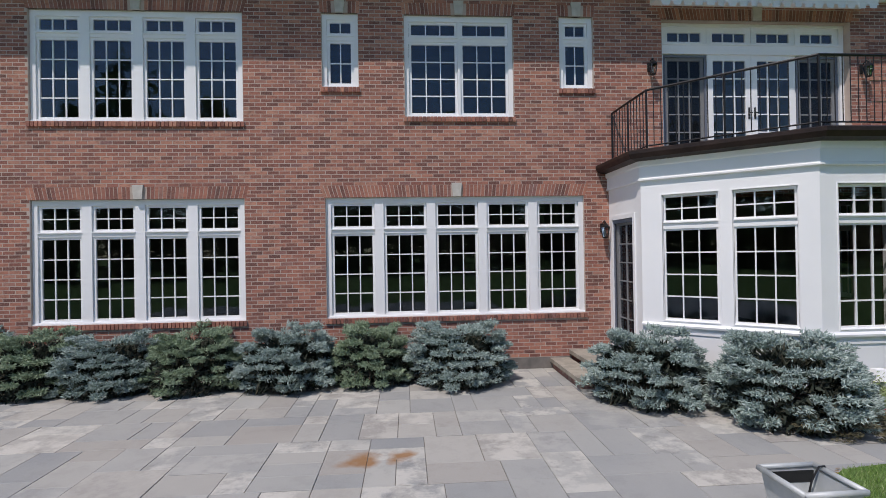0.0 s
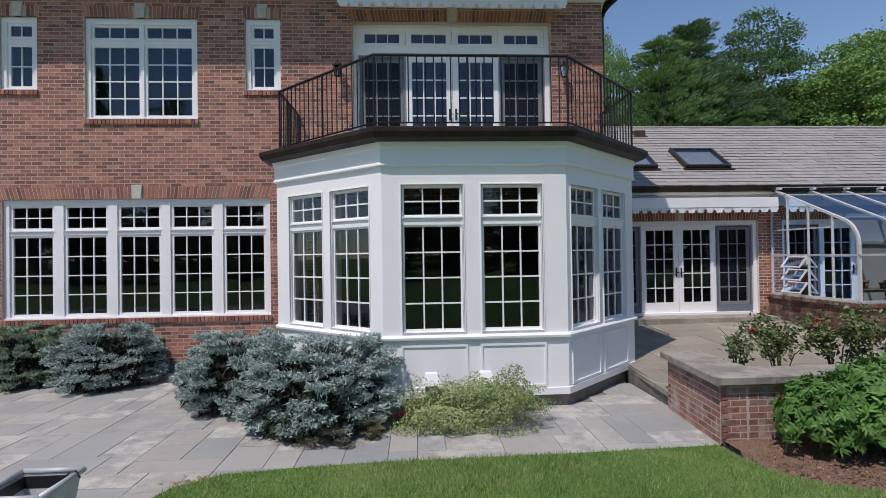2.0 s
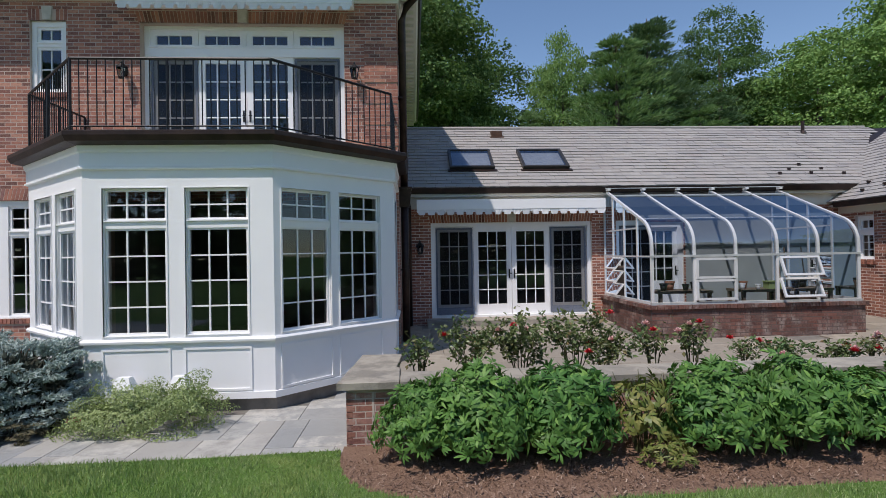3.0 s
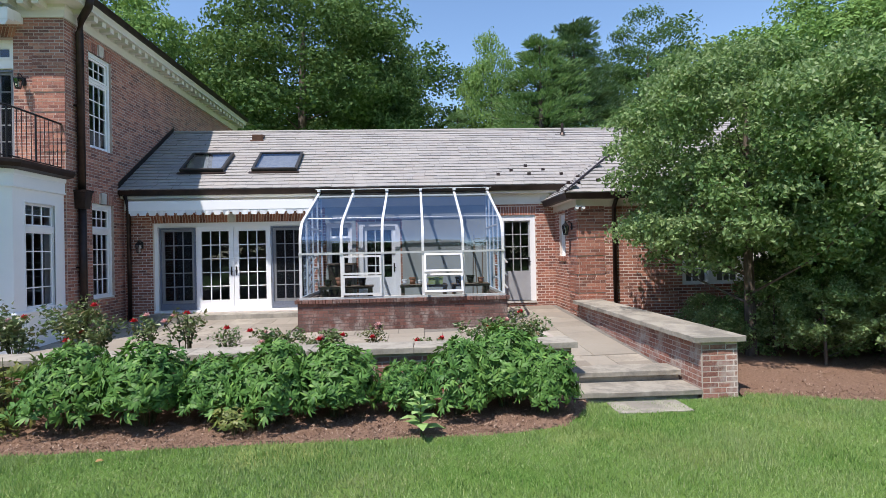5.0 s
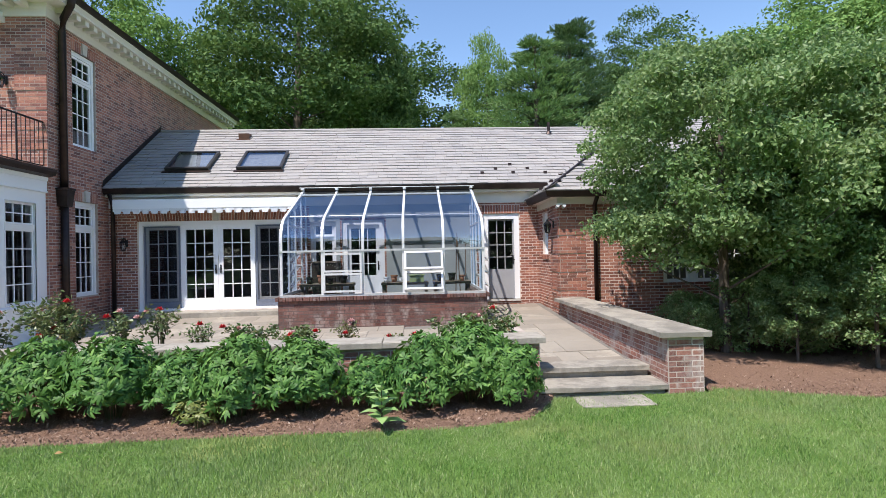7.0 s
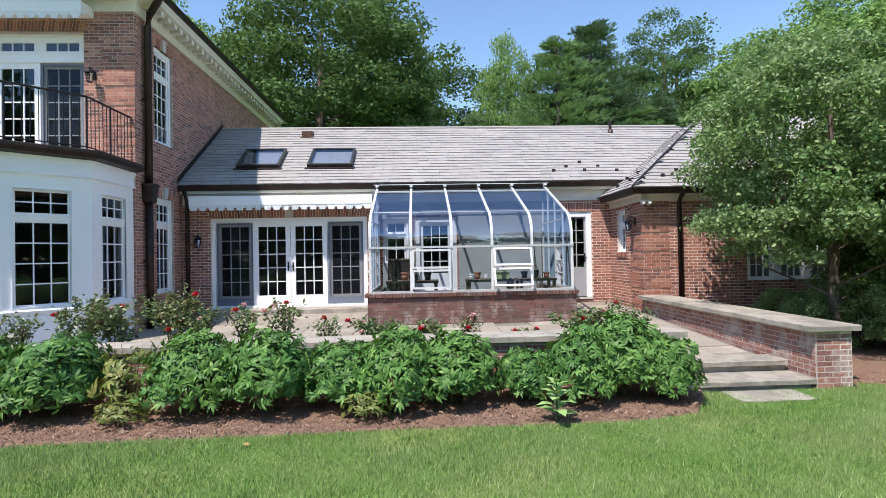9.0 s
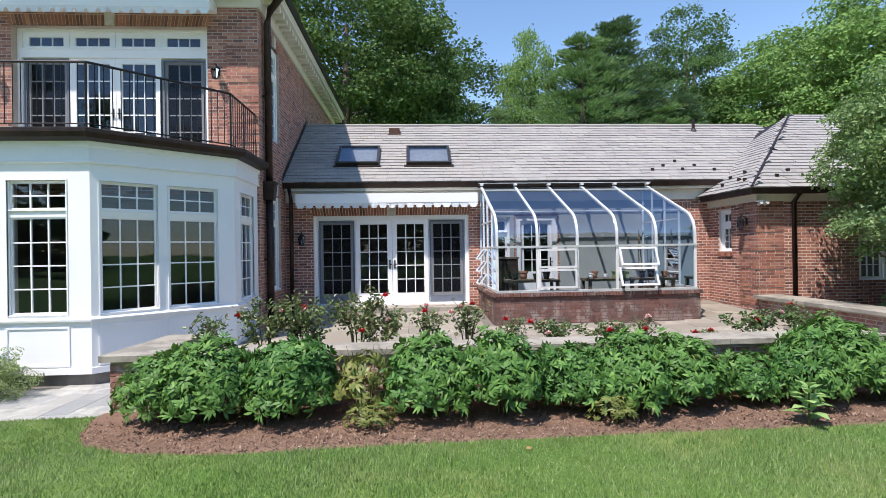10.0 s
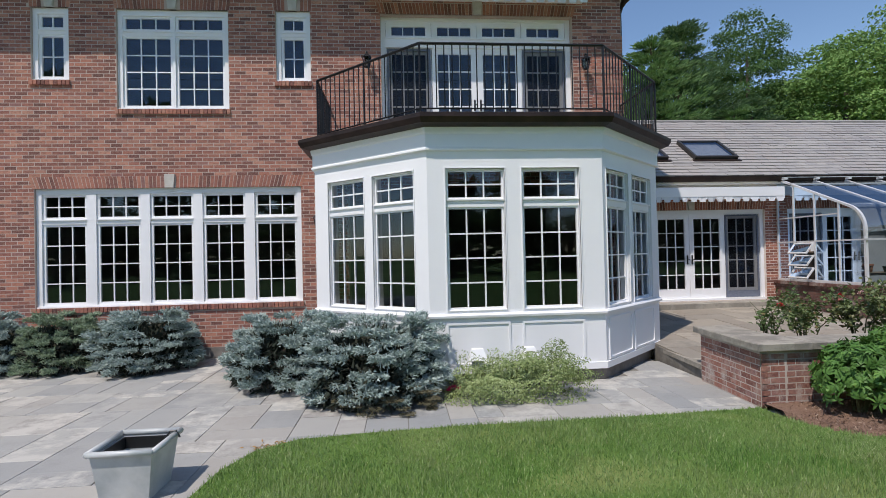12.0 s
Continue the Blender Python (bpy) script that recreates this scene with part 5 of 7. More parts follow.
for dx in (-0.07, 0.07):
    part("lamp_head", Shape(Matrix.Translation((PX + dx, PY - 0.20, 2.66)) @ Matrix.Rotation(radians(70), 4, "X")).lathe([(0.0, -0.05), (0.034, -0.05), (0.040, 0.05), (0.0, 0.05)], (0, 0, 0), 10), LEAD, cm)
part("base", Shape().box(PX - 0.05, PX + 0.05, PY - 0.19, PY - 0.03, 2.70, 2.73), WHITE, cm)

# ---- the greenhouse ----
GX0, GX1, GY = 14.22, 18.33, 9.13
gw_l, gwm = brick_wall("wall_greenhouse_west", (GX0 - 0.06, WING), (0, -1), WING - GY + 0.06, 0.05, 0.80, mat=BRICK_DARK, thick=0.2, label="low weathered brick wall of the greenhouse", singles=(0, 3, 0, 1))
gw_f, gwfm = brick_wall("wall_greenhouse_south", (GX0 - 0.06, GY - 0.06), (1, 0), GX1 - GX0 + 0.12, 0.05, 0.80, mat=BRICK_DARK, thick=0.2, label="low weathered brick front wall of the greenhouse", singles=(0, 4.4, 0, 1))
gw_r, gwrm = brick_wall("wall_greenhouse_east", (GX1 + 0.06, GY - 0.06), (0, 1), WING - GY + 0.06, 0.05, 0.80, mat=BRICK_DARK, thick=0.2, label="low weathered brick side wall of the greenhouse")
soldier_row(gw_f, gwfm, -0.04, GX1 - GX0 + 0.16, 0.80, 0.87, BRICK_DARK, "brick_cap", 0.05)
soldier_row(gw_l, gwm, 0.0, WING - GY + 0.10, 0.80, 0.87, BRICK_DARK, "brick_cap", 0.05)
soldier_row(gw_r, gwrm, 0.0, WING - GY + 0.06, 0.80, 0.87, BRICK_DARK, "brick_cap", 0.05)
part("cap_bed", Shape().box(GX0 - 0.05, GX1 + 0.05, GY - 0.05, GY + 0.18, 0.80, 0.868).box(GX0 - 0.05, GX0 + 0.14, GY + 0.18, WING - 0.02, 0.80, 0.868).box(GX1 - 0.14, GX1 + 0.05, GY + 0.18, WING - 0.02, 0.80, 0.868), MORTAR_DARK, gw_f)
gh = thing("greenhouse", ((GX0 + GX1) / 2, 10.3, 0.87), "lean-to aluminium greenhouse with curved glass eaves on a brick base", "greenhouse")


def rib_path(x):
    """From the sill up the front, round the eave and up the slope to the house."""
    pts = [(x, GY, 0.90), (x, GY, 1.80), (x, GY, 2.0)]
    r, turn = 0.55, radians(67)
    for i in range(1, 9):
        a = turn * i / 8
        pts.append((x, GY + r * (1 - math.cos(a)), 2.0 + r * math.sin(a)))
    end = Vector(pts[-1])
    d = Vector((0, math.sin(turn), math.cos(turn)))
    top_y = WING - 0.22
    pts.append(tuple(end + d * ((top_y - end.y) / d.y)))
    return pts


RIBS = [GX0 + (GX1 - GX0) * i / 5 for i in range(6)]
for x in RIBS:
    s = Shape()
    pts = rib_path(x)
    for p, q in zip(pts, pts[1:]):
        p, q = Vector(p), Vector(q)
        d = (q - p).normalized()
        nn = Vector((0, d.z, -d.y))
        c = [p - nn * 0.012, p + nn * 0.035, q + nn * 0.035, q - nn * 0.012]
        s.put([(x - 0.026, *v.yz) for v in c] + [(x + 0.026, *v.yz) for v in c], [(0, 1, 2, 3), (7, 6, 5, 4), (0, 4, 5, 1), (1, 5, 6, 2), (2, 6, 7, 3), (3, 7, 4, 0)])
    part("rib", s, ALUMINIUM, gh, "white curved glazing rib")
top = rib_path(0)[-1]
part("sill_rail", Shape().box(GX0 - 0.03, GX1 + 0.03, GY - 0.03, GY + 0.05, 0.872, 0.915), LEAD, gh)
part("eave_rail", Shape().box(GX0 - 0.03, GX1 + 0.03, GY - 0.035, GY + 0.02, 1.775, 1.815), LEAD, gh)
part("purlin", Shape().tube([(GX0, GY + 0.62, 2.55), (GX1, GY + 0.62, 2.55)], 0.014, 6), ALUMINIUM, gh)
part("top_rail", Shape().box(GX0 - 0.05, GX1 + 0.05, top[1] - 0.34, top[1] - 0.31, top[2] - 0.16, top[2] - 0.12), LEAD, gh)
part("ridge_plate", Shape().box(GX0 - 0.08, GX1 + 0.08, top[1] - 0.02, WING - 0.03, top[2] - 0.03, top[2] + 0.03), BRONZE, gh)
part("ridge_rod", Shape().tube([(GX0 - 0.08, top[1] - 0.12, top[2] + 0.055), (GX1 + 0.08, top[1] - 0.12, top[2] + 0.055)], 0.010, 6), LEAD, gh)
for x in RIBS:
    part("bracket", Shape().box(x - 0.035, x + 0.035, top[1] - 0.16, top[1] - 0.04, top[2] + 0.0, top[2] + 0.045), ALUMINIUM, gh)
    part("hook", Shape().tube([(x + 0.02, top[1] - 0.30, top[2] - 0.14), (x + 0.03, top[1] - 0.32, top[2] - 0.24), (x + 0.06, top[1] - 0.32, top[2] - 0.26)], 0.006, 4), IRON, gh)
for i in range(5):
    a, b = RIBS[i] + 0.02, RIBS[i + 1] - 0.02
    pts = rib_path(0)
    s = Shape()
    pts2 = pts[1:]
    vs = [(a, p[1], p[2]) for p in pts2] + [(b, p[1], p[2]) for p in pts2]
    n = len(pts2)
    s.put(vs, [(j, n + j, n + j + 1, j + 1) for j in range(n - 1)])
    g = part("curved_pane", s, CLEAR, gh, smooth=True)
    g.visible_shadow = False
    if i not in (1, 3):
        g = part("pane", Shape().put([(a, GY, 0.93), (b, GY, 0.93), (b, GY, 1.78), (a, GY, 1.78)], [(0, 1, 2, 3)]), PLAIN, gh)
        g.visible_shadow = False
    else:
        tilt = 8 if i == 1 else 22
        for k, (za, zb) in enumerate(((0.95, 1.34), (1.36, 1.75))):
            op = tilt * (1.0 if i == 3 else 0.12)
            mv = Matrix.Translation((0, GY - 0.02, zb)) @ Matrix.Rotation(radians(-op), 4, "X")
            h = zb - za
            v = part("vent_sash", Shape(mv).box(a, a + 0.04, -0.03, 0.01, -h, 0).box(b - 0.04, b, -0.03, 0.01, -h, 0).box(a + 0.04, b - 0.04, -0.03, 0.01, -0.04, 0).box(a + 0.04, b - 0.04, -0.03, 0.01, -h, -h + 0.04), ALUMINIUM, gh, "white tilting vent sash")
            g = part("pane", Shape(mv).put([(a + 0.04, -0.01, -h + 0.04), (b - 0.04, -0.01, -h + 0.04), (b - 0.04, -0.01, -0.04), (a + 0.04, -0.01, -0.04)], [(0, 1, 2, 3)]), PLAIN, v)
            g.visible_shadow = False


def gable_end(x, sign):
    """A glazed end of the greenhouse with upright bars and a stack of louvre sashes."""
    pts = rib_path(x)
    ys = [GY + 0.62, GY + 1.25, GY + 1.85]

    def roof_at(y):
        for p, q in zip(pts[2:], pts[3:]):
            if p[1] <= y <= q[1]:
                return p[2] + (q[2] - p[2]) * (y - p[1]) / (q[1] - p[1])
        return pts[-1][2]

    s = Shape()
    for y in ys + [WING - 0.06]:
        s.box(x - 0.02, x + 0.02, y - 0.016, y + 0.016, 0.93, roof_at(y) - 0.01)
    s.box(x - 0.02, x + 0.02, GY, WING - 0.02, 0.872, 0.93).box(x - 0.018, x + 0.018, GY, WING - 0.02, 1.78, 1.81).box(x - 0.015, x + 0.015, GY + 0.62, WING - 0.02, 2.35, 2.38)
    e = part("end_frame", s, ALUMINIUM, gh)
    edges = [GY] + ys + [WING - 0.05]
    for y0, y1 in zip(edges, edges[1:]):
        lou = sign < 0 and y0 == ys[1] or sign > 0 and y0 == ys[0]
        cuts_y = [y0, (y0 + y1) / 2, y1]
        zlow = 1.80 if lou else 0.93
        g = part("pane", Shape().put([(x, y0, zlow), (x, y1, zlow), (x, y1, roof_at(y1)), (x, cuts_y[1], roof_at(cuts_y[1])), (x, y0, max(zlow, roof_at(y0)))], [(0, 1, 2, 3, 4)]), PLAIN, gh)
        g.visible_shadow = False
        if lou:
            for k in range(3):
                zt = 1.76 - 0.28 * k
                mv = Matrix.Translation((x + sign * 0.02, 0, zt)) @ Matrix.Rotation(radians(-sign * 38 if sign > 0 else 38), 4, "Y")
                lv = part("louvre", Shape(mv).box(-0.015, 0.015, y0 + 0.02, y0 + 0.05, -0.30, 0).box(-0.015, 0.015, y1 - 0.05, y1 - 0.02, -0.30, 0).box(-0.015, 0.015, y0 + 0.05, y1 - 0.05, -0.03, 0).box(-0.015, 0.015, y0 + 0.05, y1 - 0.05, -0.30, -0.27), ALUMINIUM, gh, "white open louvre sash")
                g = part("pane", Shape(mv).put([(0, y0 + 0.05, -0.27), (0, y1 - 0.05, -0.27), (0, y1 - 0.05, -0.03), (0, y0 + 0.05, -0.03)], [(0, 1, 2, 3)]), CLEAR, lv)
                g.visible_shadow = False


gable_end(GX0, -1)
gable_end(GX1, 1)
for xa, xb in ((14.5, 15.6), (16.2, 17.2), (17.3, 18.1)):
    bn = thing("potting_bench", ((xa + xb) / 2, 9.75, 0.3), "weathered wooden potting bench in the greenhouse", "bench", "potting benches")
    part("top", Shape().box(xa, xb, 9.45, 10.0, 1.05, 1.10), WOOD, bn)
    for x in (xa + 0.05, xb - 0.05):
        for y in (9.5, 9.95):
            part("leg", Shape().box(x - 0.03, x + 0.03, y - 0.03, y + 0.03, 0.25, 1.05), WOOD, bn)
tr = thing("seed_tray", (16.95, 9.6, 1.10), "small pale yellow-green tray on a greenhouse bench", "tray")
part("body", Shape().box(16.80, 17.10, 9.52, 9.70, 1.102, 1.24).box(16.78, 17.12, 9.50, 9.72, 1.24, 1.255), MANTLE, tr)
TERRACOTTA = simple("terracotta", (0.30, 0.13, 0.08), (0.42, 0.20, 0.13), 14, 0.9, relief=0.3)


def flower_pot(x, y, z, size, mat, label):
    """A tapered pot with a rolled rim, filled with soil."""
    p = thing("flower_pot", (x, y, z), label, "pot", "pots in the greenhouse")
    part("body", Shape().lathe([(0.0, 0.0), (size * 0.36, 0.0), (size * 0.48, size * 0.82), (size * 0.44, size * 0.82), (size * 0.42, size * 0.72)], Vector((x, y, z)), 14), mat, p, smooth=True)
    part("rim", Shape().lathe([(size * 0.47, size * 0.78), (size * 0.54, size * 0.78), (size * 0.54, size * 0.98), (size * 0.46, size * 0.98), (size * 0.45, size * 0.78)], Vector((x, y, z)), 14), mat, p)
    part("soil", Shape().lathe([(0.0, size * 0.75), (size * 0.43, size * 0.74)], Vector((x, y, z)), 14), SOIL, p)


for x, y, size, mat in ((14.68, 9.62, 0.15, BLACK), (14.90, 9.80, 0.18, TERRACOTTA), (15.12, 9.60, 0.13, BLACK), (15.38, 9.74, 0.16, BLACK), (16.30, 9.62, 0.12, WHITE), (16.46, 9.82, 0.15, TERRACOTTA), (16.62, 9.60, 0.10, WHITE), (17.45, 9.66, 0.15, BLACK), (17.72, 9.82, 0.17, BLACK), (17.92, 9.62, 0.13, TERRACOTTA)):
    flower_pot(x, y, 1.102, size, mat, {BLACK: "black plastic flower pot with soil on a bench", TERRACOTTA: "clay flower pot with soil on a bench", WHITE: "small white flower pot with soil on a bench"}[mat])
cb = thing("cabinet", (14.86, 11.1, 0.3), "low dark brown cabinet against the greenhouse's rear wall", "cabinet")
part("body", Shape().box(14.46, 15.02, 10.95, WING - 0.01, 0.28, 1.52), FLOORBOARD, cb)
part("top", Shape().box(14.43, 15.05, 10.92, WING - 0.008, 1.522, 1.56), WOOD, cb)
for xa in (14.48, 14.75):
    dr = part("door", Shape().box(xa, xa + 0.25, 10.93, 10.948, 0.34, 1.48), FLOORBOARD, cb)
    part("handle", Shape().tube([(xa + 0.20, 10.915, 0.98), (xa + 0.20, 10.915, 1.10)], 0.008, 5).tube([(xa + 0.20, 10.93, 1.04), (xa + 0.20, 10.912, 1.04)], 0.006, 4), LEAD, dr)
for k, (x, tall, lean) in enumerate(((17.86, 1.45, 0.06), (17.98, 1.62, -0.05), (18.10, 1.38, 0.03))):
    tl = thing("garden_tool", (x, 10.7, 0.3), "long-handled garden tool leaning in the greenhouse", "tool", "garden tools")
    part("handle", Shape().tube([(x, 10.70, 0.55), (x + lean, 10.86, 0.55 + tall)], 0.014, 6), WOOD, tl)
    part("blade", Shape().box(x - 0.08, x + 0.08, 10.685, 10.705, 0.29, 0.56), IRON, tl)


from mathutils.geometry import tessellate_polygon


# ---- ground ----
def terrace_z(x, y):
    return 0.07 + 0.012 * (x - 9.2) + 0.045 * (y - 7.0)


structure("ground", Shape().put([(-400, -400, -0.24), (400, -400, -0.24), (400, 400, -0.24), (-400, 400, -0.24)], [(0, 1, 2, 3)]), TURF, "green ground reaching to the horizon", "ground")
LAWN_EDGE = [(3.36, -30), (3.36, 3.7), (3.42, 4.2), (3.6, 4.62), (3.95, 4.86), (4.6, 4.95), (5.5, 5.02), (7.4, 5.05), (8.93, 5.12), (8.97, 4.75), (9.08, 4.45), (9.28, 4.2), (9.8, 3.95), (10.7, 3.83), (12.3, 3.92), (15.0, 3.97), (16.6, 3.97), (17.6, 4.02), (18.15, 4.18), (18.42, 4.55), (18.62, 4.92), (20.6, 4.95), (20.75, 5.1), (21.6, 4.72), (22.4, 4.47), (24.0, 4.3), (28.0, 4.2), (60, 4.0), (60, -30)]
LAWN_Z = -0.112
s = Shape()
tri = tessellate_polygon([[Vector((x, y, 0)) for x, y in LAWN_EDGE]])
n = len(LAWN_EDGE)
s.put([(x, y, LAWN_Z) for x, y in LAWN_EDGE] + [(x, y, -0.24) for x, y in LAWN_EDGE], [tuple(t) for t in tri] + [(i, n + i, n + (i + 1) % n, (i + 1) % n) for i in range(n)])
me = s.mesh("lawn")
bm = bmesh.new()
bm.from_mesh(me)
bmesh.ops.recalc_face_normals(bm, faces=bm.faces)
bm.to_mesh(me)
bm.free()
me.materials.append(TURF)
lawn = tagged(new("lawn", me), "mown green lawn with paler dry patches", "lawn", "", "structure")


def inside(px, py, poly):
    """Which points lie in an outline."""
    px, py = np.asarray(px), np.asarray(py)
    hit = np.zeros(px.shape, bool)
    for (xa, ya), (xb, yb) in zip(poly, poly[1:] + poly[:1]):
        if ya != yb:
            hit ^= ((ya > py) != (yb > py)) & (px < (xb - xa) * (py - ya) / (yb - ya) + xa)
    return hit


def scatter_blades(count, x0, x1, y0, y1):
    x, y = rng.uniform(x0, x1, count), rng.uniform(y0, y1, count)
    ok = inside(x, y, LAWN_EDGE)
    x, y = x[ok], y[ok]
    k = len(x)
    tall = rng.uniform(0.025, 0.06, k) * (0.8 + 0.25 * np.sin(x * 1.7) * np.sin(y * 2.3) + 0.2 * np.sin(x * 9.1 + 2 * np.sin(y * 4.0)) * np.sin(y * 8.3 + x))
    a, lean = rng.uniform(0, 2 * np.pi, k), rng.uniform(0, 0.035, k)
    w = rng.uniform(0.0025, 0.005, k)
    dx, dy = np.cos(a), np.sin(a)
    b = rng.uniform(0, 2 * np.pi, k)
    v0 = np.stack([x - dx * w, y - dy * w, np.full(k, LAWN_Z - 0.005)], 1)
    v1 = np.stack([x + dx * w, y + dy * w, np.full(k, LAWN_Z - 0.005)], 1)
    v2 = np.stack([x + np.cos(b) * lean, y + np.sin(b) * lean, LAWN_Z + tall], 1)
    verts = np.stack([v0, v1, v2], 1).reshape(-1, 3)
    return verts, np.arange(3 * k).reshape(-1, 3)


gv, gf = scatter_blades(400000, 3.3, 27.0, 2.2, 5.2)
tagged(new("grass", raw_mesh("grass", gv, gf, GRASS)), "short green grass blades of the lawn", "grass", "", "stuff")

# mulch bed in front of the terrace wall, and under the tree
bed = [(8.97, 5.12), (8.97, 4.75), (9.08, 4.45), (9.28, 4.2), (9.8, 3.95), (10.7, 3.83), (12.3, 3.92), (15.0, 3.97), (16.6, 3.97), (17.6, 4.02), (18.15, 4.18), (18.42, 4.55), (18.62, 4.92), (18.6, 5.4)]
bed2 = [(20.6, 4.95), (20.75, 5.1), (21.6, 4.72), (22.4, 4.47), (24.0, 4.3), (28.0, 4.2), (36, 4.2), (36, 9.7), (20.6, 9.7)]


def bed_mesh(name, outline, label):
    xs, ys = [p[0] for p in outline], [p[1] for p in outline]
    step = 0.09 if max(xs) - min(xs) < 12 else 0.16
    nx, ny = int((max(xs) - min(xs)) / step) + 2, int((max(ys) - min(ys)) / step) + 2
    X, Y = np.meshgrid(min(xs) + np.arange(nx) * step, min(ys) + np.arange(ny) * step)
    near = inside(X.ravel(), Y.ravel(), outline).reshape(X.shape)
    Z = np.full(X.shape, -0.155)
    h = np.array([[noise.fractal(Vector((X[j, i] * 2.5, Y[j, i] * 2.5, 0)), 1.0, 2.0, 4) for i in range(nx)] for j in range(ny)])
    Z[near] = (-0.095 + 0.02 * h + 0.03 * np.clip((Y - min(ys)) / 1.2, 0, 1))[near]
    idx = np.arange(nx * ny).reshape(ny, nx)
    q = np.stack([idx[:-1, :-1], idx[:-1, 1:], idx[1:, 1:], idx[1:, :-1]], -1).reshape(-1, 4)
    q = q[near.ravel()[q].any(1)]
    return tagged(new(name, raw_mesh(name, np.stack([X, Y, Z], -1).reshape(-1, 3), q, MULCH)), label, "flower bed", "", "structure")


bed_mesh("mulch_bed", bed, "brown shredded bark mulch along the terrace wall")
bed_mesh("mulch_bed_tree", bed2, "brown bark mulch under the tree")


def chips(count, outline, name):
    xs, ys = [p[0] for p in outline], [p[1] for p in outline]
    x, y = rng.uniform(min(xs), min(max(xs), 26), count), rng.uniform(min(ys), min(max(ys), 6.5), count)
    ok = inside(x, y, outline)
    x, y = x[ok], y[ok]
    k = len(x)
    a, l, w = rng.uniform(0, np.pi, k), rng.uniform(0.006, 0.020, k), rng.uniform(0.0025, 0.006, k)
    z = -0.075 + rng.uniform(-0.012, 0.018, k)
    t = rng.uniform(-0.012, 0.012, k)
    c, s2 = np.cos(a), np.sin(a)
    v = [np.stack([x + c * l * i - s2 * w * j, y + s2 * l * i + c * w * j, z + t * i], 1) for i, j in ((-1, -1), (1, -1), (1, 1), (-1, 1))]
    return tagged(new(name, raw_mesh(name, np.stack(v, 1).reshape(-1, 3), np.arange(4 * k).reshape(-1, 4), MULCH_CHIP)), "loose bark chips on the bed", "mulch", "", "stuff")


def chip_mat():
    n = Nodes("bark_chip")
    return n.done(n.ramp(n.piece(), (0.0, (0.075, 0.046, 0.034)), (0.5, (0.20, 0.125, 0.09)), (0.85, (0.30, 0.205, 0.152)), (1.0, (0.43, 0.33, 0.26))), 0.9, spec=0.15)


MULCH_CHIP = chip_mat()
chips(16000, bed, "bark_chips")
chips(9000, bed2, "bark_chips_tree")


def flags(x0, x1, y0, y1, unit, seed, keep):
    """Random rectangular slabs: staggered blocks, each broken down until its pieces are slab-sized."""
    r, out = random.Random(seed), []

    def split(xa, ya, w, h):
        if w > 6 or h > 5 or (w * h > 20) or (w * h > 12 and r.random() < 0.35):
            across = w * r.uniform(0.8, 1.25) > h
            if across and w >= 4:
                k = r.randint(2, w - 2)
                split(xa, ya, k, h)
                split(xa + k, ya, w - k, h)
                return
            if h >= 4:
                k = r.randint(2, h - 2)
                split(xa, ya, w, k)
                split(xa, ya + k, w, h - k)
                return
        out.append((xa, ya, w, h))

    nx, ny = int((x1 - x0) / unit), int((y1 - y0) / unit)
    j, row = 0, 0
    while j < ny:
        h = min(r.choice((5, 6, 7, 8)), ny - j)
        if ny - j - h < 3:
            h = ny - j
        i = 0
        while i < nx:
            w = min(r.choice((6, 8, 9, 11)) if i or row % 2 else r.choice((3, 4, 5)), nx - i)
            if nx - i - w < 3:
                w = nx - i
            split(i, j, w, h)
            i += w
        j, row = j + h, row + 1
    return [(x0 + a * unit, y0 + b * unit, w * unit, h * unit) for a, b, w, h in out if keep(x0 + (a + w / 2) * unit, y0 + (b + h / 2) * unit)]


FLAG_MESHES = {}


def flag_mesh(w, d, mat):
    key = (round(w, 3), round(d, 3), mat.name)
    if key not in FLAG_MESHES:
        e, t = 0.004, 0.05
        a, b = w / 2 - 0.003, d / 2 - 0.003
        s = Shape().put([(-a + e, -b + e, 0), (a - e, -b + e, 0), (a - e, b - e, 0), (-a + e, b - e, 0), (-a, -b, -e), (a, -b, -e), (a, b, -e), (-a, b, -e), (-a, -b, -t), (a, -b, -t), (a, b, -t), (-a, b, -t)],
                        [(0, 1, 2, 3), (0, 4, 5, 1), (1, 5, 6, 2), (2, 6, 7, 3), (3, 7, 4, 0), (4, 8, 9, 5), (5, 9, 10, 6), (6, 10, 11, 7), (7, 11, 8, 4)])
        me = s.mesh("flagstone")
        me.materials.append(mat)
        FLAG_MESHES[key] = me
    return FLAG_MESHES[key]


patio = structure("patio", Shape().box(-10.1, 9.1, -3.05, 9.6, -0.24, GROUND - 0.010), JOINT_SAND, "bluestone flag patio with earthy joints and stains", "patio")
bay_outline = [(3.6, 9.5), (3.6, 8.3), (5.36, 6.75), (7.8, 6.75), (9.4, 8.3), (9.4, 9.5)]
for xa, ya, w, d in flags(-10.07, 9.25, -3.05, 9.52, 0.1525, 17, lambda x, y: not inside([x], [y], bay_outline)[0] and not (x > 3.75 and y < 4.6)):
    ob = own("flagstone", flag_mesh(w, d, FLAG), None, patio)
    ob.location = (xa + w / 2, ya + d / 2, GROUND + rng.uniform(-0.003, 0.003))

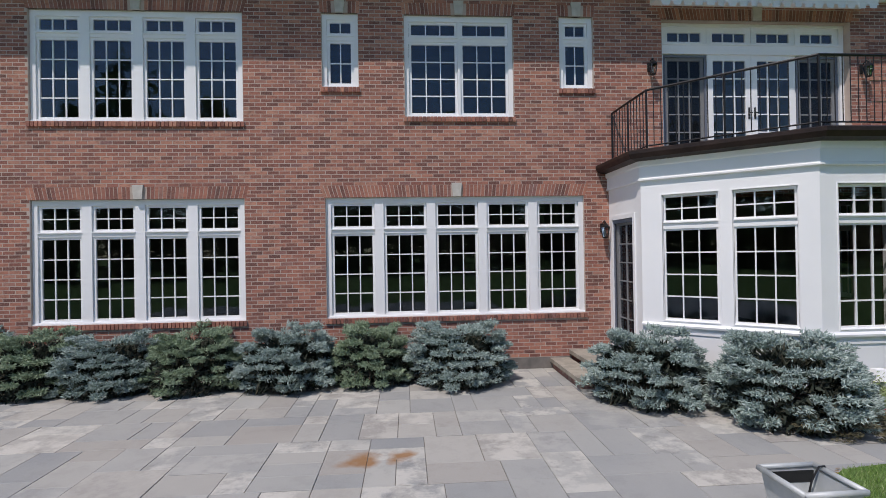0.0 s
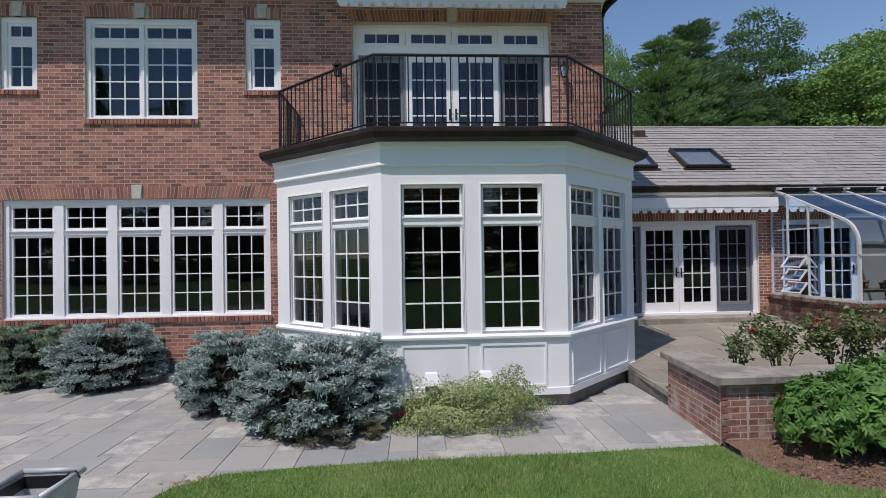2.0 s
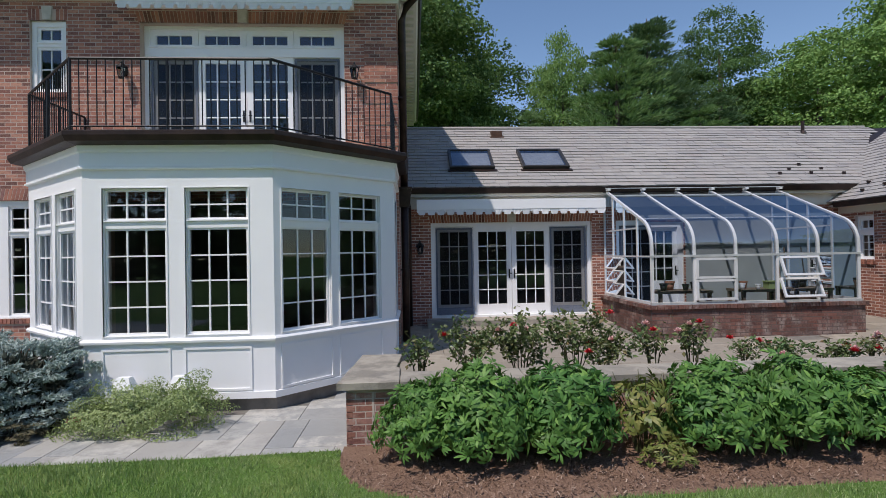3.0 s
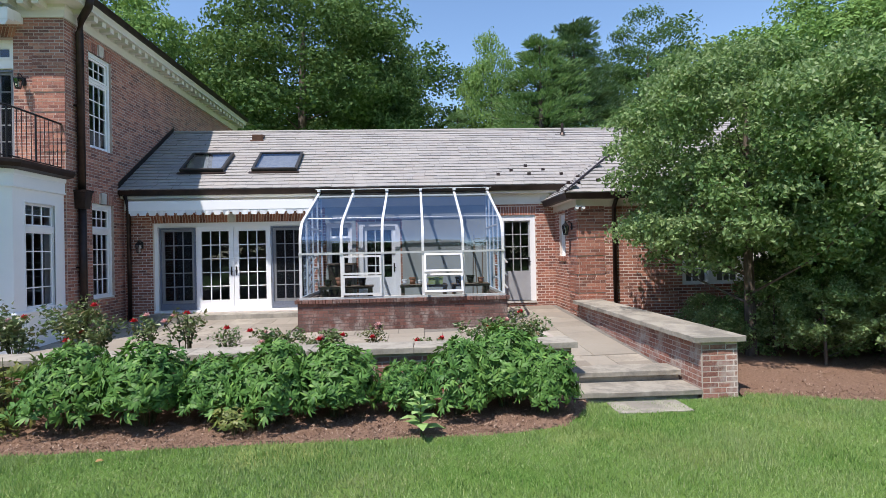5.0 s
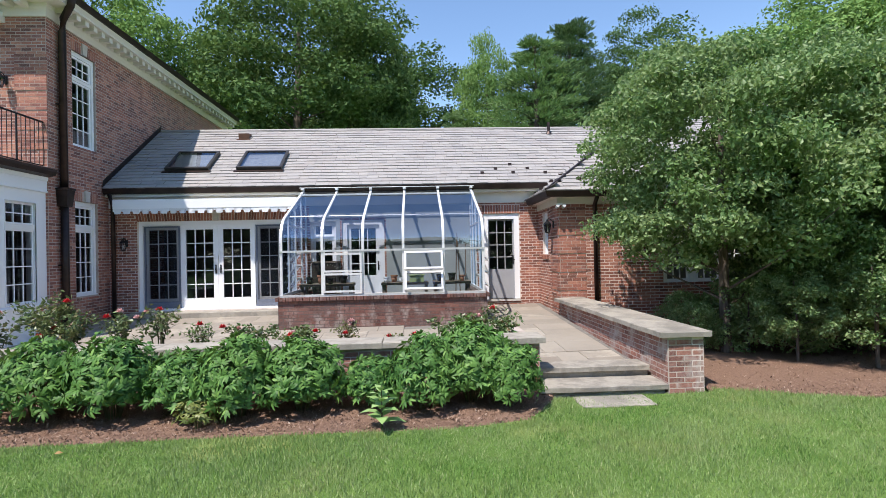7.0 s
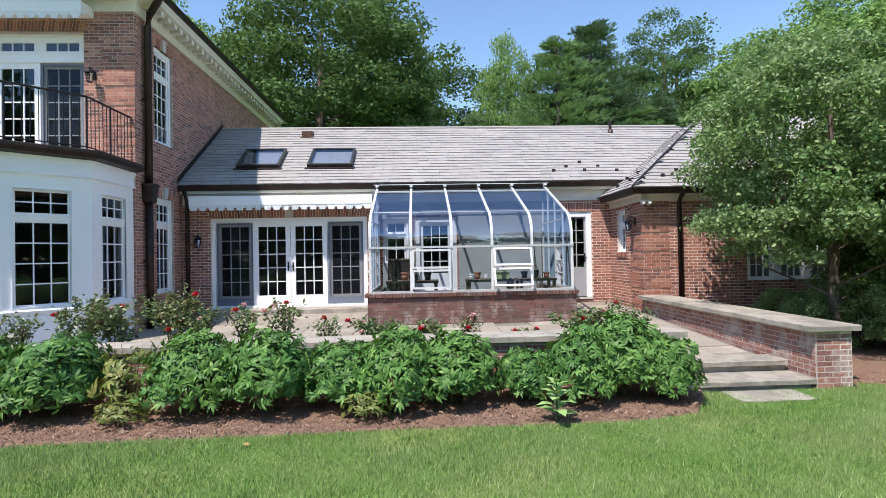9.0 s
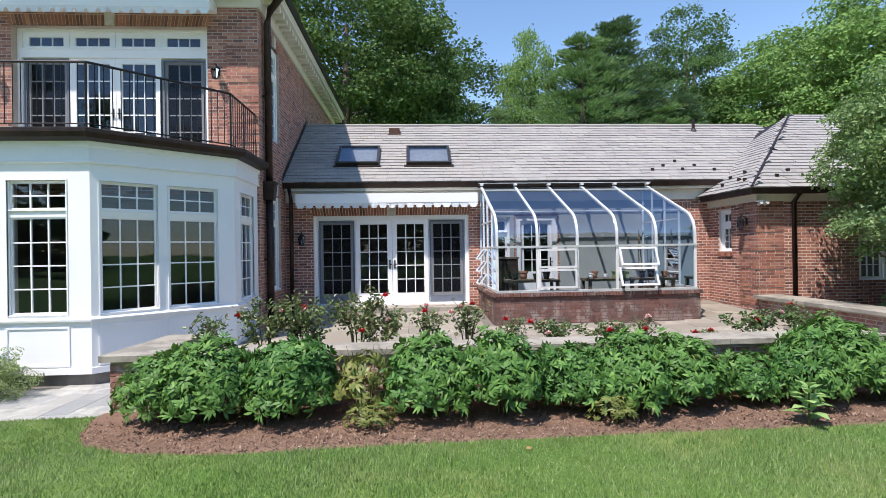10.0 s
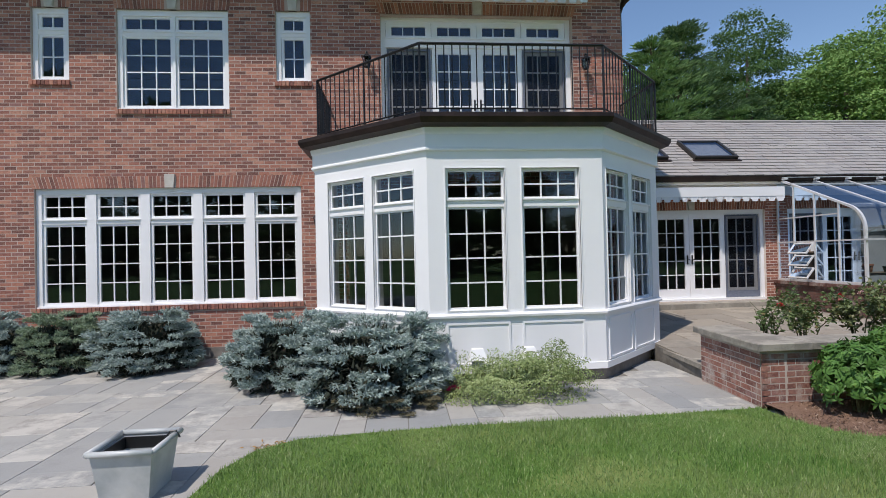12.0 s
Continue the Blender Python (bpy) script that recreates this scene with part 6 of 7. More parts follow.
# raised terrace
tz = Shape()
edge = [(9.15, 6.55), (9.6, 5.9), (18.55, 5.62), (20.0, 5.62), (20.1, WING), (9.46, WING), (9.46, 9.5), (9.40, 8.25), (9.2, 8.15)]
tz.put([(x, y, terrace_z(x, y) - 0.03) for x, y in edge] + [(x, y, -0.3) for x, y in edge], [tuple(range(len(edge)))] + [(i, len(edge) + i, len(edge) + (i + 1) % len(edge), (i + 1) % len(edge)) for i in range(len(edge))])
terrace = structure("terrace", tz, JOINT_SAND, "raised terrace paved with tan and grey flagstones", "terrace")
tilt = Matrix(((1, 0, -0.012, 0), (0, 1, -0.045, 0), (0.012, 0.045, 1, 0), (0, 0, 0, 1)))
gh_box = [(14.1, 9.0), (18.45, 9.0), (18.45, 11.6), (14.1, 11.6)]
for xa, ya, w, d in flags(9.2, 20.05, 6.42, 11.5, 0.17, 5, lambda x, y: True):
    x, y = xa + w / 2, ya + d / 2
    if inside([x], [y], gh_box)[0] or (y < 6.9 and 9.8 < x < 18.5):
        continue
    own("flagstone", flag_mesh(w, d, FLAG_TAN), None, terrace, place=Matrix.Translation((x, y, terrace_z(x, y) + rng.uniform(-0.003, 0.003))) @ tilt)
for xa, ya, w, d in flags(18.5, 20.06, 5.64, 6.42, 0.13, 8, lambda x, y: True):
    own("flagstone", flag_mesh(w, d, FLAG_TAN), None, terrace, place=Matrix.Translation((xa + w / 2, ya + d / 2, terrace_z(xa, ya))) @ tilt)
structure("step_terrace", Shape().prism([(9.10, 6.50), (9.45, 6.50), (9.45, 8.32), (9.22, 8.16)], 0.0, 0.066).prism([(9.15, 6.52), (9.45, 6.52), (9.45, 8.3), (9.26, 8.16)], -0.2, 0.0), CAPSTONE, "thick bluestone step between patio and terrace", "step")

# terrace wall with its coping
wl, wlm = brick_wall("wall_terrace_west", (9.08, 6.46), (-0.10, -1.33), 1.30, -0.2, 0.52, mat=BRICK_OLD, thick=0.3, label="low weathered brick wall at the end of the terrace", singles=(0, 2, -1, 1))
wf, wfm = brick_wall("wall_terrace_south", (8.985, 5.14), (1, 0.012), 9.55, -0.2, 0.52, mat=BRICK_OLD, thick=0.3, label="low weathered brick retaining wall of the terrace", singles=(0, 3.2, -1, 1), core_from=0.07)
brick_wall("wall_terrace_end", (18.54, 5.275), (0, 1), 1.37, -0.2, 0.52, mat=BRICK_OLD, thick=0.22, label="end of the brick retaining wall beside the steps")
cap = thing("coping", (13.7, 5.4, 0.52), "thick grey bluestone coping on the terrace wall", "coping", "", "structure")
cuts = [9.55, 10.9, 12.4, 13.7, 15.2, 16.5, 17.5, 18.6]
part("capstone", slab([(8.90, 5.07), (9.548, 5.075), (9.548, 5.70), (9.50, 5.78), (9.55, 6.52), (9.02, 6.54)], 0.52, 0.60, 3), CAPSTONE, cap)
for a, b in zip(cuts, cuts[1:]):
    part("capstone", slab([(a + 0.006, 5.075 + 0.012 * (a - 9)), (b, 5.075 + 0.012 * (b - 9)), (b, 5.52 + 0.012 * (b - 9)), (a + 0.006, 5.52 + 0.012 * (a - 9))], 0.52, 0.60 - rng.uniform(0, 0.006), int(a * 10)), CAPSTONE, cap)
structure("rose_bed", Shape().put([(9.5, 5.4, 0.30), (18.4, 5.4, 0.36), (18.4, 6.9, 0.26), (9.8, 6.9, 0.17)], [(0, 1, 2, 3)]), SOIL, "dark soil of the raised rose bed", "flower bed")

# front steps
fs = thing("front_steps", (19.3, 5.2, -0.12), "two broad bluestone steps from lawn to terrace", "steps", "", "structure")
part("tread", slab(rect(18.5, 20.04, 5.36, 5.75), 0.09, 0.16, 31, 0.008), CAPSTONE, fs)
part("riser", Shape().box(18.5, 20.04, 5.43, 5.75, 0.0, 0.09), CAPSTONE, fs)
part("tread", slab(rect(18.45, 20.08, 4.93, 5.42), -0.055, 0.01, 32, 0.008), CAPSTONE, fs)
part("riser", Shape().box(18.5, 20.06, 4.99, 5.42, -0.2, -0.055), CAPSTONE, fs)
pad = structure("stepping_stone", slab(rect(18.85, 19.72, 4.48, 4.90), -0.16, -0.095, 33, 0.015), CAPSTONE, "pale bluestone slab in the grass before the steps", "stepping stone")

# the right-hand wall and its pier
rw, rwm = brick_wall("wall_terrace_east", (20.08, PY), (0, -1), PY - 4.94, -0.25, 0.60, mat=BRICK_OLD, thick=0.3, label="low brick wall beside the steps", singles=(3.4, 4.8, -1, 1))
rwf, rwfm = brick_wall("pier_front", (20.085, 4.93), (1, 0), 0.455, -0.25, 0.60, mat=BRICK_OLD, thick=0.3, label="brick end of the low wall beside the steps", singles=(0, 1, -1, 1))
rwe, rwem = brick_wall("wall_terrace_east_outer", (20.54, 4.93), (0, 1), PY - 4.93, -0.25, 0.60, mat=BRICK_RED, thick=0.15, label="outer face of the low brick wall")
cp = thing("coping", (20.3, 7.3, 0.60), "grey bluestone coping on the low wall beside the steps", "coping", "", "structure")
ys = [4.86, 5.9, 7.2, 8.5, PY - 0.005]
for a, b in zip(ys, ys[1:]):
    part("capstone", slab(rect(19.96 + rng.uniform(-0.01, 0.01), 20.61 + rng.uniform(-0.01, 0.01), a + 0.005, b), 0.60, 0.675 - rng.uniform(0, 0.008), int(a * 10)), CAPSTONE, cp)


# ---- plants ----
def unit_rows(n):
    v = rng.normal(size=(n, 3))
    return v / np.linalg.norm(v, axis=1)[:, None]


def leaf_quads(points, ways, length, width, fold=0.25):
    """One leaf at each point: a folded lance-shaped blade that runs along its way. Returns verts and faces."""
    k = len(points)
    length, width = np.broadcast_to(length, k)[:, None], np.broadcast_to(width, k)[:, None]
    ways = ways / np.linalg.norm(ways, axis=1)[:, None]
    side = np.cross(ways, unit_rows(k))
    side /= np.linalg.norm(side, axis=1)[:, None] + 1e-9
    nrm = np.cross(ways, side)
    mid = points + ways * length * 0.45
    v = np.stack([points, mid + side * width / 2 + nrm * width * fold, points + ways * length - nrm * length * 0.12, mid - side * width / 2 + nrm * width * fold], 1)
    i = np.arange(k)[:, None] * 4
    f = np.concatenate([i + [0, 1, 2], i + [0, 2, 3]], 1).reshape(-1, 3)
    return v.reshape(-1, 3), f


def flat_quads(points, normals, size, stretch=0.7):
    """A small bent blade facing each normal."""
    k = len(points)
    size = np.broadcast_to(size, k)[:, None]
    n = normals / np.linalg.norm(normals, axis=1)[:, None]
    a = np.cross(n, unit_rows(k))
    a /= np.linalg.norm(a, axis=1)[:, None] + 1e-9
    b = np.cross(n, a)
    v = np.stack([points - a * size * 0.5, points - b * size * 0.5 * stretch + n * size * 0.12, points + a * size * 0.5, points + b * size * 0.5 * stretch + n * size * 0.12], 1)
    i = np.arange(k)[:, None] * 4
    f = np.concatenate([i + [0, 1, 2], i + [0, 2, 3]], 1).reshape(-1, 3)
    return v.reshape(-1, 3), f


def lump(d, seed, freq=2.2, amount=0.25):
    return 1 + amount * np.array([noise.noise(Vector(p) * freq + Vector((seed * 7.3, seed * 3.1, seed))) for p in d])


def bristles(points, ways, length, width):
    """Short tapered shoots, three-sided, standing on their twigs."""
    k = len(points)
    ways = ways / np.linalg.norm(ways, axis=1)[:, None]
    a = np.cross(ways, unit_rows(k))
    a /= np.linalg.norm(a, axis=1)[:, None] + 1e-9
    b = np.cross(ways, a)
    length = np.broadcast_to(length, k)[:, None]
    width = np.broadcast_to(width, k)[:, None]
    ring = [points + (a * math.cos(t) + b * math.sin(t)) * width for t in (0, 2.094, 4.189)]
    v = np.stack([*ring, points + ways * length], 1)
    i = np.arange(k)[:, None] * 4
    f = np.concatenate([i + q for q in ([0, 1, 3], [1, 2, 3], [2, 0, 3])], 1).reshape(-1, 3)
    return v.reshape(-1, 3), f


def spruce_mesh(name, mat, seed, pads=128, shoots=165):
    """A globe spruce, one unit in radius and about one high: fans of short plump shoots one over another, dark gaps between."""
    r = np.random.default_rng(seed)
    pts, ways = [], []
    for i in range(pads):
        t = (i + 0.5) / pads
        level = (math.floor(t * 5.999) + 0.5 + r.normal(0, 0.18)) / 6
        sin_e = min(0.97, -0.14 + 1.11 * level)
        az = i * 2.39996 + r.normal(0, 0.3)
        cos_e = math.sqrt(1 - sin_e * sin_e)
        c = np.array([math.cos(az) * cos_e, math.sin(az) * cos_e, sin_e])
        reach = (0.97 + 0.22 * noise.noise(Vector(c) * 1.5 + Vector((seed * 5.1, 0, seed)))) * r.uniform(0.84, 1.08)
        k = int(shoots * r.uniform(0.6, 1.4))
        out = np.array([math.cos(az), math.sin(az), 0.0])
        side = np.array([-math.sin(az), math.cos(az), 0.0])
        # a fan: twigs spread from its stalk, shoots along each twig
        long, spread = r.uniform(0.26, 0.40), r.uniform(0.55, 0.95)
        ang = r.uniform(-spread, spread, k)
        along = np.sqrt(r.uniform(0.08, 1.0, k)) * long * (1 - 0.35 * (ang / spread) ** 2)
        tip = c * [reach, reach, reach * 0.76] + [0, 0, 0.24]
        root = tip - out * long * 0.85 * max(0.35, cos_e) - np.array([0, 0, 0.10 * (1 - level)])
        lift = 0.10 * (level - 0.35)
        twig = np.outer(np.cos(ang), out) + np.outer(np.sin(ang), side)
        p = root + twig * along[:, None] + np.outer(lift * along / long + r.normal(0, 0.020, k) + 0.05 * (1 - (along / long - 0.55) ** 2 * 2), [0, 0, 1])
        w = twig * 0.8 + r.normal(0, 0.5, (k, 3)) + [0, 0, 0.32 + 0.5 * max(0, level - 0.6)]
        pts.append(p)
        ways.append(w)
    p, w = np.concatenate(pts), np.concatenate(ways)
    p[:, 2] = np.maximum(p[:, 2], 0.04)
    v, f = bristles(p, w, r.uniform(0.045, 0.075, len(p)), r.uniform(0.009, 0.014, len(p)))
    return raw_mesh(name, v, f, mat)


def spruce_wood(name, seed):
    s = Shape()
    r = random.Random(seed)
    s.tube([(0, 0, 0), (0.02, 0, 0.35), (0, 0.02, 0.75)], [0.06, 0.045, 0.02], 6)
    for i in range(26):
        a, z = r.uniform(0, 6.28), r.uniform(0.05, 0.6)
        l = r.uniform(0.5, 0.8) * (1 - 0.4 * z)
        s.tube([(0, 0, z), (math.cos(a) * l * 0.5, math.sin(a) * l * 0.5, z + 0.05), (math.cos(a) * l, math.sin(a) * l, z + r.uniform(0.0, 0.12))], [0.018, 0.012, 0.005], 4)
    me = s.mesh(name)
    me.materials.append(BARK)
    return me


SPRUCES = [spruce_mesh("crown", SPRUCE, 1), spruce_mesh("crown", SPRUCE, 2), spruce_mesh("crown", SPRUCE_GREEN, 3)]
# inner filling of the crown, painted dark as the shade behind the fans
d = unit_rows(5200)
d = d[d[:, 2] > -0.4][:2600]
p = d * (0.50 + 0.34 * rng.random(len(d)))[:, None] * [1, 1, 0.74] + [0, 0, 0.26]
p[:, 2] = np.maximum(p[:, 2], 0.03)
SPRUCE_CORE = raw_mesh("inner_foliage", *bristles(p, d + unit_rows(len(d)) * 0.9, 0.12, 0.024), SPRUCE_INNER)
SPRUCE_WOOD = spruce_wood("wood", 4)
BROWN_SKIRT = spruce_mesh("browned_skirt", SPRUCE_BROWN, 5, 60, 110)


def spruce(x, y, radius, height, kind, turn, label, brown=False):
    t = thing("globe_spruce", (x, y, GROUND), label, "shrub", "globe spruces")
    m = Matrix.Translation((x, y, GROUND)) @ Matrix.Rotation(turn, 4, "Z") @ Matrix.Diagonal((radius, radius, height, 1))
    own("crown", SPRUCES[kind], None, t, place=m)
    own("inner_foliage", SPRUCE_CORE, None, t, "inner needles coloured dark for the shade between the fans", place=m)
    own("wood", SPRUCE_WOOD, None, t, place=m)
    if brown:
        own("browned_skirt", BROWN_SKIRT, None, t, "browned lower needles", place=Matrix.Translation((x + 0.16, y - radius * 0.55, GROUND - 0.02)) @ Matrix.Diagonal((radius * 0.66, radius * 0.46, 0.30, 1)))


BL, GR = "dense blue-grey globe spruce on the patio edge", "dense green globe spruce on the patio edge"
spruce(-7.4, 9.05, 0.88, 0.94, 1, 4.0, GR)
spruce(-6.15, 8.95, 0.84, 0.91, 2, 0.3, GR)
spruce(-4.98, 8.92, 0.80, 0.85, 0, 1.1, BL)
spruce(-3.66, 8.95, 0.86, 0.88, 2, 2.2, GR)
spruce(-2.18, 8.90, 0.88, 0.90, 1, 3.4, BL)
spruce(-0.80, 8.95, 0.74, 0.88, 2, 5.0, GR)
spruce(0.68, 8.82, 0.90, 0.90, 0, 0.6, BL)
spruce(3.25, 7.38, 0.86, 0.93, 1, 2.7, BL)
spruce(4.62, 6.38, 0.95, 0.97, 0, 4.4, "large blue-grey globe spruce with browned lower needles", True)


def blades(points, ways, normals, length, width, droop=0.25):
    """Lance-shaped leaves with a fold along the rib, six corners each, bending down to the tip."""
    k = len(points)
    length, width = np.broadcast_to(length, k)[:, None], np.broadcast_to(width, k)[:, None]
    w = ways / (np.linalg.norm(ways, axis=1)[:, None] + 1e-9)
    n = normals - w * (normals * w).sum(1)[:, None]
    n /= np.linalg.norm(n, axis=1)[:, None] + 1e-9
    s = np.cross(w, n)
    rows = [points]
    for q, h, d in ((0.30, 0.46, 0.06), (0.66, 0.40, 0.35)):
        c = points + w * length * q - n * length * droop * d
        rows += [c + s * width * h + n * width * 0.14, c - s * width * h + n * width * 0.14]
    rows.append(points + w * length - n * length * droop)
    v = np.stack(rows, 1).reshape(-1, 3)
    i = np.arange(k)[:, None] * 6
    f = np.concatenate([i + q for q in ([0, 1, 2], [1, 3, 2], [2, 3, 4], [3, 5, 4])], 1).reshape(-1, 3)
    return v, f


def peony_mesh(name, mat, seed, sprays, rx, rz, size=0.125):
    """A mounded clump: sprays of five long leaflets, held out on stems over one another."""
    r = np.random.default_rng(seed)
    d = r.normal(size=(sprays * 3, 3))
    d /= np.linalg.norm(d, axis=1)[:, None]
    d = d[d[:, 2] > -0.25][:sprays]
    rad = (1 + 0.28 * np.array([noise.noise(Vector(q) * 2.0 + Vector((seed, 0, 0))) for q in d])) * (1 - 0.45 * r.random(len(d)) ** 2.2)
    p = d * rad[:, None] * [rx, rx, rz * 0.60] + [0, 0, rz * 0.40]
    p[:, 2] = np.maximum(p[:, 2], 0.07)
    face = d * [1, 1, 0.5] + [0, 0, 0.30] + r.normal(0, 0.35, p.shape)
    face /= np.linalg.norm(face, axis=1)[:, None]
    out = d * [0.7, 0.7, 0] + r.normal(0, 0.55, p.shape) + [0, 0, 0.75]
    out -= face * (out * face).sum(1)[:, None]
    out /= np.linalg.norm(out, axis=1)[:, None] + 1e-9
    across = np.cross(face, out)
    vs, fs, k = [], [], 0
    for ang, reach, at in ((0, 1.0, 0.25), (0.55, 0.95, 0.15), (-0.55, 0.95, 0.15), (1.15, 0.8, 0.0), (-1.15, 0.8, 0.0)):
        a = ang + r.normal(0, 0.14, len(d))
        w = out * np.cos(a)[:, None] + across * np.sin(a)[:, None]
        v, f = blades(p + out * at * size, w, face + r.normal(0, 0.18, p.shape), size * reach * r.uniform(0.85, 1.25, len(d)), size * 0.30 * r.uniform(0.8, 1.2, len(d)), 0.16)
        vs.append(v)
        fs.append(f + k)
        k += len(v)
    return raw_mesh(name, np.concatenate(vs), np.concatenate(fs), mat)


def stalks(name, mat, seed, count, rx, rz, thick=0.006):
    s, r = Shape(), random.Random(seed)
    for i in range(count):
        a, k = r.uniform(0, 6.28), r.uniform(0.2, 0.8)
        s.tube([(math.cos(a) * 0.06, math.sin(a) * 0.06, 0), (math.cos(a) * rx * k * 0.5, math.sin(a) * rx * k * 0.5, rz * 0.5), (math.cos(a) * rx * k, math.sin(a) * rx * k, rz * r.uniform(0.7, 0.95))], [thick, thick * 0.8, thick * 0.5], 4)
    me = s.mesh(name)
    me.materials.append(mat)
    return me


def stuff(ob):
    """Marks what nobody could count."""
    ob["kind"] = "stuff"
    return ob


PEONIES = [peony_mesh("foliage", PEONY, i, 640, 0.50, 0.90, 0.104) for i in (11, 12, 13)]
PALE_CLUMP = peony_mesh("foliage", PEONY_PALE, 15, 90, 0.36, 0.66, 0.11)
PEONY_STALKS = stalks("stem_mass", STEM, 3, 26, 0.45, 0.75)
for i, (x, y, r, h, k) in enumerate(((9.76, 4.74, 0.84, 0.86, 0), (10.30, 4.66, 1.02, 1.0, 1), (11.18, 4.70, 1.05, 0.98, 2), (11.97, 4.70, 1.05, 1.12, 3), (12.68, 4.66, 1.0, 0.97, 1), (13.52, 4.62, 1.0, 1.02, 0),
                                     (14.30, 4.72, 0.92, 0.82, 2), (14.92, 4.58, 0.95, 0.96, 1), (15.60, 4.70, 1.0, 0.92, 0), (16.42, 4.76, 0.72, 0.66, 2), (17.02, 4.62, 0.86, 0.92, 1), (17.58, 4.80, 1.0, 1.06, 0), (18.02, 4.62, 0.78, 0.80, 2))):
    pale = k == 3
    t = thing("peony", (x, y, -0.1), "yellowing peony clump with browning leaves" if pale else "leafy dark green peony clump in bark mulch", "plant", "peonies along the wall")
    m = Matrix.Translation((x, y, -0.1)) @ Matrix.Rotation(i * 1.9, 4, "Z") @ Matrix.Diagonal((r, r, h, 1))
    own("foliage", PALE_CLUMP if pale else PEONIES[k], None, t, place=m)
    stuff(own("stem_mass", PEONY_STALKS, None, t, place=m))
for x, y, h in ((14.62, 4.22, 0.50), (12.05, 4.32, 0.42)):
    t = thing("peony", (x, y, -0.1), "small pale green peony shoot at the bed's front", "plant", "peonies along the wall")
    own("foliage", PALE_CLUMP, None, t, place=Matrix.Translation((x, y, -0.1)) @ Matrix.Diagonal((0.75, 0.6, h, 1)))
    stuff(own("stem_mass", PEONY_STALKS, None, t, place=Matrix.Translation((x, y, -0.1)) @ Matrix.Diagonal((0.4, 0.4, h, 1))))

# a broad-leaved seedling at the front of the bed
LIGHT_LEAF = leaf_mat("broad_light_leaf", ((0.0, (0.22, 0.38, 0.11)), (0.5, (0.29, 0.46, 0.15)), (1.0, (0.36, 0.52, 0.20))), 0.25, 0.45)
t = thing("seedling", (16.57, 3.99, -0.09), "single light green broad-leaved seedling in the mulch", "plant")
pts = np.array([(0, 0, 0.06 + 0.022 * i) for i in range(16)])
ws = np.array([(math.cos(2.4 * i), math.sin(2.4 * i), 0.30 + 0.05 * i) for i in range(16)])
v, f = blades(pts, ws, ws * [-0.8, -0.8, 0] + [0, 0, 1.0], np.linspace(0.25, 0.13, 16), np.linspace(0.15, 0.075, 16), 0.3)
own("foliage", raw_mesh("foliage", v + [16.57, 3.99, -0.09], f, LIGHT_LEAF), None, t)
part("stem", Shape().tube([(16.57, 3.99, -0.09), (16.57, 3.99, 0.36)], [0.012, 0.006], 6), STEM, t)

# the soft lime-coloured plant before the bay
d = unit_rows(34000)
d = d[d[:, 2] > -0.1][:18500]
r = lump(d, 31, 3.2, 0.55) * (1 - 0.45 * rng.random(len(d)) ** 2)
p = d * r[:, None] * [0.92, 0.46, 0.44] + [6.42, 6.12, GROUND + 0.05]
p[:, 2] = np.maximum(p[:, 2], GROUND + 0.02)
p[:, 2] += 0.16 * np.exp(-((p[:, 0] - 6.95) / 0.25) ** 2) * (d[:, 2] > 0)
v, f = flat_quads(p, d + unit_rows(len(d)) * 0.8, rng.uniform(0.018, 0.036, len(d)))
t = thing("lady_mantle", (6.38, 6.12, GROUND), "low frothy lime-green perennial against the white bay", "plant")
own("foliage", raw_mesh("foliage", v, f, MANTLE), None, t)
stuff(own("stem_mass", PEONY_STALKS, None, t, place=Matrix.Translation((6.38, 6.12, GROUND)) @ Matrix.Diagonal((1.4, 0.7, 0.45, 1))))


def blossom(parent, at, size, mat, seed):
    """A double flower: a few shells of cupped petals."""
    s, r = Shape(Matrix.Translation(at)), random.Random(seed)
    for ring, (n, tip, rad) in enumerate(((6, 0.35, 1.0), (5, 0.75, 0.75), (4, 1.0, 0.45))):
        for i in range(n):
            a = 6.283 * i / n + ring * 0.5 + r.uniform(-0.2, 0.2)
            c, q = math.cos(a), math.sin(a)
            w = size * 0.42
            s.put([(0, 0, 0), (c * size * rad * 0.6 - q * w, q * size * rad * 0.6 + c * w, size * tip * 0.5), (c * size * rad, q * size * rad, size * tip), (c * size * rad * 0.6 + q * w, q * size * rad * 0.6 - c * w, size * tip * 0.5)], [(0, 1, 2), (0, 2, 3)])
    return part("flower", s, mat, parent)


t = thing("impatiens", (5.62, 6.18, GROUND), "tiny magenta-flowered bedding plant beside a spruce", "plant")
own("foliage", PALE_CLUMP, None, t, place=Matrix.Translation((5.62, 6.18, GROUND)) @ Matrix.Diagonal((0.28, 0.2, 0.16, 1)))
for i in range(5):
    blossom(t, (5.54 + 0.035 * i, 6.12 + 0.02 * (i % 2), GROUND + 0.10 + 0.02 * (i % 3)), 0.04, MAGENTA, i)


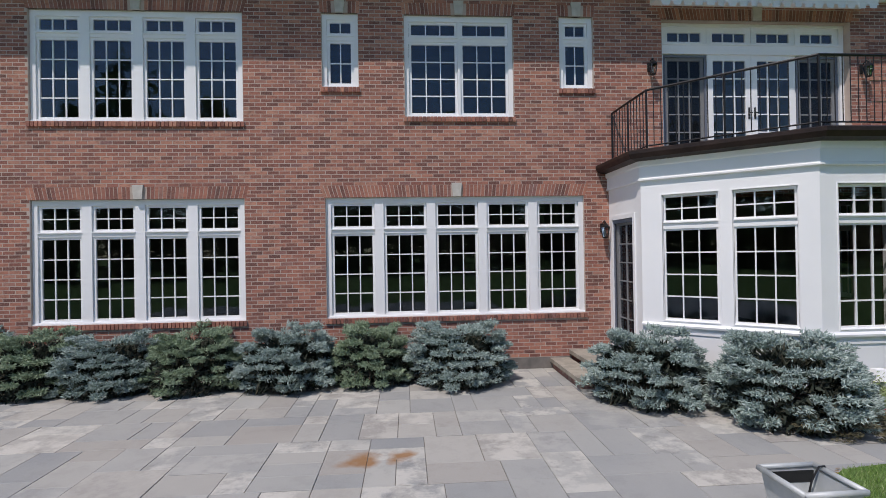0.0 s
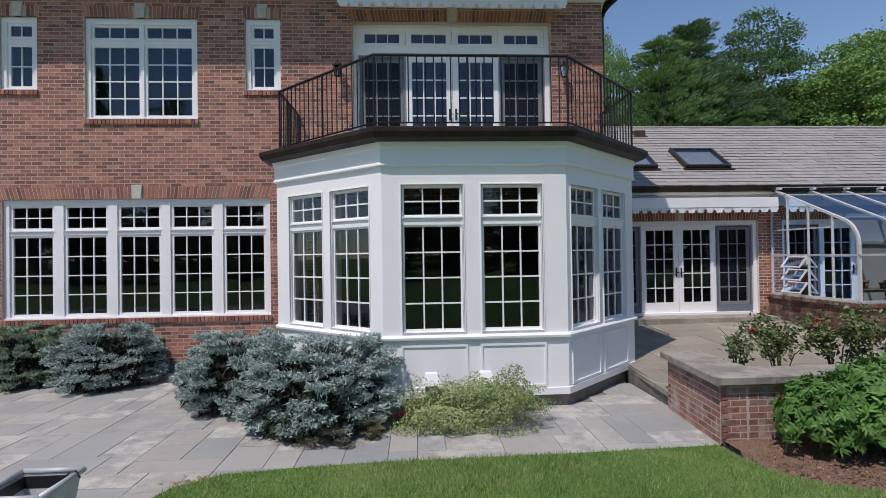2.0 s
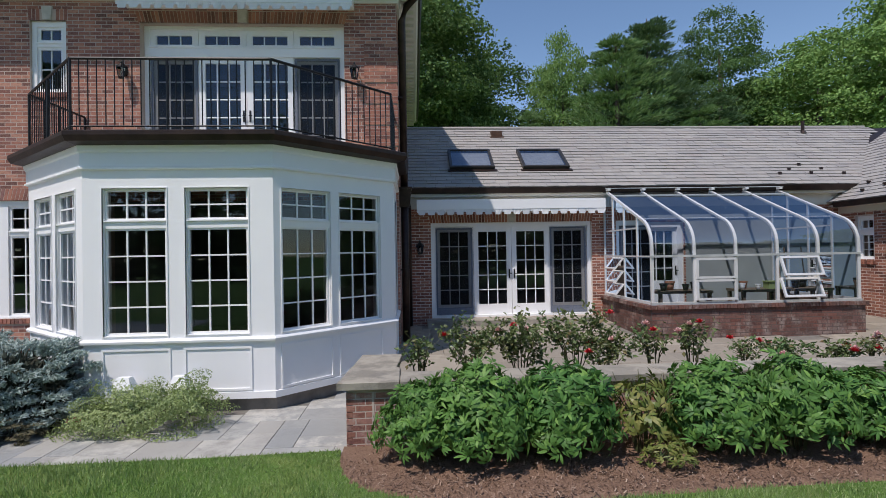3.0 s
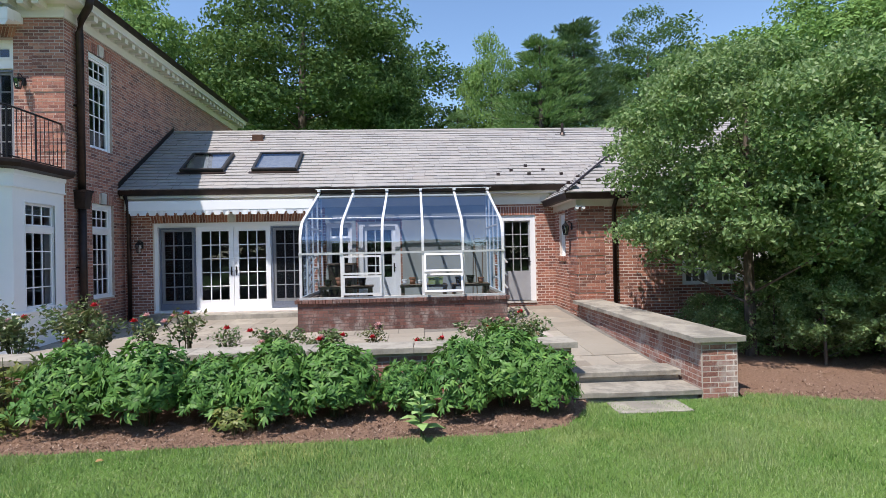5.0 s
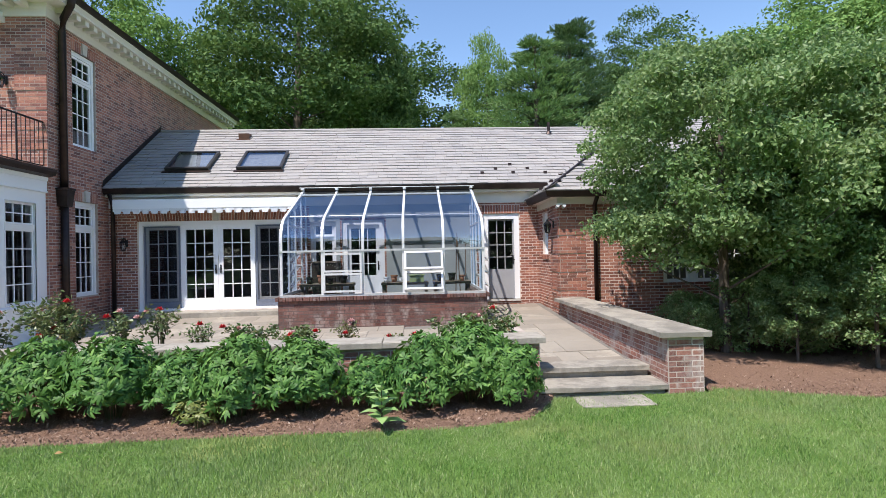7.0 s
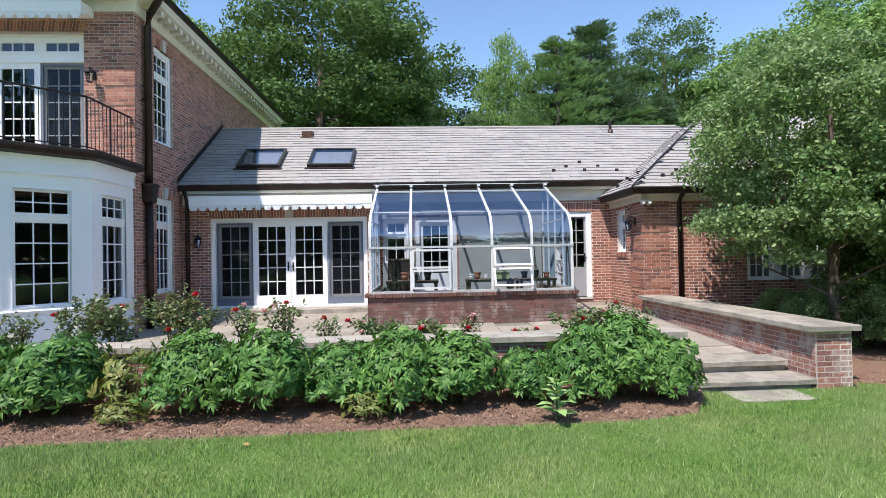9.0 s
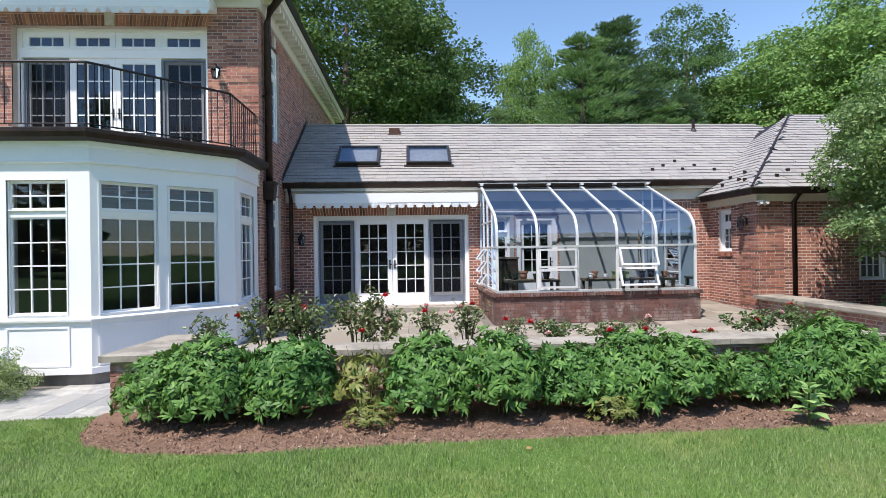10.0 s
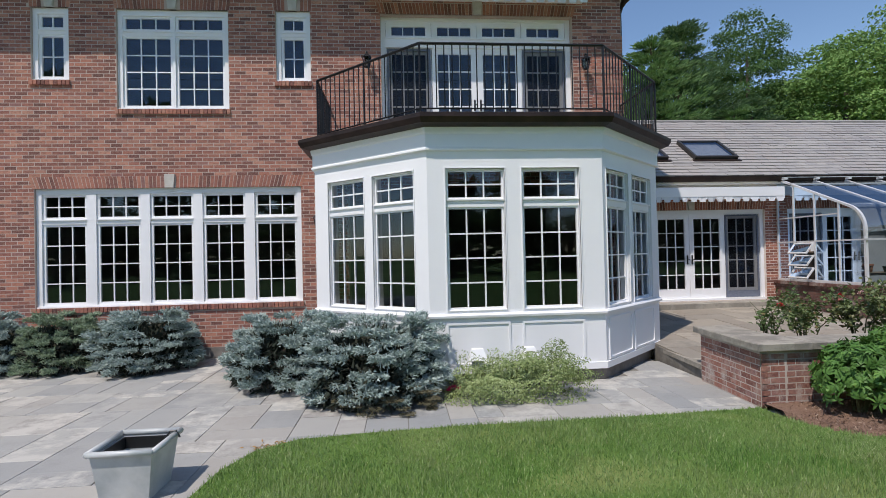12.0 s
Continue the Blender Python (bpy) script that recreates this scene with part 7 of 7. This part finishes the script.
def rose_mesh(seed, leaves, spread, tall):
    r = random.Random(seed)
    s, tips = Shape(), []
    for i in range(9):
        a, k = r.uniform(0, 6.28), r.uniform(0.3, 1.0)
        top = Vector((math.cos(a) * spread * k, math.sin(a) * spread * k, tall * r.uniform(0.6, 1.0)))
        mid = Vector((top.x * 0.4, top.y * 0.4, top.z * 0.55))
        s.tube([(math.cos(a) * 0.04, math.sin(a) * 0.04, 0), mid, top], [0.008, 0.006, 0.003], 4)
        tips.append((mid, top))
        for j in range(3):
            b = r.uniform(0, 6.28)
            w = mid.lerp(top, r.random())
            e = w + Vector((math.cos(b) * 0.14, math.sin(b) * 0.14, r.uniform(0.03, 0.2)))
            s.tube([w, e], [0.004, 0.002], 3)
            tips.append((w, e))
    pts = np.array([tuple(a.lerp(b, r.random() ** 0.7)) for a, b in (tips[r.randrange(len(tips))] for _ in range(leaves))]) + rng.normal(0, 0.035, (leaves, 3))
    v, f = leaf_quads(pts, unit_rows(leaves) + [0, 0, 0.15], rng.uniform(0.045, 0.075, leaves), rng.uniform(0.03, 0.046, leaves), 0.15)
    st = s.mesh("cane_frame")
    st.materials.append(STEM)
    return raw_mesh("foliage", v, f, ROSE_LEAF), st, [b for a, b in tips]


ROSES = [rose_mesh(1, 820, 0.36, 0.76), rose_mesh(2, 600, 0.32, 0.84), rose_mesh(3, 180, 0.22, 0.62), rose_mesh(4, 420, 0.36, 0.55)]
for i, (x, y, k, sc, blooms) in enumerate(((9.78, 6.05, 2, 1.0, 0), (10.45, 6.25, 0, 0.95, 1), (11.05, 6.05, 0, 1.05, 2), (11.75, 6.2, 1, 1.05, 2), (12.1, 5.95, 0, 0.9, 1), (12.75, 6.1, 2, 1.05, 1), (13.3, 6.15, 2, 1.15, 2), (13.9, 6.0, 2, 0.8, 1), (14.5, 6.25, 3, 0.95, 2),
                                           (15.2, 6.0, 3, 0.9, 3), (15.9, 6.3, 2, 0.75, 2), (16.7, 6.1, 3, 0.6, 3), (17.55, 6.2, 3, 1.05, 1), (18.1, 5.95, 0, 0.8, 1))):
    z = 0.26
    t = thing("rose_bush", (x, y, z), "straggly rose bush with small blooms in the raised bed" if blooms else "bare thin-leaved rose bush on the wall corner", "plant", "roses")
    m = Matrix.Translation((x, y, z)) @ Matrix.Rotation(i * 2.1, 4, "Z") @ Matrix.Diagonal((sc * 1.25, sc * 1.1, sc * (1.0 if x < 14 else 0.92), 1))
    fol, canes, ends = ROSES[k]
    own("foliage", fol, None, t, place=m)
    stuff(own("cane_frame", canes, None, t, place=m))
    for j in range(blooms + 1 if blooms else 0):
        e = m @ ends[(j * 5 + i) % len(ends)]
        blossom(t, tuple(e), 0.062, PINK_PETAL if (i + j) % 2 == 0 else RED_PETAL, i * 7 + j)
BEDDING = peony_mesh("foliage", PEONY, 17, 90, 0.50, 0.90, 0.25)
for i in range(9):
    x = 13.9 + i * 0.52
    t = thing("bedding_flower", (x, 5.78, 0.36), "low red bedding flower on the terrace edge", "plant", "bedding flowers")
    own("foliage", BEDDING, None, t, place=Matrix.Translation((x, 5.78, 0.32)) @ Matrix.Diagonal((0.22, 0.2, 0.16, 1)))
    for j in range(3):
        blossom(t, (x + rng.uniform(-0.12, 0.12), 5.76 + rng.uniform(-0.06, 0.06), 0.44 + rng.uniform(0, 0.06)), 0.055, PINK_PETAL if i % 4 == 3 else RED_PETAL, 50 + i * 3 + j)


# ---- trees ----
def limb_tree(name, seed, tall, spread, trunk, limbs, fork=0.3, split=None):
    """Trunk and limbs; returns the mesh and the limbs' ends."""
    r, s, ends = random.Random(seed), Shape(), []
    path = [Vector((0, 0, -0.3)), Vector((r.uniform(-0.1, 0.1) * spread * 0.2, 0, tall * 0.35)), Vector((r.uniform(-0.1, 0.1) * spread * 0.3, r.uniform(-0.1, 0.1), tall * 0.8))]
    s.tube(path, [trunk, trunk * 0.75, trunk * 0.25], 8)
    if split is not None:
        split.append(s.mesh("trunk"))
        s = Shape()
    for i in range(limbs):
        t = fork + (1 - fork) * i / limbs
        base = path[0].lerp(path[1], min(1, t * 1.6)) if t < 0.5 else path[1].lerp(path[2], (t - 0.5) * 1.7)
        a = i * 2.4 + r.uniform(-0.4, 0.4)
        l = spread * (0.9 - 0.45 * t) * r.uniform(0.75, 1.1)
        mid = base + Vector((math.cos(a) * l * 0.5, math.sin(a) * l * 0.5, l * 0.25))
        end = base + Vector((math.cos(a) * l, math.sin(a) * l, l * r.uniform(0.3, 0.75)))
        s.tube([base, mid, end], [trunk * 0.35 * (1.1 - t), trunk * 0.2 * (1.1 - t), trunk * 0.05], 5)
        ends += [mid.lerp(end, 0.4), end]
        if split is not None:
            split.append(s.mesh("limb"))
            s = Shape()
    ends.append(path[2] + Vector((0, 0, tall * 0.12)))
    if split is not None:
        for m in split:
            m.materials.append(BARK)
        return split, ends
    me = s.mesh(name)
    me.materials.append(BARK)
    return me, ends


def broadleaf(seed, tall, spread, leaves, size, mat, trunk=0.3, blobs=46, low=0.25, limbs=14, flat=0.72, split=None, puff=(0.16, 0.30), loose=0.55):
    """A broad-leaved tree: wood, and a crown of leaf masses with gaps between them."""
    wood, ends = limb_tree("trunk", seed, tall, spread, trunk, limbs, split=split)
    r = np.random.default_rng(seed)
    d = r.normal(size=(blobs, 3))
    d /= np.linalg.norm(d, axis=1)[:, None]
    rad = r.uniform(0.45, 1.0, blobs)[:, None] ** 0.6
    c = d * rad * [spread * 0.80, spread * 0.80, tall * (1 - low) * 0.46] + [0, 0, tall * (low + (1 - low) * 0.5)]
    c = np.concatenate([c, np.array([tuple(e) for e in ends if e.z > tall * low])])
    br = r.uniform(*puff, len(c)) * spread
    which = r.choice(len(c), leaves, p=br ** 2 / (br ** 2).sum())
    q = r.normal(size=(leaves, 3))
    q /= np.linalg.norm(q, axis=1)[:, None]
    q[:, 2] = np.where(q[:, 2] < -0.2, -q[:, 2] * 0.7, q[:, 2])
    depth = 1 - 0.35 * r.random(leaves) ** 2
    p = c[which] + q * (br[which] * depth)[:, None] * [1, 1, flat] + r.normal(0, size * 0.6, (leaves, 3))
    v, f = flat_quads(p, q + r.normal(0, loose, (leaves, 3)), size * r.uniform(0.6, 1.25, leaves), 0.62)
    return wood, raw_mesh("crown", v, f, mat)


def conifer(seed, tall, spread, mat, levels=22, size=0.24, per=165):
    """A pine: a straight trunk with whorls of level boughs, each bough a few flat plumes of needle sprays."""
    r = np.random.default_rng(seed)
    s = Shape().tube([(0, 0, -0.3), (0, 0, tall)], [tall * 0.018, 0.02], 7)
    pts, ways = [], []
    for i in range(levels):
        t = i / levels
        reach = spread * (1 - t) ** 0.62 * r.uniform(0.72, 1.12) + 0.25
        for j in range(6):
            z = tall * (0.08 + 0.92 * t) + r.normal(0, 0.25)
            a = j * 1.047 + i * 1.3 + r.normal(0, 0.25)
            l = reach * r.uniform(0.6, 1.12)
            out, side = np.array([math.cos(a), math.sin(a), 0.0]), np.array([-math.sin(a), math.cos(a), 0.0])
            rise = l * (0.30 * t - 0.04)
            e = out * l + [0, 0, z + rise]
            s.tube([(0, 0, z), tuple(e)], [0.05 * (1.1 - t), 0.012], 3)
            for w, off in ((0.45, 0.0), (0.68, 0.22), (0.72, -0.22), (0.95, 0.06)):
                c = out * l * w + side * off * l * r.uniform(0.6, 1.3) + [0, 0, z + rise * w]
                k = int(per * r.uniform(0.6, 1.3) * (0.45 + 0.55 * (1 - t)) * 0.5)
                q = r.normal(size=(k, 3))
                q /= np.linalg.norm(q, axis=1)[:, None]
                q[:, 2] = np.abs(q[:, 2])
                pts.append(c + q * [0.22 * l + 0.12, 0.22 * l + 0.12, 0.07 * l + 0.16] * r.uniform(0.6, 1.0, k)[:, None])
                ways.append(q * [0.5, 0.5, 0.3] + out * 0.8 + [0, 0, 0.55] + r.normal(0, 0.3, (k, 3)))
    p, w = np.concatenate(pts), np.concatenate(ways)
    v, f = leaf_quads(p, w, rng.uniform(0.7, 1.3, len(p)) * size * 1.25, rng.uniform(0.7, 1.2, len(p)) * size * 0.36, 0.2)
    st = s.mesh("trunk")
    st.materials.append(BARK)
    return st, raw_mesh("crown", v, f, mat)


KINDS = {
    "oak": (broadleaf(21, 20, 7.0, 40000, 0.26, TREE_LEAF, 0.42, 190, puff=(0.10, 0.21)), "tall full-crowned broad-leaved tree at the wood's edge"),
    "maple": (broadleaf(22, 18, 5.5, 23000, 0.25, TREE_LIGHT, 0.34, 150, puff=(0.11, 0.22)), "light green broad-leaved tree at the wood's edge"),
    "ash": (broadleaf(23, 24, 5.0, 40000, 0.20, TREE_DARK, 0.36, 70, 0.15), "dark slender broad-leaved tree in the wood"),
    "pine": (conifer(24, 22, 5.0, PINE, 25), "dark blue-green pine in the wood"),
    "soft_pine": (conifer(25, 18, 4.4, PINE_LIGHT, 22), "soft light green pine at the wood's edge"),
    "far_oak": (broadleaf(31, 20, 7.0, 9500, 0.33, TREE_LEAF, 0.42, 60), "broad-leaved tree deep in the wood"),
    "far_maple": (broadleaf(32, 18, 5.5, 9000, 0.31, TREE_LIGHT, 0.34, 46), "light green broad-leaved tree deep in the wood"),
    "far_ash": (broadleaf(33, 24, 5.0, 9000, 0.31, TREE_DARK, 0.36, 44, 0.12), "dark broad-leaved tree deep in the wood"),
    "garden_ash": (broadleaf(34, 24, 5.0, 1600, 1.4, TREE_DARK, 0.36, 40, 0.10), "dark tree across the garden, mirrored in the windows"),
}
FIRST = {}


def tree(kind, x, y, scale=1.0, turn=0.0, wide=1.0, z=-0.2):
    (wood, crown), label = KINDS[kind]
    m = Matrix.Translation((x, y, z)) @ Matrix.Rotation(turn, 4, "Z") @ Matrix.Diagonal((scale * wide, scale * wide, scale, 1))
    if kind not in FIRST:
        t = thing("pine" if "pine" in kind else "tree", (0, 0, 0), label, "tree", "trees of the wood")
        own("trunk", wood, None, t)
        own("crown", crown, None, t)
        FIRST[kind] = t
        t.matrix_basis = m
        return t
    t = copy_thing(FIRST[kind], Matrix())
    t.matrix_basis = m
    return t


# the wood behind the wing, rising on a slope
for k, (kind, x, y, sc, wd) in enumerate((
        ("oak", 7.0, 43, 1.34, 1.15), ("oak", 12.6, 45, 1.14, 0.82), ("ash", -1.5, 47, 0.98, 1.0), ("maple", -7.0, 44, 1.4, 1.0), ("far_oak", -12.5, 43, 1.3, 1.0), ("far_ash", -17, 42, 1.2, 1.1),
        ("maple", 24.0, 47, 1.28, 0.52), ("soft_pine", 20.6, 46, 0.84, 0.9), ("soft_pine", 28.0, 44, 1.17, 1.4), ("pine", 31.8, 46, 1.08, 1.5), ("soft_pine", 34.4, 42, 0.80, 1.5), ("ash", 39.3, 47, 1.10, 1.0),
        ("pine", 36.8, 43, 0.72, 1.3), ("maple", 46.0, 43, 1.17, 1.2), ("maple", 51.0, 42, 1.36, 1.15), ("maple", 57, 42, 1.48, 1.15), ("maple", 63, 40, 1.5, 1.2), ("far_oak", 70, 40, 1.4, 1.2))):
    tree(kind, x, y, sc, k * 1.7, wd)
for k in range(26):
    x = -14 + k * 3.3 + rng.uniform(-1, 1)
    low = 0.80 if 17 < x < 26 else 1.10
    tree(("far_ash", "far_oak", "far_maple")[k % 3], x, 56 + rng.uniform(-3, 4), low * rng.uniform(0.92, 1.08), k * 2.3, 1.35, 0.6)
# trees across the garden, seen in the windows
for k in range(17):
    gx = -62 + k * 8.2 + rng.uniform(-2, 2)
    tree("garden_ash", gx, -40 + rng.uniform(-4, 4), rng.uniform(0.76, 0.84) if gx < -14 else rng.uniform(0.5, 0.75), k * 1.9, 1.4 if gx > -14 else 1.0)
tree("garden_ash", -30.5, -39, 0.98, 0.7, 0.75)
for k in range(24):
    tree("garden_ash", -58 + k * 5.2 + rng.uniform(-1, 1), -33 + rng.uniform(-2, 2), rng.uniform(0.26, 0.36), k * 1.1, 2.3, -1.2)

# the small tree and shrubs beside the terrace
NEAR_LEAF = leaf_mat("crab_apple_leaf", ((0.0, (0.060, 0.142, 0.044)), (0.4, (0.124, 0.252, 0.076)), (0.75, (0.240, 0.395, 0.135)), (1.0, (0.440, 0.550, 0.275))), 0.48, 0.42, spec=0.35)
near_wood, near_crown = broadleaf(41, 5.5, 2.95, 64000, 0.086, NEAR_LEAF, 0.10, 250, 0.20, 16, 0.85, [], (0.06, 0.15), 1.1)
for x, y, turn, tall, label in ((22.15, 7.05, 0.0, 0.98, "small dense broad-leaved tree beside the low wall"), (25.7, 6.9, 4.0, 1.02, "small dense broad-leaved tree against the pavilion"), (24.3, 7.0, 2.2, 1.0, "small dense broad-leaved tree close to the pavilion")):
    t = thing("crab_apple", (x, y, -0.1), label, "tree", "crab apples")
    m = Matrix.Translation((x, y, -0.1)) @ Matrix.Rotation(turn, 4, "Z") @ Matrix.Diagonal((0.97, 0.97, tall, 1))
    for k, piece in enumerate(near_wood):
        own("limb" if k else "trunk", piece, None, t, place=m)
    own("crown", near_crown, None, t, place=m)
bush_wood, bush_crown = broadleaf(43, 1.5, 0.95, 5600, 0.068, NEAR_LEAF, 0.03, 44, 0.0, 14, 0.9, puff=(0.10, 0.24), loose=0.9)
for i, (x, y, sc) in enumerate(((21.7, 7.2, 0.60), (22.5, 7.0, 0.85), (23.2, 6.75, 1.0), (24.1, 6.6, 1.15), (25.0, 6.4, 1.25), (26.1, 6.2, 1.3), (27.4, 6.1, 1.4), (22.9, 7.6, 1.1), (23.7, 7.4, 1.35), (24.8, 7.3, 1.6), (26.1, 7.2, 1.7), (22.1, 8.3, 0.65))):
    t = thing("shrub", (x, y, -0.1), "leafy green shrub under the small tree", "shrub", "shrubs under the tree")
    m = Matrix.Translation((x, y, -0.1)) @ Matrix.Rotation(i * 2.0, 4, "Z") @ Matrix.Diagonal((sc, sc, sc, 1))
    own("wood", bush_wood, None, t, place=m)
    own("crown", bush_crown, None, t, place=m)

tall_wood, tall_crown = broadleaf(44, 2.2, 1.05, 10500, 0.060, NEAR_LEAF, 0.035, 60, 0.16, 16, 0.9, puff=(0.09, 0.20), loose=0.9)
for i, (x, y, sc) in enumerate(((22.75, 6.2, 0.72), (23.55, 5.7, 0.95), (24.6, 5.15, 1.15), (25.8, 5.0, 1.35), (27.1, 5.0, 1.45), (28.5, 5.0, 1.45))):
    t = thing("shrub", (x, y, -0.1), "tall open-based leafy shrub before the small trees", "shrub", "shrubs under the tree")
    m = Matrix.Translation((x, y, -0.1)) @ Matrix.Rotation(i * 1.6, 4, "Z") @ Matrix.Diagonal((sc, sc, sc, 1))
    own("wood", tall_wood, None, t, place=m)
    own("crown", tall_crown, None, t, place=m)

# ---- the metal planter on the patio ----
pl = thing("planter", (2.88, 3.87, GROUND), "empty square galvanised planter with a rolled rim on the patio", "planter")
cx, cy, zt = 2.875, 3.96, 0.245
body = Shape()
for grow, z0, z1, flip in ((0.0, GROUND, zt - 0.02, False), (-0.018, GROUND + 0.1, zt - 0.02, True)):
    v = [(cx + sx * (hx + grow), cy + sy * (hy + grow), z) for hx, hy, z in ((0.175, 0.185, z0), (0.222, 0.232, z1)) for sx, sy in ((-1, -1), (1, -1), (1, 1), (-1, 1))]
    body.put(v, [(i, (i + 1) % 4, 4 + (i + 1) % 4, 4 + i)[::-1 if flip else 1] for i in range(4)] + [(0, 1, 2, 3)])
part("body", body, LEAD, pl)
rim = Shape()
ring = [(cx - 0.235, cy - 0.245), (cx + 0.235, cy - 0.245), (cx + 0.235, cy + 0.245), (cx - 0.235, cy + 0.245)]
for (xa, ya), (xb, yb) in zip(ring, ring[1:] + ring[:1]):
    rim.tube([(xa, ya, zt), (xb, yb, zt)], 0.024, 8)
part("rim", rim, LEAD, pl, smooth=True)
part("liner", Shape().box(cx - 0.195, cx + 0.195, cy + 0.194, cy + 0.204, 0.13, 0.222).box(cx - 0.195, cx - 0.185, cy - 0.2, cy + 0.193, 0.13, 0.222), BLACK, pl, "black liner edge inside the planter")
hose = thing("irrigation_tube", (3.08, 4.10, zt), "thin black irrigation tube over the planter rim", "tube")
part("tube", Shape().tube([(2.93, 4.06, 0.0), (3.0, 4.09, 0.17), (3.07, 4.10, 0.272), (3.115, 4.10, 0.276), (3.145, 4.105, 0.22)], 0.008, 5), BLACK, hose)

# fallen leaves
DRY_LEAF = leaf_mat("dry_leaf", ((0.0, (0.20, 0.10, 0.035)), (0.5, (0.32, 0.18, 0.07)), (1.0, (0.42, 0.27, 0.12))), 0.15, 0.7)
for x, y, size in ((13.55, 3.64, 0.07),):
    v, f = blades(np.array([(x, y, -0.085)]), np.array([(1.0, 0.35, 0.15)]), np.array([(0.0, -0.4, 1.0)]), size, size * 0.6, 0.2)
    t = thing("fallen_leaf", (x, y, -0.1), "curled brown fallen leaf lying on the lawn", "leaf")
    own("blade", raw_mesh("blade", v, f, DRY_LEAF), None, t)
k = 90
v, f = blades(np.stack([rng.normal(3.72, 0.10, k), rng.normal(4.70, 0.09, k), np.full(k, GROUND + 0.012)], 1), unit_rows(k) * [1, 1, 0.25] + [0, 0, 0.1], unit_rows(k) * 0.4 + [0, 0, 1], rng.uniform(0.03, 0.06, k), rng.uniform(0.015, 0.03, k))
tagged(new("leaf_litter", raw_mesh("leaf_litter", v, f, DRY_LEAF)), "dry leaf litter in the corner of lawn and patio", "leaf litter", "", "stuff")
